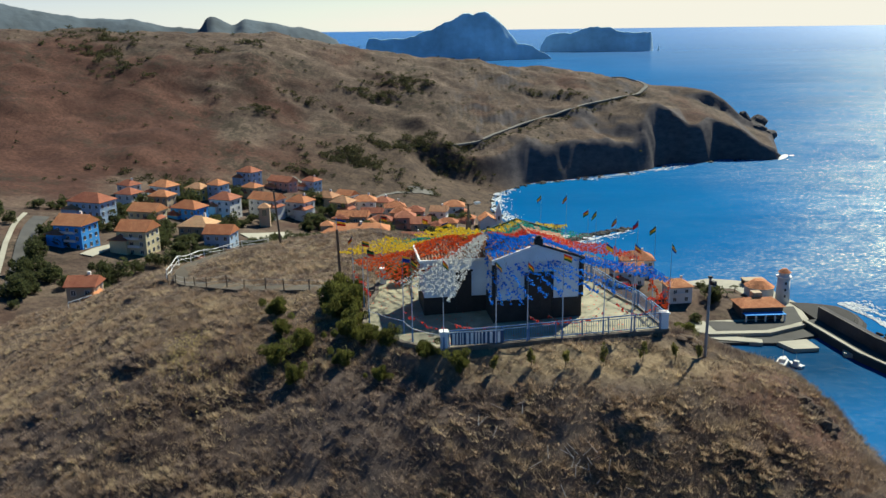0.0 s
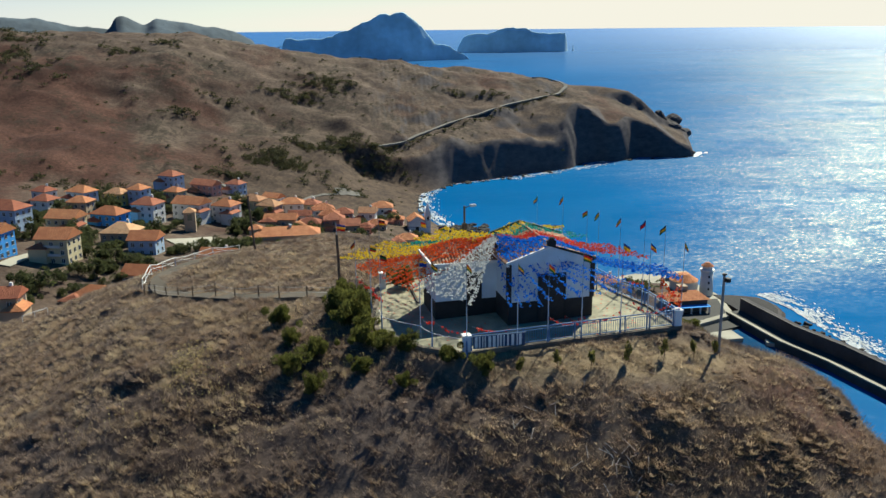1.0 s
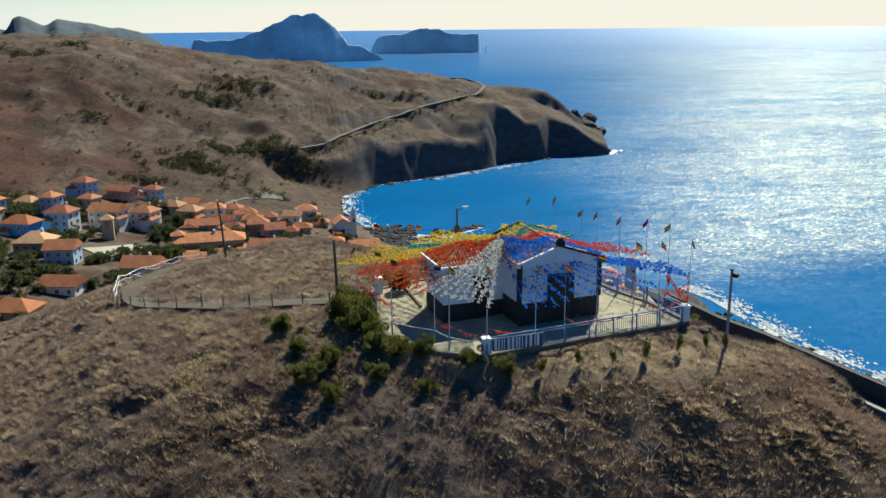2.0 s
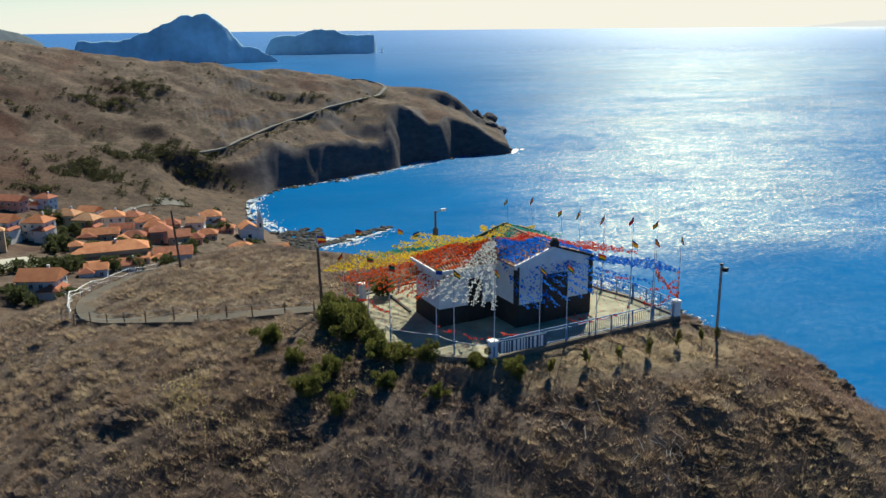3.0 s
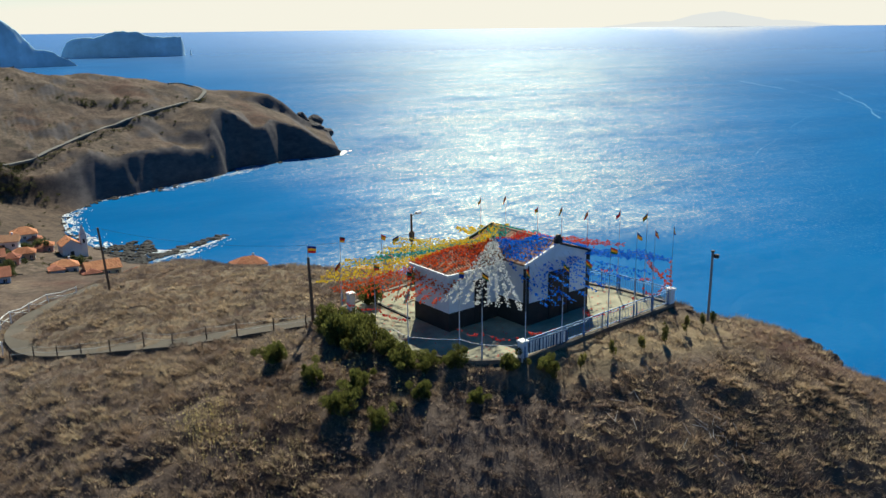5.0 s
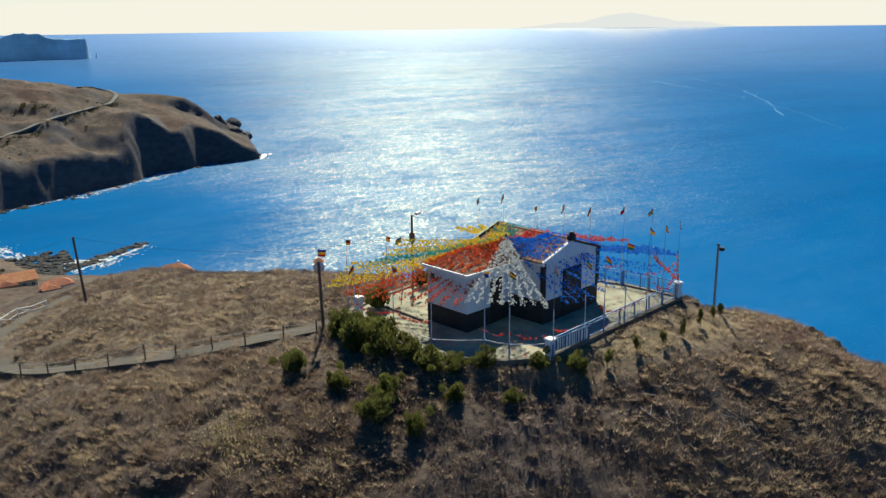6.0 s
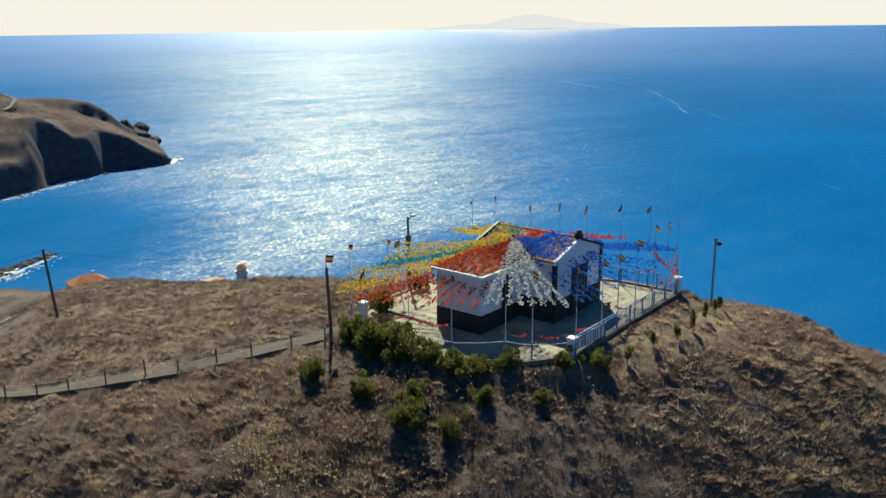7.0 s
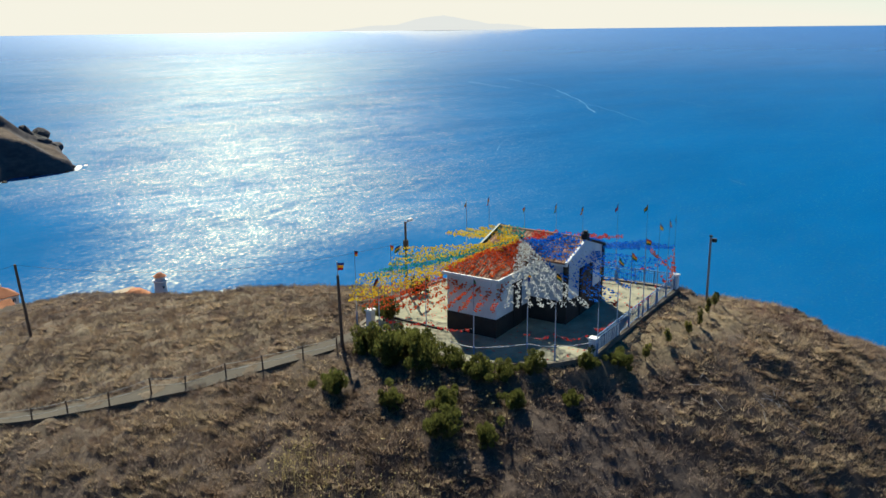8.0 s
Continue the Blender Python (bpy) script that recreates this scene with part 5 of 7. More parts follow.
def house(x, y, w, d, storeys, turn, wall, roof, label="", chimney=True, balcony=False, at=None):
    z = min(gz(x + dx, y + dy) for dx in (-w / 3, w / 3) for dy in (-d / 3, d / 3)) if at is None else at
    top = empty("house", pose(x, y, z, 0, 0, turn), label or "%s rendered village house with a hipped clay tile roof" % wall.replace("_", " "), "house", "village houses")
    w, d = 0.89 * w, 0.89 * d
    h = storeys * SH + 0.6
    part("wall", box(-w / 2, -d / 2, -4 if at is None else -14, w / 2, d / 2, h), WALLS[wall], top)
    e, rise, inset = 0.7, min(w, d) * 0.33, min(w, d) / 2
    lx, ly = (w / 2 - inset * 0.95, 0.05) if w >= d else (0.05, d / 2 - inset * 0.95)
    a, b = w / 2 + e, d / 2 + e
    if int(abs(x) * 7 + y) % 5 < 2:      # gabled instead of hipped
        if w >= d:
            lx = a
            ends = [[(k * w / 2, -d / 2, h), (k * w / 2, d / 2, h), (k * w / 2, 0, h + rise * d / 2 / b)] for k in (-1, 1)]
        else:
            ly = b
            ends = [[(-w / 2, k * d / 2, h), (w / 2, k * d / 2, h), (0, k * d / 2, h + rise * w / 2 / a)] for k in (-1, 1)]
        part("gable", solid(ends[0] + ends[1], [(0, 1, 2), (3, 5, 4), (0, 2, 5, 3), (1, 4, 5, 2), (0, 3, 4, 1)]), WALLS[wall], top)
    pts = [(-a, -b, h), (a, -b, h), (a, b, h), (-a, b, h), (-lx, -ly, h + rise), (lx, -ly, h + rise), (lx, ly, h + rise), (-lx, ly, h + rise),
           (-a, -b, h - 0.25), (a, -b, h - 0.25), (a, b, h - 0.25), (-a, b, h - 0.25)]
    part("roof", solid(pts, [(0, 1, 5, 4), (1, 2, 6, 5), (2, 3, 7, 6), (3, 0, 4, 7), (4, 5, 6, 7), (8, 9, 1, 0), (9, 10, 2, 1), (10, 11, 3, 2), (11, 8, 0, 3), (11, 10, 9, 8)]), ROOFS[roof], top)
    if chimney:
        part("chimney", box(w * 0.18 - 0.5, d * 0.1 - 0.4, h, w * 0.18 + 0.5, d * 0.1 + 0.4, h + rise + 0.9, 0.05), M_TRIM, top)
    if (int(abs(x) * 3 + y) % 5) < 3:      # a lower wing at one corner
        side = 1 if int(abs(x) + y) % 2 else -1
        wx0, wx1, wy0, wy1, wh = side * w * 0.1, side * (w / 2 + 2.2), -d / 2 - 2.4, d * 0.1, max(h - SH, SH)
        wx0, wx1 = min(wx0, wx1), max(wx0, wx1)
        part("wing", box(wx0, wy0, -4 if at is None else -14, wx1, wy1, wh - 0.02), WALLS[wall], top)
        xm = (wx0 + wx1) / 2
        part("wing_roof", solid([(wx0 - e, wy0 - e, wh), (wx1 + e, wy0 - e, wh), (wx1 + e, wy1, wh), (wx0 - e, wy1, wh), (xm, wy0 + 2.2, wh + 1.9), (xm, wy1, wh + 1.9),
                                 (wx0 - e, wy0 - e, wh - 0.22), (wx1 + e, wy0 - e, wh - 0.22), (wx1 + e, wy1, wh - 0.22), (wx0 - e, wy1, wh - 0.22)],
                                [(0, 1, 4), (1, 2, 5, 4), (3, 0, 4, 5), (2, 3, 5), (6, 7, 1, 0), (7, 8, 2, 1), (8, 9, 3, 2), (9, 6, 0, 3), (9, 8, 7, 6)]), ROOFS[(roof + 1) % 2], top)
    me = window_mesh(1.3, 1.6)
    for s in range(storeys):
        for face, long, off, ang in (("front", w, -d / 2, 0), ("right", d, w / 2, 90), ("left", d, -w / 2, -90)):
            n = max(2, int(long / 3.6))
            for i in range(n):
                u = -long / 2 + long * (i + 0.5) / n
                ob = new("window", me)
                ob.parent = top
                zz = 1.1 + s * SH
                ob.matrix_basis = pose(u, off - 0.03, zz) if face == "front" else pose(off + (0.03 if face == "right" else -0.03), u if face == "right" else -u, zz, 0, 0, ang)
    if balcony:
        for s in range(1, storeys):
            part("balcony", box(-w * 0.3, -d / 2 - 1.3, s * SH + 0.6, w * 0.3, -d / 2, s * SH + 0.75), WALLS["white"], top)
            part("balustrade", box(-w * 0.3, -d / 2 - 1.3, s * SH + 0.75, w * 0.3, -d / 2 - 1.22, s * SH + 1.7), WALLS["white"], top)
    return top


def village_house(x, y, w, d, storeys, turn, wall, roof, balcony=False):
    """A house of the village; the western ones stand square to the road."""
    house(x, y, w, d, storeys, turn - 29 if x < -85 else turn - 8, wall, roof, balcony=balcony, chimney=(int(x + y) % 3 == 0))


village_house(-176, 344, 15, 13, 3, 18, "blue", 0, True)
village_house(-196, 402, 22, 13, 3, 12, "pale_blue", 1)
village_house(-150, 346, 15, 13, 3, 22, "cream", 0, True)
village_house(-196, 446, 12, 10, 2, 10, "white", 1)
village_house(-190, 482, 16, 11, 2, 0, "pale_blue", 0)
village_house(-172, 411, 17, 12, 2, 15, "cream", 0)
village_house(-158, 432, 18, 12, 2, 8, "blue", 0)
village_house(-139, 391, 17, 14, 2, 20, "tan", 2)
village_house(-124, 377, 14, 12, 2, 24, "pale_blue", 0)
village_house(-144, 450, 15, 12, 3, 10, "white", 1)
village_house(-172, 488, 13, 10, 2, 5, "yellow", 2)
village_house(-160, 488, 10, 10, 3, 5, "pale_blue", 0)
village_house(-125, 466, 20, 12, 3, 6, "white", 0, True)
village_house(-107, 470, 14, 12, 3, 6, "white", 0, True)
village_house(-156, 542, 14, 11, 3, 0, "pale_blue", 1)
village_house(-135, 545, 20, 10, 2, 0, "pink", 1)
village_house(-118, 556, 12, 9, 2, 0, "pale_blue", 1)
village_house(-100, 514, 15, 11, 2, 8, "cream", 2)
village_house(-88, 503, 14, 11, 2, 5, "tan", 2)
village_house(-77, 518, 16, 11, 2, 10, "white", 0)
village_house(-66, 522, 13, 10, 2, 0, "cream", 1)
village_house(-57, 510, 14, 11, 2, 20, "white", 0)
village_house(-44, 504, 12, 10, 2, 10, "pink", 1)
village_house(-30, 516, 11, 10, 2, 0, "white", 2)
village_house(-22, 545, 15, 12, 2, 10, "white", 0)
village_house(-79, 483, 20, 10, 1, 6, "tan", 0)
village_house(-62, 480, 14, 10, 1, 6, "pink", 1)
village_house(-48, 482, 13, 11, 2, 12, "pink", 1)
village_house(-38, 470, 12, 11, 2, 12, "tan", 1)
village_house(-30, 484, 9, 8, 1, 0, "pink", 1)
village_house(-40, 436, 20, 12, 1, 8, "pale_blue", 1)
village_house(-86, 353, 17, 13, 2, 16, "white", 0)
village_house(-24, 500, 13, 9, 1, 4, "tan", 0)
village_house(-52, 494, 12, 10, 2, 4, "cream", 0)
village_house(-70, 500, 14, 9, 1, 4, "white", 1)
village_house(-90, 530, 13, 9, 2, 0, "white", 0)
village_house(-146, 512, 12, 9, 2, 0, "cream", 0)
village_house(-180, 452, 13, 10, 2, 16, "tan", 0)
village_house(-70, 386, 10, 8, 1, 10, "pale_blue", 0)
village_house(-58, 400, 13, 8, 1, 10, "white", 1)
village_house(-112, 332, 16, 11, 1, 16, "white", 0)
village_house(-120, 302, 18, 12, 1, 16, "tan", 0)
village_house(-12, 524, 9, 8, 1, 0, "pink", 0)
village_house(10, 450, 18, 12, 1, 14, "cream", 0)
village_house(25, 427, 13, 9, 1, 14, "white", 1)
village_house(-6, 462, 13, 10, 1, 10, "white", 0)
village_house(-206, 470, 12, 9, 2, 0, "white", 1)

house(-130, 255, 10, 9, 2, 4, "tan", 1, "tan two-storey house with a red pyramid tile roof", at=-69.0)


def hotel():
    x, y, w, d = -68, 424, 34, 14
    top = empty("hotel", pose(x, y, gz(x, y), 0, 0, 6), "long tan hotel with a clay roof and a shaded front arcade", "hotel")
    part("wall", box(-w / 2, -d / 2, -4, w / 2, d / 2, 6.6), WALLS["tan"], top)
    e, rise = 0.7, 3.4
    a, b, lx = w / 2 + e, d / 2 + e, w / 2 - 6
    part("roof", solid([(-a, -b, 6.6), (a, -b, 6.6), (a, b, 6.6), (-a, b, 6.6), (-lx, 0, 6.6 + rise), (lx, 0, 6.6 + rise)], [(0, 1, 5, 4), (1, 2, 5), (2, 3, 4, 5), (3, 0, 4), (3, 2, 1, 0)]), ROOFS[0], top)
    part("arcade_roof", solid([(-a, -b - 4.2, 3.0), (a, -b - 4.2, 3.0), (a, -d / 2, 4.6), (-a, -d / 2, 4.6), (-a, -b - 4.2, 2.75), (a, -b - 4.2, 2.75), (a, -d / 2, 4.35), (-a, -d / 2, 4.35)],
                              [(0, 1, 2, 3), (7, 6, 5, 4), (0, 4, 5, 1), (1, 5, 6, 2), (2, 6, 7, 3), (3, 7, 4, 0)]), ROOFS[0], top, "lean-to clay roof over the arcade")
    for k in range(9):
        u = -w / 2 + 0.6 + (w - 1.2) * k / 8
        part("column", box(u - 0.25, -b - 3.8, -4, u + 0.25, -b - 3.3, 2.9), M_TRIM, top)
        if k < 8:
            # a flat dark panel stands in for the shade inside the opening
            part("opening", box(u + 0.8, -d / 2 - 0.06, -0.4, u + 3.2, -d / 2, 2.5), M_GLASS, top, "dark shaded opening")
    part("chimney", box(2, -1, 8.5, 3.2, 0.2, 11), M_TRIM, top)
    part("lookout", box(-w / 2 - 1, -2, -3, -w / 2 + 5, 4, 9.4), WALLS["tan"], top, "raised tan corner block")
    part("lookout_roof", solid([(-w / 2 - 1.6, -2.6, 9.4), (-w / 2 + 5.6, -2.6, 9.4), (-w / 2 + 5.6, 4.6, 9.4), (-w / 2 - 1.6, 4.6, 9.4), (-w / 2 + 2, 1, 11.6)], [(0, 1, 4), (1, 2, 4), (2, 3, 4), (3, 0, 4), (3, 2, 1, 0)]), ROOFS[0], top)


hotel()


def clock_tower():
    x, y = -119, 437
    top = empty("belvedere_tower", pose(x, y, gz(x, y), 0, 0, 10), "small tan lookout tower with a pyramid tile roof", "tower")
    part("wall", box(-2.8, -2.8, -3, 2.8, 2.8, 10.5), WALLS["tan"], top)
    part("roof", solid([(-3.4, -3.4, 10.5), (3.4, -3.4, 10.5), (3.4, 3.4, 10.5), (-3.4, 3.4, 10.5), (0, 0, 13)], [(0, 1, 4), (1, 2, 4), (2, 3, 4), (3, 0, 4), (3, 2, 1, 0)]), ROOFS[2], top)
    # dark slab on the wall, painting the shade within the arch
    part("arch_opening", box(-1.1, -2.86, 6.2, 1.1, -2.8, 9.4), M_GLASS, top, "dark arched opening")


clock_tower()


def church():
    x, y = 0, 512
    top = empty("church", pose(x, y, gz(x, y), 0, 0, 8), "small white church with a slim bell tower by the cove", "church")
    part("wall", solid([(-5, -4, -2), (5, -4, -2), (5, 8, -2), (-5, 8, -2), (-5, -4, 6), (5, -4, 6), (5, 8, 6), (-5, 8, 6), (0, -4, 9.5), (0, 8, 9.5)],
                       [(0, 1, 5, 8, 4), (1, 2, 6, 5), (2, 3, 7, 9, 6), (3, 0, 4, 7), (4, 8, 9, 7), (8, 5, 6, 9), (3, 2, 1, 0)]), WALLS["white"], top)
    for s in (-1, 1):
        part("roof", solid([(0, -4.3, 9.7), (0, 8.3, 9.7), (5.5 * s, -4.3, 6), (5.5 * s, 8.3, 6), (0, -4.3, 9.95), (0, 8.3, 9.95), (5.5 * s, -4.3, 6.25), (5.5 * s, 8.3, 6.25)],
                           [(0, 1, 3, 2), (4, 6, 7, 5), (0, 4, 5, 1), (2, 3, 7, 6), (0, 2, 6, 4), (1, 5, 7, 3)]), ROOFS[0], top)
    part("tower", box(5.2, -3.2, -2, 8.4, 0.0, 10), WALLS["white"], top)
    part("spire", solid([(5.0, -3.4, 10), (8.6, -3.4, 10), (8.6, 0.2, 10), (5.0, 0.2, 10), (6.8, -1.6, 17.5)], [(0, 1, 4), (1, 2, 4), (2, 3, 4), (3, 0, 4), (3, 2, 1, 0)]), WALLS["white"], top, "white pointed spire")
    part("door", box(-1, -4.06, -0.2, 1, -4.0, 3), M_DARKWOOD, top)
    part("belfry_opening", box(6.2, -3.26, 6.5, 7.4, -3.2, 9), M_GLASS, top)


church()

# ---- marina ----
M_LANE = plain("grey_lane_paving", (0.12, 0.11, 0.10), 0.9, 0.25, 0.1, 1.0)
QUAY = [(70, 350), (92, 336), (118, 338), (139, 350), (142, 378), (134, 410), (112, 416), (98, 410), (84, 395)]
tagged(link("quay", prism(QUAY, SEA - 5, SEA + 2.6), M_QUAY), "pale concrete marina quay", "quay", kind="structure")


M_ASPHALT = plain("dark_asphalt", (0.05, 0.048, 0.045), 0.9, 0.25, 0.1, 1.0)
M_REEF = plain("wet_black_stone", (0.019, 0.017, 0.017), 0.9, 0.3, 0.08, 0.7, rel=0.6, relief=0.3)
tagged(link("quay_apron", prism([(86, 330), (118, 330), (143, 342), (139, 350), (118, 338), (92, 336)], SEA - 5, SEA + 1.1), M_ASPHALT), "low dark landing apron below the quay", "quay", kind="structure")


tagged(link("quay_road", prism([(96, 339.5), (117, 341), (136, 352), (139, 372), (131, 372), (128, 356), (108, 351), (94, 352)], SEA + 2.0, SEA + 2.66), M_ASPHALT), "dark asphalt strip along the quay front", "road", kind="structure")


def breakwater():
    inner = [(139, 352), (147, 315), (156, 293), (168, 250), (173, 232)]
    face = [(x + 3.2, y + 1.0) for x, y in inner]
    wall = [(x + 5.8, y + 1.8) for x, y in inner]
    foot = [(x + 11.0, y + 3.4) for x, y in inner]
    lane = [(x - 3.6, y - 1.2) for x, y in inner]
    tagged(link("breakwater", prism(face + wall[::-1], SEA - 6, SEA + 8.9), M_BREAK), "long dark stone breakwater wall", "breakwater", kind="structure")
    tagged(link("breakwater_footing", prism(wall + foot[::-1], SEA - 6, SEA + 2.5), M_REEF), "dark stone footing outside the breakwater", "breakwater", kind="structure")
    # the wall's shade is put into the lane's dark colour
    tagged(link("breakwater_lane", prism(lane + face[::-1], SEA - 6, SEA + 3.4), M_ASPHALT), "paved lane along the breakwater, darkened for the wall's shade", "lane", kind="structure")
    edge = [(x + 1.5, y + 0.5) for x, y in lane]
    tagged(link("lane_kerb", prism(lane + edge[::-1], SEA + 3.0, SEA + 3.75), M_QUAY), "pale concrete kerb along the harbour lane", "kerb", kind="structure")
    apron = [(139, 378), (149, 376), (158, 372.5), (161, 366), (160, 357), (153, 343), (147, 341), (143, 352)]
    tagged(link("breakwater_apron", prism(apron, SEA - 6, SEA + 2.8), M_REEF), "dark stone apron outside the breakwater's root", "apron", kind="structure")
    for i in range(3):
        o = 1.5 * (i + 1)
        step = [(158 + o * 0.6, 372.5 + o), (161 + o, 366 + o * 0.3), (160 + o, 357 - o * 0.4), (153 + o * 0.9, 343 - o), (152, 344), (159, 357), (160, 366), (157, 372)]
        tagged(link("breakwater_step", prism(step, SEA - 6, SEA + 2.75 - 0.8 * (i + 1)), M_BREAK if i % 2 else M_REEF), "curved stone step down to the surf", "steps", kind="structure")
    tagged(link("parapet_cap", prism([(x + 3.0, y + 0.9) for x, y in inner] + [(x + 3.6, y + 1.1) for x, y in inner][::-1], SEA + 8.9, SEA + 9.1), M_LANE), "narrow grey cap along the breakwater wall", "cap", kind="structure")
    tagged(link("pontoon", prism([(92, 333), (112, 329), (113, 333), (93, 339.5)], SEA - 1, SEA + 1.5), M_QUAY), "pale concrete landing strip in the marina", "pontoon")
    tagged(link("jetty", prism([(118, 330), (131, 333.5), (132.5, 323.5), (122, 322)], SEA - 3, SEA + 1.6), M_QUAY), "pale concrete jetty in the marina", "jetty")
    tagged(link("jetty", prism([(141, 322), (149, 318), (148, 314), (140, 318)], SEA - 3, SEA + 1.6), M_QUAY), "short pale concrete jetty at the breakwater", "jetty")


breakwater()


def lighthouse():
    top = empty("lighthouse", pose(136, 379, SEA + 2.6), "round white lighthouse with an orange roof on the quay", "lighthouse")
    part("tower", tube((0, 0, -1), (0, 0, 12), 3.2, 2.7, 20), WALLS["white"], top, smooth=True)
    part("gallery", tube((0, 0, 12), (0, 0, 12.5), 3.4, 3.4, 20), M_TRIM, top)
    part("lantern", tube((0, 0, 12.5), (0, 0, 14.3), 2.3, 2.3, 16), WALLS["white"], top)
    part("roof", tube((0, 0, 14.3), (0, 0, 15.9), 3.0, 0.9, 16), ROOFS[0], top)
    for a in range(3):
        part("window", box(-0.4, -3.05, 3 + a * 3, 0.4, -2.6, 4.2 + a * 3), M_GLASS, top)


lighthouse()


def harbour_house():
    z = SEA + 2.6
    top = empty("harbour_building", pose(119, 360, z, 0, 0, 6), "low harbour building with orange tile roof and shaded arcade", "building")
    part("wall", box(-9, -5, -1, 9, 6, 5.5), WALLS["brown"], top)
    part("roof", solid([(-10, -6, 5.5), (10, -6, 5.5), (10, 7, 5.5), (-10, 7, 5.5), (-6, 0.5, 8.3), (6, 0.5, 8.3)], [(0, 1, 5, 4), (1, 2, 5), (2, 3, 4, 5), (3, 0, 4), (3, 2, 1, 0)]), ROOFS[0], top)
    part("awning", box(-9, -9, 3.0, 9, -5.2, 3.2), WALLS["blue"], top, "blue awning")
    for x in (-8.5, -4.2, 0, 4.2, 8.5):
        part("column", box(x - 0.3, -8.8, -1, x + 0.3, -8.2, 3.0), M_TRIM, top)
    part("tower", box(-2, 1, 5, 2, 5, 10), WALLS["tan"], top)
    t2 = empty("harbour_pavilion", pose(128, 388, z, 0, 0, 6), "small pavilion with a domed orange roof", "building")
    part("wall", box(-5, -5, -1, 5, 5, 5), WALLS["white"], t2)
    part("roof", tube((0, 0, 5), (0, 0, 8), 7, 2.5, 14), ROOFS[0], t2)


harbour_house()
for x, y, w, d, s, turn in ((86, 371, 12, 10, 2, 10), (66, 388, 16, 11, 2, 8), (74, 410, 18, 12, 3, 0)):
    house(x, y, w, d, s, turn, "white", 0, "white harbour apartment block with balconies and orange roof", balcony=True)


def boat(x, y, turn, long):
    top = empty("boat", pose(x, y, SEA, 0, 0, turn), "small white motor boat moored in the marina", "boat", "moored boats")
    w = long * 0.17
    pts = [(-long / 2, -w, -0.2), (long * 0.2, -w, -0.2), (long / 2, 0, 0.1), (long * 0.2, w, -0.2), (-long / 2, w, -0.2),
           (-long / 2, -w * 1.2, 1.1), (long * 0.2, -w * 1.25, 1.2), (long * 0.56, 0, 1.5), (long * 0.2, w * 1.25, 1.2), (-long / 2, w * 1.2, 1.1)]
    part("hull", solid(pts, [(4, 3, 2, 1, 0), (5, 6, 7, 8, 9), (0, 1, 6, 5), (1, 2, 7, 6), (2, 3, 8, 7), (3, 4, 9, 8), (4, 0, 5, 9)]), WALLS["white"], top)
    part("cabin", box(-long * 0.2, -w * 0.8, 1.1, long * 0.15, w * 0.8, 2.4, 0.15), WALLS["white"], top)
    part("windscreen", box(long * 0.15, -w * 0.7, 1.5, long * 0.17, w * 0.7, 2.2), M_GLASS, top)
    part("mast", tube((0, 0, 2.4), (0, 0, 2.4 + long * 0.6), 0.06), M_POLE, top)


for b in ((114, 311, 60, 9), (118, 308, 130, 6)):
    boat(*b)


def beach_shelter():
    top = empty("beach_shelter", pose(131, 406, SEA + 2.6, 0, 0, 4), "low open shelter with a flat tan roof on the quay", "shelter")
    part("roof", box(-5.5, -3, 2.4, 5.5, 3, 2.9, 0.1), WALLS["tan"], top)
    part("back_wall", box(-5, 2.4, -0.5, 5, 2.8, 2.4), WALLS["brown"], top)
    for x in (-4.8, 0, 4.8):
        part("column", box(x - 0.25, -2.8, -0.5, x + 0.25, -2.3, 2.4), WALLS["brown"], top)


beach_shelter()


def palm(x, y, z, h, seed):
    rng = random.Random(seed)
    top = empty("palm_tree", pose(x, y, z), "slim palm tree with a shaggy green crown on the quay", "palm", "quay palms")
    part("trunk", tube((0, 0, -0.5), (0.2, 0, h), 0.3, 0.2, 8), M_BARK, top)
    verts, faces = [], []
    for k in range(16):
        a, droop = k * 0.393 + rng.uniform(-0.1, 0.1), rng.uniform(0.2, 1.1)
        d, w = Vector((math.cos(a), math.sin(a), 0)), Vector((-math.sin(a), math.cos(a), 0))
        for j in range(6):
            p = Vector((0.2, 0, h)) + d * (0.5 * j) + Vector((0, 0, 0.5 * j * 0.35 - droop * 0.09 * j * j))
            for side in (-1, 1):
                n = len(verts)
                q = p + w * side * 0.9 * (1 - j / 8) + d * 0.5 - Vector((0, 0, 0.3))
                verts += [tuple(p), tuple(p + d * 0.45), tuple(q)]
                faces.append((n, n + 1, n + 2))
    ob = new("crown", cloud_mesh("crown", (verts, faces), M_TREE))
    ob.parent = top


for i, (x, y, h) in enumerate(((110.4, 378, 5.0), (104, 386, 4.0), (118, 392, 3.5))):
    palm(x, y, SEA + 2.6, h, 90 + i)


# ---- surf ----
M_FOAM = plain("white_sea_foam", (0.58, 0.63, 0.66), 0.7, 0.25, 0.2, 2.0, rel=0.3, relief=0.1)

M_WAKE = plain("pale_blue_wake", (0.075, 0.21, 0.39), 0.95, 0.1, 0.2, 2.0, spec=0.05)


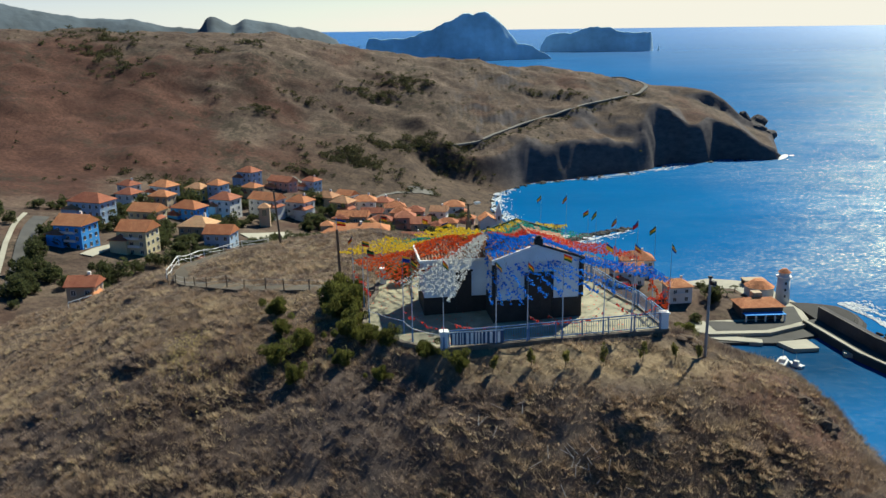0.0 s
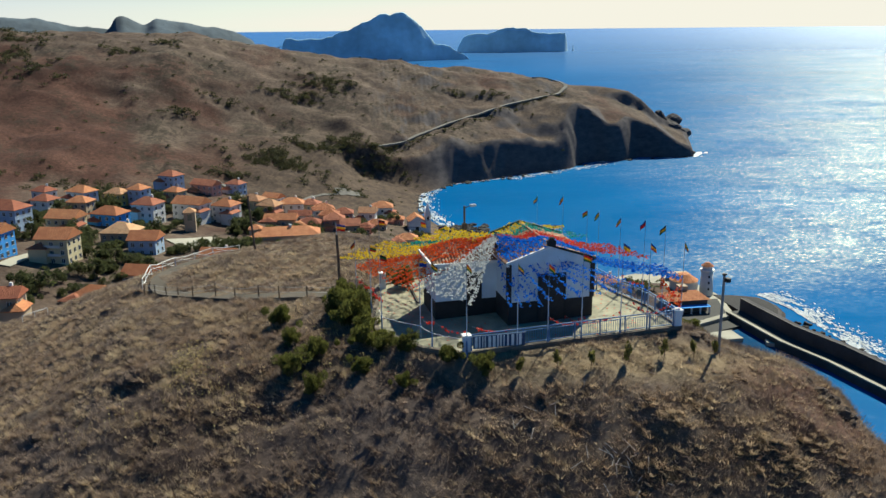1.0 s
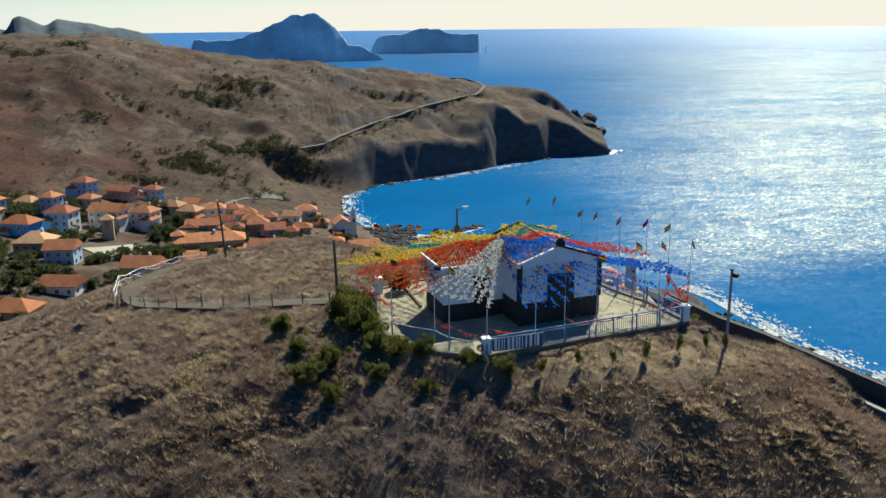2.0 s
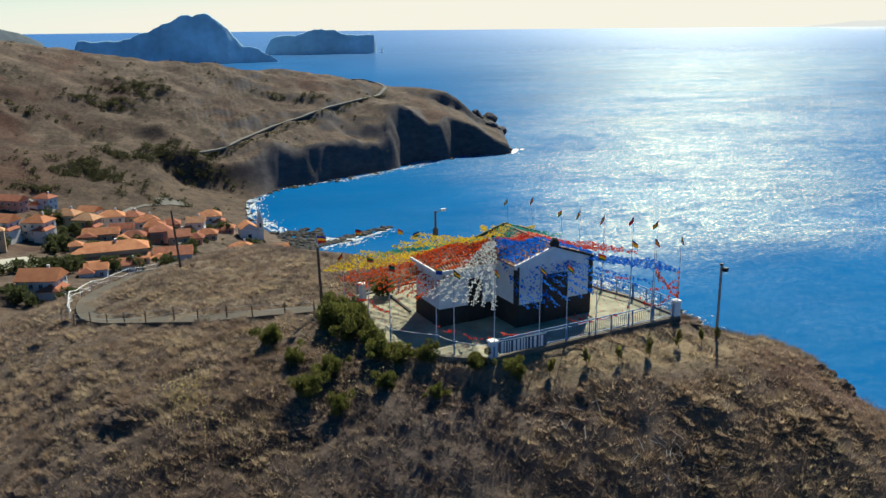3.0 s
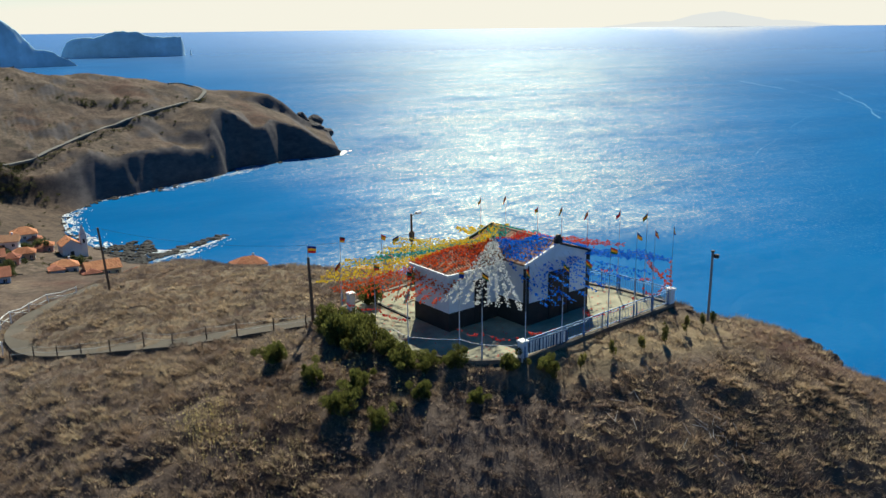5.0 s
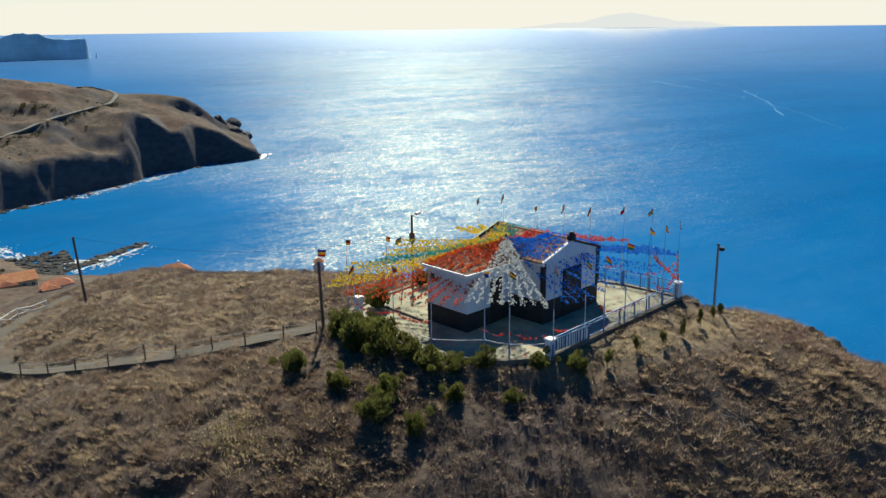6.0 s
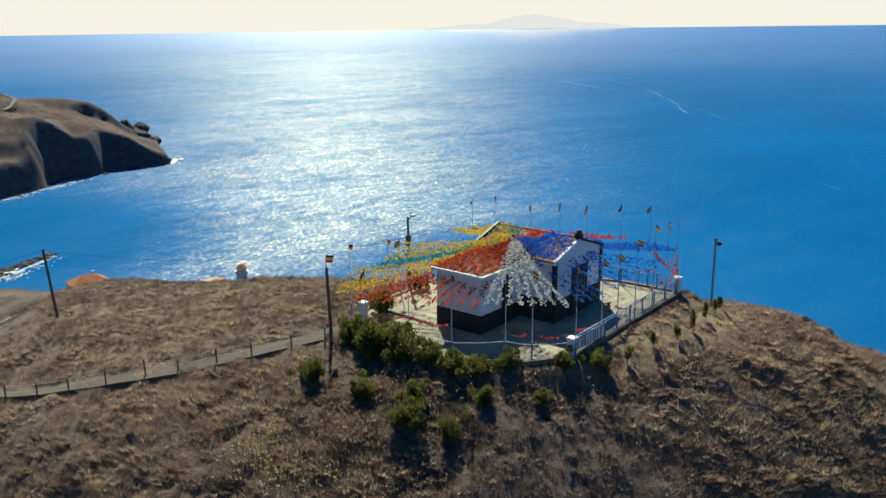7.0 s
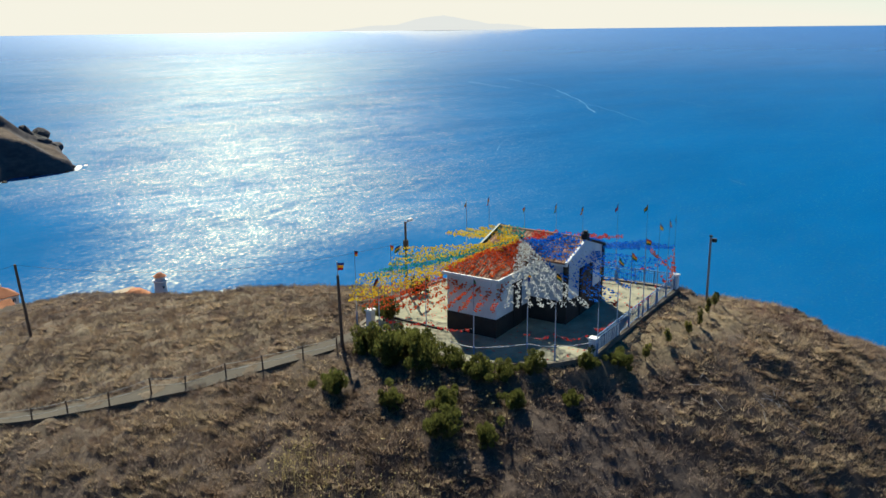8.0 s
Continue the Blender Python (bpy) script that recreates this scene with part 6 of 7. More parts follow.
def foam(name, line, width, density, seed, size=(0.8, 3.0), label="broken white surf along the rocks", material=None):
    rng = random.Random(seed)
    verts, faces = [], []
    for (ax, ay), (bx, by) in zip(line, line[1:]):
        long = math.hypot(bx - ax, by - ay)
        dx, dy = (bx - ax) / long, (by - ay) / long
        for _ in range(int(long * density)):
            k = rng.uniform(0, long)
            off = abs(rng.gauss(0, width))
            patch = math.sin(k * 0.21 + seed) + math.sin(off * 0.9 + k * 0.07)
            if patch < rng.uniform(-1.6, 0.9):
                continue
            cx, cy = ax + dx * k + dy * off, ay + dy * k - dx * off
            s, st = rng.uniform(*size), rng.uniform(1.2, 3.5)
            n, c = len(verts), 7
            for i in range(c):
                a = 2 * math.pi * i / c
                u, v = s * st * math.cos(a) * rng.uniform(0.6, 1.2), s * math.sin(a) * rng.uniform(0.6, 1.2)
                verts.append((cx + dx * u + dy * v, cy + dy * u - dx * v, SEA + 0.12 + 0.3 * rng.random()))
            faces.append(tuple(range(n, n + c)))
    me = bpy.data.meshes.new(name)
    me.from_pydata(verts, [], faces)
    me.materials.append(material or M_FOAM)
    return tagged(new(name, me), label, "surf", kind="stuff")


foam("surf", [(18, 538), (9, 570), (3, 597), (4, 649), (16, 674)], 5.0, 12.0, 1, (0.18, 0.6))
foam("surf", [(34, 694), (66, 712), (97, 728), (132, 755), (157, 769), (168, 788), (178, 798), (225, 813), (278, 822)], 1.8, 2.4, 2, (0.18, 0.5))
foam("surf", [(278, 822), (296, 850)], 3, 2.0, 5)
foam("surf", [(40, 494), (60, 505), (78, 520), (90, 530)], 4, 8, 3, (0.18, 0.55))
foam("surf", [(46, 520), (56, 512), (66, 516)], 6, 30, 8, (0.22, 0.75))
foam("surf", [(84, 716), (100, 727), (133, 753), (160, 768), (182, 796)], 5, 5.0, 9, (0.18, 0.6))
foam("surf", [(163, 384), (170, 362), (172, 335), (176, 300), (184, 268), (189, 250)][::-1], 6.0, 34.0, 4, (0.14, 0.45))


def wake(line, width, seed):
    """A thin uneven streak of pale water left by a boat."""
    rng = random.Random(seed)
    bm = bmesh.new()
    rows, w = [], width
    for (ax, ay), (bx, by) in zip(line, line[1:]):
        long = math.hypot(bx - ax, by - ay)
        dx, dy = (bx - ax) / long, (by - ay) / long
        for k in np.arange(0, long, 9.0):
            w = min(max(w + rng.uniform(-0.35, 0.35) * width, 0.15 * width), 1.2 * width)
            o = 1.5 * math.sin(k * 0.05 + seed)
            x, y = ax + dx * k + dy * o, ay + dy * k - dx * o
            rows.append([bm.verts.new((x + dy * w * h, y - dx * w * h, SEA + 0.15)) for h in (-0.5, 0.5)])
    for p, q in zip(rows, rows[1:]):
        bm.faces.new((p[0], p[1], q[1], q[0]))
    return tagged(link("boat_wake", bm, M_WAKE), "thin pale boat wake on the sea", "wake", kind="stuff")


WAKES = [([(1437, 1386), (1327, 1165), (1216, 958)], 4.0), ([(1569, 1377), (1400, 1118), (1164, 872), (1019, 746)], 3.0), ([(1193, 928), (1069, 752), (933, 596)], 1.4),
         ([(1141, 902), (930, 795), (738, 671), (627, 600)], 0.5), ([(1317, 821), (1177, 612)], 1.0), ([(629, 341), (612, 313)], 0.8)]
for i, (line, broad) in enumerate(WAKES):
    wake(line, broad, 20 + i)


def rocks(name, spots, seed, label, flat=0.6, material=None, fine=3):
    """Irregular dark boulders, one object of stuff."""
    rng = random.Random(seed)
    bm = bmesh.new()
    for x, y, z, s in spots:
        made = bmesh.ops.create_icosphere(bm, subdivisions=fine, radius=s)["verts"]
        ph = [rng.uniform(0, 6) for _ in range(6)]
        for v in made:
            k = 1 + 0.25 * math.sin(3 * v.co.x / s + ph[0]) * math.sin(2.6 * v.co.y / s + ph[1]) + 0.18 * math.sin(5 * v.co.z / s + ph[2] + 3 * v.co.x / s)
            k += 0.09 * math.sin(11 * v.co.x / s + ph[4]) * math.sin(9 * v.co.y / s + 13 * v.co.z / s + ph[5])
            v.co = Vector((x + v.co.x * k * (0.9 + 0.5 * (ph[3] / 6)), y + v.co.y * k, z + v.co.z * k * flat))
    return tagged(link(name, bm, material or M_BOULDER), label, "rocks", kind="stuff")


M_CLIFF = plain("dark_cliff_rock", (0.06, 0.053, 0.056), 0.95, 0.4, 0.12, 0.8, rel=0.8, relief=0.8)
M_OUTCROP = plain("brown_weathered_rock", (0.085, 0.054, 0.037), 0.95, 0.45, 1.4, 8, rel=0.8, relief=0.12)
M_BOULDER = plain("dark_volcanic_boulder", (0.065, 0.052, 0.044), 0.95, 0.4, 1.2, 7, rel=0.7, relief=0.1)
rng = random.Random(8)
rocks("reef_rocks", [(36 + 50 * k + rng.uniform(-6, 6), 497 + 35 * k + rng.uniform(-4, 4), SEA, rng.uniform(0.8, 2.4)) for k in [rng.uniform(-0.3, 1) for _ in range(150)]] + [(rng.uniform(16, 46), rng.uniform(500, 544), SEA + 0.3, rng.uniform(0.7, 2.2)) for _ in range(190)], 4, "low dark reef rocks in the surf", 0.5, M_REEF, 2)
rocks("shore_rocks", [(x + rng.uniform(-5, 5), y + rng.uniform(-6, 6), SEA + 0.3, rng.uniform(0.6, 1.9)) for x, y in [(31, 690), (45, 700), (60, 708), (80, 718), (97, 728), (120, 745), (140, 762), (160, 782), (180, 797), (210, 808), (240, 815), (270, 820), (12, 660), (20, 675), (5, 640), (2, 622), (1, 604), (4, 586), (9, 566)] for _ in range(6)],
      5, "dark fallen rocks below the cliffs", 0.45, M_REEF)
rocks("sea_stack", [(267, 905, -87, 10), (279, 910, -90, 10), (273, 900, -94, 11), (288, 903, -98, 9), (276, 828, -108, 5)], 6, "dark rocky knob at the headland's end", 1.0, M_CLIFF)
SHORE = [(166, 345), (170, 318), (179, 296), (184, 272), (189, 246)]
spots = []
for (ax, ay), (bx, by) in zip(SHORE, SHORE[1:]):
    for _ in range(16):
        k = rng.random()
        spots.append((ax + (bx - ax) * k + rng.uniform(-2, 2), ay + (by - ay) * k, SEA + rng.uniform(-0.3, 0.9), rng.uniform(0.5, 1.3)))
rocks("breakwater_rocks", spots, 7, "dark armour rocks along the breakwater", 0.6, M_REEF)
rocks("hill_outcrop", [(x, y, gz(x, y) + dz, s) for x, y, dz, s in [(-24.4, 49.7, -0.3, 0.5), (-21.0, 49.7, -0.3, 0.45), (-22.9, 50.0, -0.42, 0.8),
      (11.3, 47.0, -0.15, 0.45), (11.0, 46.5, -0.15, 0.4), (11.7, 46.6, -0.2, 0.4),
      (-12.8, 44.8, -0.3, 0.6), (-12.0, 45.2, -0.25, 0.4), (-27.5, 47.6, -0.3, 0.8), (5.0, 38.5, -0.3, 0.5), (-18.3, 57.3, -0.2, 0.4)]], 9, "weathered dark rock outcrops in the dry grass", 0.42, M_OUTCROP)


rng = random.Random(31)
spots = []
for _ in range(44):
    k = rng.random()
    x, y = 16.2 + 1.0 * k + rng.gauss(0, 0.3), 43.2 - 3.4 * k + rng.gauss(0, 0.3)
    spots.append((x, y, gz(x, y) - 0.14, rng.uniform(0.16, 0.30) * (0.7 + 0.8 * k)))
rocks("brow_outcrop", spots, 14, "crumbling dark earth and rock on the hill's brow", 0.95, M_OUTCROP, 2)


# ---- plants ----
def leaf_cloud(rng, centre, radii, count, size, lift=0.35, many=7):
    """Small folded leaves filling a ragged ellipsoid; returns vertices and faces."""
    verts, faces = [], []
    lobes = [(Vector((rng.gauss(0, 0.45), rng.gauss(0, 0.45), rng.gauss(0, 0.3))), rng.uniform(0.35, 0.7) * (7 / many) ** 0.33) for _ in range(many)]
    for _ in range(count):
        c, r = lobes[rng.randrange(many)]
        d = Vector((rng.gauss(0, 1), rng.gauss(0, 1), rng.gauss(0, 1))).normalized() * r * rng.uniform(0.55, 1.0)
        p = c + d
        p = Vector((centre[0] + p.x * radii[0], centre[1] + p.y * radii[1], centre[2] + p.z * radii[2]))
        u = (d + Vector((rng.gauss(0, 0.5), rng.gauss(0, 0.5), lift + rng.gauss(0, 0.4)))).normalized()
        v = u.orthogonal().normalized()
        v.rotate(Matrix.Rotation(rng.uniform(0, 6.28), 3, u))
        s = size * rng.uniform(0.6, 1.3)
        n = len(verts)
        verts += [p - v * s * 0.32, p + u * s, p + v * s * 0.32, p - u * s * 0.3]
        faces.append((n, n + 3, n + 2, n + 1))
    return verts, faces


def shrub_kind(seed, w, h, count=5200):
    rng = random.Random(seed)
    top = empty("shrub", pose(0, 0, -900), "dense dark green shrub on the dry slope", "shrub", "hillside shrubs")
    bm = bmesh.new()
    for _ in range(7):
        add_tube(bm, (rng.gauss(0, 0.06), rng.gauss(0, 0.06), -0.2), (rng.gauss(0, w * 0.3), rng.gauss(0, w * 0.3), h * rng.uniform(0.4, 0.75)), 0.03, 0.012, 5)
    part("stems", bm, M_BARK, top)
    ob = new("foliage", cloud_mesh("foliage", leaf_cloud(rng, (0, 0, h * 0.48), (w * 0.66, w * 0.66, h * 0.60), count, 0.105, 1.9, 24), M_SHRUB))
    ob.parent = top
    return top


SHRUBS = [(-14.3, 53.4, 1.5, 1.25), (-13.0, 50.2, 1.25, 1.1), (-11.1, 48.0, 1.4, 1.3), (-12.8, 47.0, 1.6, 1.3), (-8.5, 45.7, 1.15, 1.05), (-11.2, 45.1, 1.15, 1.3), (-8.5, 48.2, 1.7, 1.5), (-9.5, 51.4, 2.0, 1.9),
          (-10.2, 53.6, 2.2, 2.0), (-10.0, 55.6, 1.9, 1.7), (-6.1, 43.9, 1.0, 0.9), (-6.0, 46.6, 1.2, 1.1), (-3.4, 44.6, 1.2, 1.0), (-1.6, 43.8, 1.3, 1.1), (-8.6, 50.0, 1.5, 1.4), (-9.2, 54.6, 1.6, 1.6),
          (-6.2, 58.2, 1.7, 1.5), (-1.4, 60.2, 1.2, 1.3), (12.3, 51.0, 1.6, 1.0), (-7.3, 47.4, 1.2, 1.0), (-8.9, 52.9, 1.6, 1.6)]
kinds = [shrub_kind(40 + i, 1.5, 1.4) for i in range(4)]
rng = random.Random(2)
for i, (x, y, w, h) in enumerate(SHRUBS):
    base = kinds[i % 4]
    base.scale = (w / 1.85, w / 1.85, h / 1.4)
    inner = inside_by(TERRACE, np.array([x]), np.array([y]))[0] > 0
    copy_thing(base, pose(x, y, floor_z(x) if inner else gz(x, y) - 0.05, 0, 0, rng.uniform(0, 360)))
for k in kinds:
    for o in (*k.children_recursive, k):
        bpy.data.objects.remove(o)


M_SAPLING = leaf_material("sapling_leaves", (0.10, 0.10, 0.03), (0.28, 0.25, 0.08))


def sapling(x, y, h, seed):
    rng = random.Random(seed)
    top = empty("sapling", pose(x, y, gz(x, y)), "thin young green sapling planted on the slope", "sapling", "row of saplings")
    part("stem", tube((0, 0, -0.2), (0.05, 0, h * 0.8), 0.025, 0.012, 6), M_BARK, top)
    ob = new("foliage", cloud_mesh("foliage", leaf_cloud(rng, (0.02, 0, h * 0.6), (0.2, 0.2, h * 0.48), 150, 0.16, 1.6), M_SAPLING))
    ob.parent = top


for i, (x, y, h) in enumerate([(0.3, 43.3, 0.9), (2.4, 43.1, 1.0), (4.2, 42.8, 1.0), (6.3, 43.1, 1.15), (8.5, 43.7, 1.3), (10.4, 44.3, 1.1), (11.8, 44.9, 0.9)]):
    sapling(x, y, h, 60 + i)


def tree_kind(seed, w, h):
    rng = random.Random(seed)
    top = empty("tree", pose(0, 0, -900), "dark green leafy tree among the village houses", "tree", "village trees")
    bm = bmesh.new()
    add_tube(bm, (0, 0, -0.5), (0.1, 0, h * 0.5), 0.22, 0.14, 7)
    for k in range(5):
        a = k * 1.26
        add_tube(bm, (0.1, 0, h * 0.35), (math.cos(a) * w * 0.3, math.sin(a) * w * 0.3, h * 0.7), 0.1, 0.04, 5)
    part("trunk", bm, M_BARK, top)
    ob = new("crown", cloud_mesh("crown", leaf_cloud(rng, (0, 0, h * 0.55), (w * 0.62, w * 0.62, h * 0.6), 900, 0.8, 0.5), M_TREE))
    ob.parent = top
    return top


tkinds = [tree_kind(80 + i, 6.0, 6.0) for i in range(4)]
rng = random.Random(12)


def grove(cx, cy, r, n):
    for _ in range(int(n * 1.35)):
        x, y = cx + rng.gauss(0, r * 0.5), cy + rng.gauss(0, r * 0.5)
        base = tkinds[rng.randrange(4)]
        s = rng.uniform(0.45, 1.1)
        base.scale = (s, s, s * rng.uniform(0.8, 1.15))
        copy_thing(base, pose(x, y, gz(x, y) - 0.2, 0, 0, rng.uniform(0, 360)))


grove(-169, 294, 12, 9)
grove(-165, 281, 6, 5)
grove(-147, 358, 7, 4)
grove(-128, 330, 10, 5)
grove(-140, 374, 8, 5)
grove(-184, 336, 8, 5)
grove(-95, 454, 8, 5)
grove(-96, 440, 6, 4)
grove(-224, 372, 5, 2)
grove(-238, 388, 8, 4)
grove(-218, 416, 12, 7)
grove(-182, 496, 14, 6)
grove(-150, 300, 14, 5)
grove(-76, 342, 4, 3)
grove(-40, 414, 8, 4)
grove(-60, 404, 10, 4)
grove(-85, 400, 14, 9)
grove(-76, 440, 8, 4)
grove(-20, 530, 8, 4)
grove(-190, 420, 10, 4)
grove(-150, 500, 16, 5)
grove(-100, 340, 14, 6)
grove(-130, 300, 18, 6)
grove(102, 370, 3, 4)
grove(102, 391, 2, 2)
grove(88, 352, 6, 2)
grove(-36, 492, 8, 3)
grove(-110, 492, 12, 5)
grove(-166, 262, 10, 4)
grove(-180, 360, 8, 4)
grove(-160, 395, 10, 6)
grove(-135, 420, 10, 7)
grove(-128, 350, 10, 7)
grove(-112, 380, 9, 6)
grove(-190, 370, 8, 5)
grove(-196, 356, 4, 2)
grove(-120, 445, 8, 4)
grove(-165, 460, 12, 6)
grove(-140, 480, 12, 5)
grove(-90, 480, 10, 4)
grove(-180, 318, 4, 3)
grove(-176, 300, 4, 3)
grove(-152, 374, 6, 4)
grove(-132, 404, 6, 4)
grove(-162, 442, 8, 5)
grove(-178, 384, 7, 4)
grove(-120, 478, 8, 5)
grove(-95, 490, 6, 3)
grove(-60, 462, 8, 4)
grove(-34, 456, 6, 3)
grove(-150, 462, 6, 3)
grove(-112, 512, 8, 4)
grove(-184, 430, 6, 4)
grove(2, 480, 6, 3)
for k in tkinds:
    for o in (*k.children_recursive, k):
        bpy.data.objects.remove(o)


def far_scrub():
    """Dark bushes scattered over the far slopes."""
    rng = random.Random(17)
    verts, faces = [], []
    spots = []
    for cx, cy, rx, ry, n in [(-80, 776, 22, 12, 40), (-112, 752, 16, 7, 22), (-88, 757, 10, 8, 16), (-213, 782, 14, 5, 14), (-110, 626, 26, 9, 40), (-92, 622, 18, 8, 30), (-56, 682, 20, 12, 24), (-46, 676, 14, 10, 10),
                              (-30, 684, 16, 8, 8), (-130, 592, 16, 6, 20), (-338, 733, 34, 12, 40), (-184, 680, 20, 6, 14), (80, 824, 12, 5, 10), (36, 824, 14, 6, 10), (-200, 520, 40, 14, 26), (-60, 600, 30, 12, 20), (-300, 700, 26, 14, 26),
                              (-52, 694, 28, 11, 22), (-36, 678, 22, 8, 12), (-20, 674, 14, 5, 14), (-78, 668, 22, 7, 40), (-100, 640, 24, 8, 30)]:
        spots += [(rng.gauss(cx, rx * 0.6), rng.gauss(cy, ry * 0.6), rng.uniform(1.5, 3.6)) for _ in range(n)]
    for cx, cy, rx, ry, n in [(-340, 770, 40, 20, 60), (-250, 760, 22, 8, 20), (-150, 720, 20, 6, 16), (-70, 790, 18, 8, 30)]:
        spots += [(rng.gauss(cx, rx * 0.6), rng.gauss(cy, ry * 0.6), rng.uniform(1.5, 3.2)) for _ in range(n)]
    spots += [(rng.uniform(-480, 170), rng.uniform(480, 900), rng.uniform(0.6, 1.9)) for _ in range(520)]
    # bushes along the road
    for k in range(120):
        t = k / 119
        spots.append((-33 + 192 * t + rng.uniform(-3, 3), 683 + 195 * t + rng.uniform(-4, 0) - 6, rng.uniform(0.8, 1.9)))
    zs = ground_z(np.array([s[0] for s in spots]), np.array([s[1] for s in spots]))
    for (x, y, s), z in zip(spots, zs):
        if z < SEA + 3:
            continue
        v, f = leaf_cloud(rng, (x, y, float(z) + s * 0.4), (s * 1.3, s * 1.3, s * 0.8), 80, s * 0.36, 0.4)
        n = len(verts)
        verts += v
        faces += [tuple(i + n for i in q) for q in f]
    tagged(new("far_scrub", cloud_mesh("far_scrub", (verts, faces), M_SCRUB)), "dark scattered scrub on the far slopes", "scrub", kind="stuff")


far_scrub()
M_DEAD = leaf_material("dead_scrub_twigs", (0.27, 0.205, 0.182), (0.48, 0.37, 0.322), 0.4, 0.6)


M_SEED = leaf_material("dry_seed_heads", (0.42, 0.31, 0.10), (0.72, 0.60, 0.30), 0.9, 0.4)


def seed_heads():
    """Dry stalks with flat pale heads, one object of stuff."""
    rng = random.Random(21)
    verts, faces = [], []
    for cx, cy, rx, ry, n in ((-19.3, 49.9, 1.2, 1.4, 170), (-18.2, 47.6, 1.6, 1.4, 90), (-9.0, 46.4, 2.2, 1.6, 60), (-16.5, 45.5, 3, 2, 50), (-22.5, 46.0, 3, 2, 30), (-10.5, 49.6, 1.5, 1.5, 40)):
        for _ in range(n):
            x, y = rng.gauss(cx, rx * 0.6), rng.gauss(cy, ry * 0.6)
            z, h = gz(x, y), rng.uniform(0.35, 0.75)
            p = Vector((x + rng.gauss(0, 0.08), y + rng.gauss(0, 0.08), z + h))
            k = len(verts)
            verts += [(x - 0.006, y, z - 0.03), (x + 0.006, y, z - 0.03), tuple(p)]
            faces.append((k, k + 1, k + 2))
            s, tilt = rng.uniform(0.025, 0.055), Vector((rng.gauss(0, 0.4), rng.gauss(-0.3, 0.4), 1)).normalized()
            u = tilt.orthogonal().normalized()
            v = tilt.cross(u)
            k = len(verts)
            verts += [tuple(p + (u * math.cos(a * 1.0472) + v * math.sin(a * 1.0472)) * s * rng.uniform(0.7, 1.2)) for a in range(6)]
            faces.append(tuple(range(k, k + 6)))
    tagged(new("seed_heads", cloud_mesh("seed_heads", (verts, faces), M_SEED)), "dry yellow seed heads on thin stalks in the grass", "dry plants", kind="stuff")


seed_heads()
M_STICK = plain("bleached_twigs", (0.42, 0.39, 0.36), 0.9, 0.2, 4, 40)


def dead_sticks():
    """Bleached fallen twigs lying in the grass."""
    rng = random.Random(23)
    bm = bmesh.new()
    for cx, cy, n in ((5.0, 36.6, 12), (4.2, 37.6, 8), (0.8, 39.6, 4), (2.6, 40.2, 3)):
        for _ in range(n):
            x, y = rng.gauss(cx, 0.7), rng.gauss(cy, 0.6)
            z, a, long = gz(x, y) + 0.2, rng.uniform(0, 6.28), rng.uniform(0.3, 0.9)
            q = (x + math.cos(a) * long, y + math.sin(a) * long)
            add_tube(bm, (x, y, z), (q[0], q[1], gz(*q) + rng.uniform(0.15, 0.4)), 0.018, 0.008, 5)
    tagged(link("fallen_twigs", bm, M_STICK), "bleached fallen twigs in the dry grass", "twigs", kind="stuff")


dead_sticks()


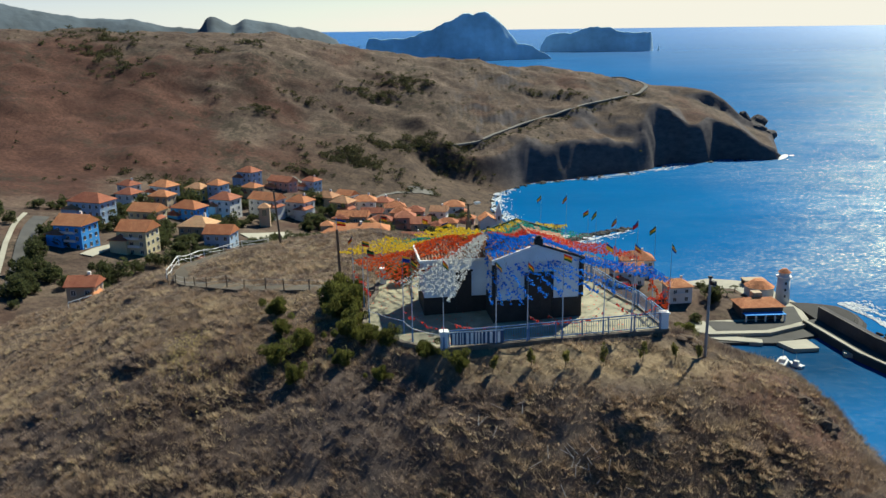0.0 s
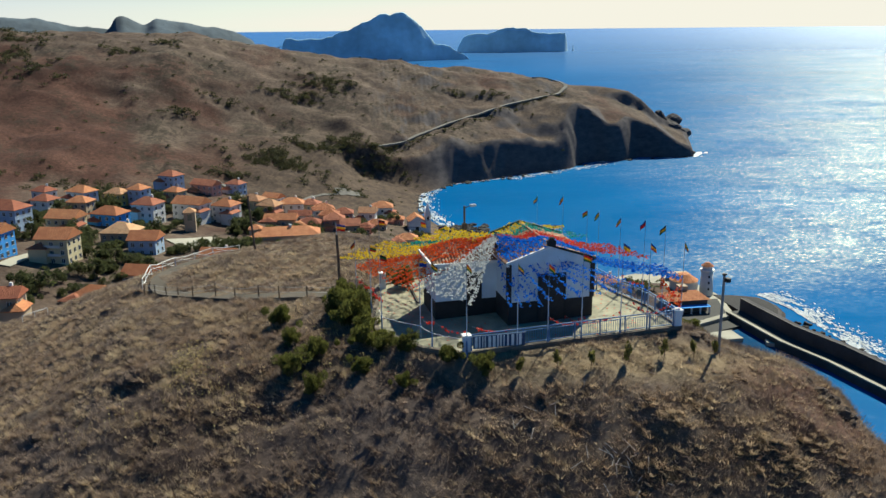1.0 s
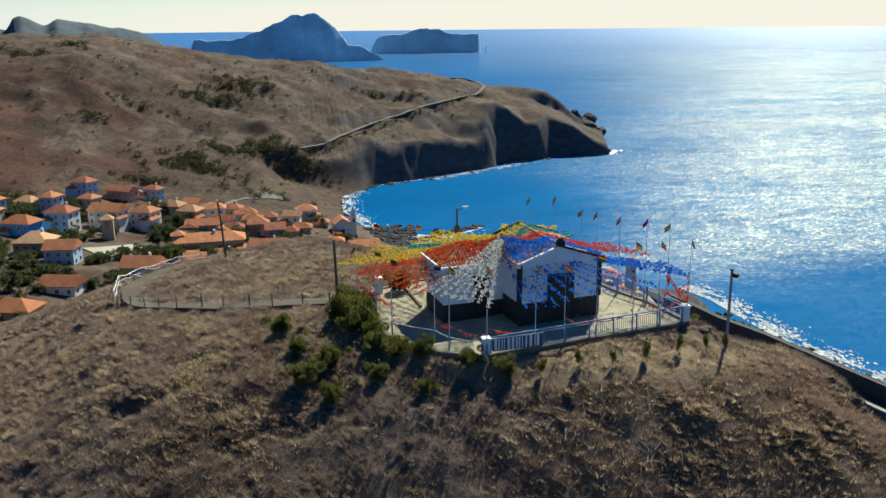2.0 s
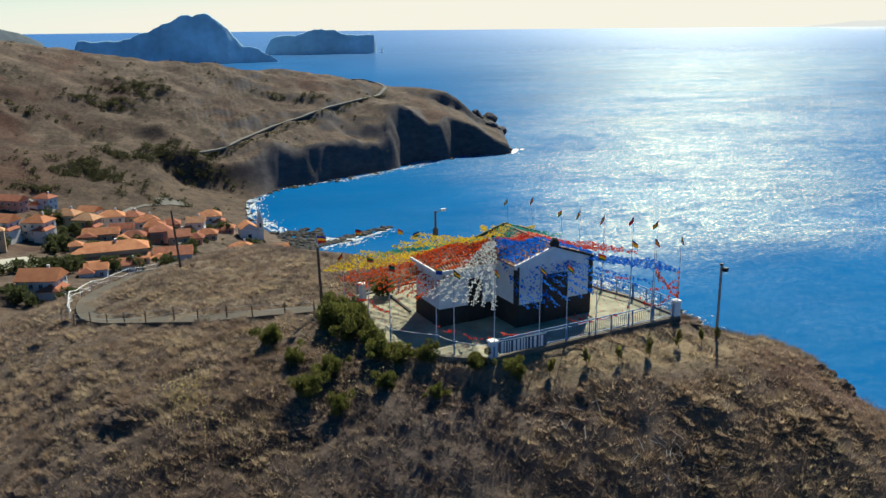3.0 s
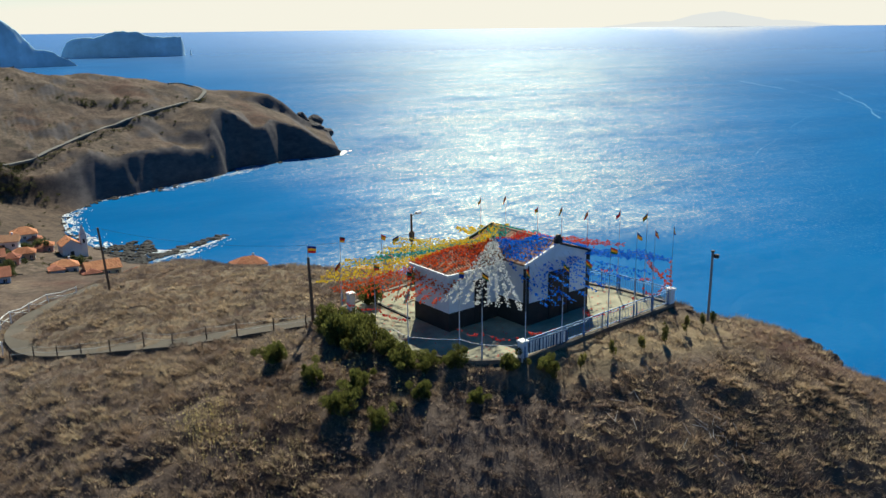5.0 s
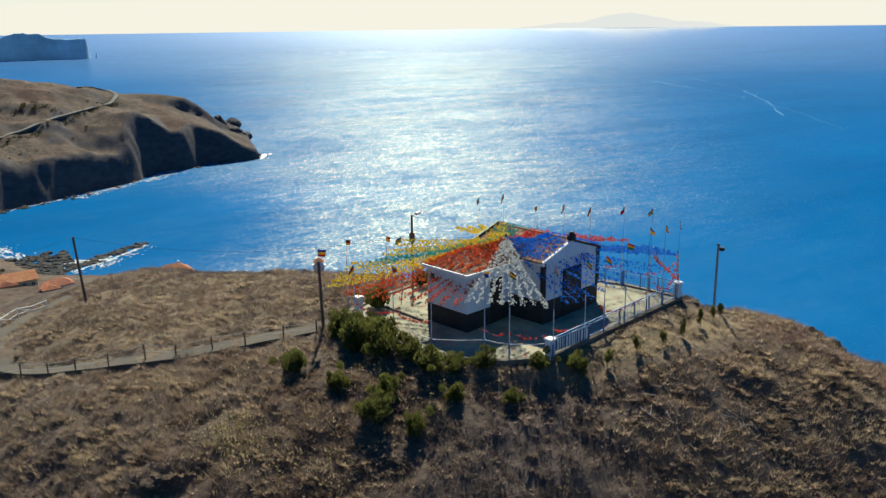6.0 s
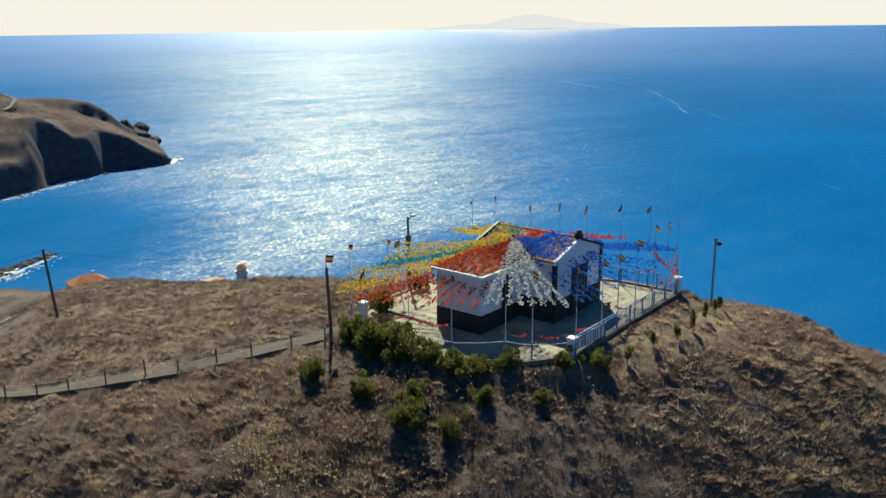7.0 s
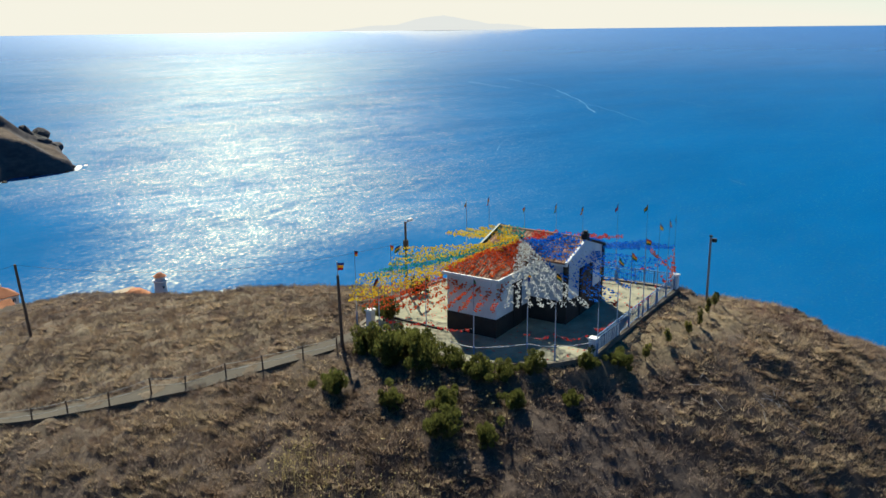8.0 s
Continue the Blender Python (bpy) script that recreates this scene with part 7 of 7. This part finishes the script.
def grass(name, count, seed, blades, height, width, material, label, patch, lo, hi, spread, clump=0.05, side=0.0):
    """Tufts of dry blades over the near hill, thick in patches."""
    r = np.random.default_rng(seed)
    x, y = r.uniform(-68, 25, count * 3), r.uniform(28, 104, count * 3)
    keep = inside_by(TERRACE, x, y) < -0.25
    for (ax, ay), (bx, by) in zip(PATH_LINE, PATH_LINE[1:]):
        dx, dy = bx - ax, by - ay
        k = np.clip(((x - ax) * dx + (y - ay) * dy) / (dx * dx + dy * dy), 0, 1)
        keep &= np.hypot(x - ax - k * dx, y - ay - k * dy) > 0.72
    keep &= (np.hypot((x - 6) * 0.105, (y - 44) * 0.48) > 1.15) | (r.uniform(0, 1, len(x)) < 0.4)
    keep &= (np.hypot(x - 16.5, y - 41) > 3.0) | (r.uniform(0, 1, len(x)) < 0.5)
    rim = np.minimum(np.minimum(x + 68, 25 - x) / 6, np.minimum(y - 28, 104 - y) / 6) + 0.4 * rough_noise(x, y, 9, 2, 3.0)
    keep &= r.uniform(0, 1, len(x)) < rim
    far = np.hypot(x + 16, y - 12)
    thick = 0.5 + 0.5 * rough_noise(x, y, patch, 3, seed) + 0.4 * rough_noise(x, y, patch * 4, 3, seed + 2.0)
    thick = thick + side * (np.exp(-((x + 6.5) / 7) ** 2 - ((y - 41) / 4) ** 2) + 0.7 * np.exp(-((x + 27.5) / 5) ** 2 - ((y - 45) / 5) ** 2)
                            - 0.8 * np.exp(-((x - 9) / 10) ** 2 - ((y - 36) / 5) ** 2))
    keep &= (r.uniform(0, 1, len(x)) < np.clip(lo + (hi - lo) * thick, 0, 1)) & (r.uniform(0, 1, len(x)) < np.clip(45 / far, 0, 1))
    x, y = x[keep][:count], y[keep][:count]
    n = len(x)
    z = ground_z(x, y)
    size = r.uniform(0.55, 1.25, n)
    a = r.uniform(0, 2 * np.pi, (n, blades))
    lean = r.uniform(0.4, 1.0, (n, blades)) * spread
    # whole patches lie over to one side
    lay = 2.6 + 1.5 * rough_noise(x, y, 7.0, 2, 6.0)[:, None]
    a = np.where(r.uniform(0, 1, (n, blades)) < 0.45, lay + r.normal(0, 0.5, (n, blades)), a)
    h = height * size[:, None] * r.uniform(0.6, 1.2, (n, blades))
    off = clump * np.sqrt(r.uniform(0, 1, (n, blades)))
    bx, by = x[:, None] + off * np.cos(a), y[:, None] + off * np.sin(a)
    wx, wy = -np.sin(a) * width, np.cos(a) * width
    zz = np.broadcast_to(z[:, None] - 0.04, (n, blades))
    tip = np.stack([bx + np.cos(a) * lean * h, by + np.sin(a) * lean * h, zz + h * np.sqrt(np.clip(1 - 0.45 * lean ** 2, 0.1, 1))], -1)
    p0 = np.stack([bx + wx, by + wy, zz], -1)
    p1 = np.stack([bx - wx, by - wy, zz], -1)
    verts = np.stack([p0, p1, tip], 2).reshape(-1, 3)
    i = 3 * np.arange(n * blades)
    faces = np.stack([i, i + 1, i + 2], -1)
    me = bpy.data.meshes.new(name)
    me.from_pydata(verts.tolist(), [], faces.tolist())
    me.materials.append(material)
    return tagged(new(name, me), label, "grass" if "grass" in name else "scrub", kind="stuff")


grass("dry_grass", 50000, 1, 16, 0.22, 0.013, M_GRASS, "dry straw-coloured grass tufts on the hill", 2.6, 0.12, 0.8, 1.25, 0.17, -0.8)
grass("dead_scrub", 25000, 5, 22, 0.25, 0.012, M_DEAD, "dead grey-brown scrub tufts on the hill", 3.4, 0.15, 0.75, 1.25, 0.22, -0.35)
grass("tussock_grass", 12500, 7, 44, 0.36, 0.018, M_GRASS, "soft pale tussocks of dry grass on the slope", 5.0, 0.1, 0.95, 1.15, 0.30, -0.9)
M_DIM = leaf_material("dim_scrub_twigs", (0.13, 0.097, 0.088), (0.27, 0.20, 0.176), 0.4, 0.5)
grass("low_scrub", 8000, 9, 42, 0.34, 0.018, M_DIM, "low dark purplish scrub mounds among the grass", 4.2, -0.15, 0.85, 1.1, 0.38, 0.8)
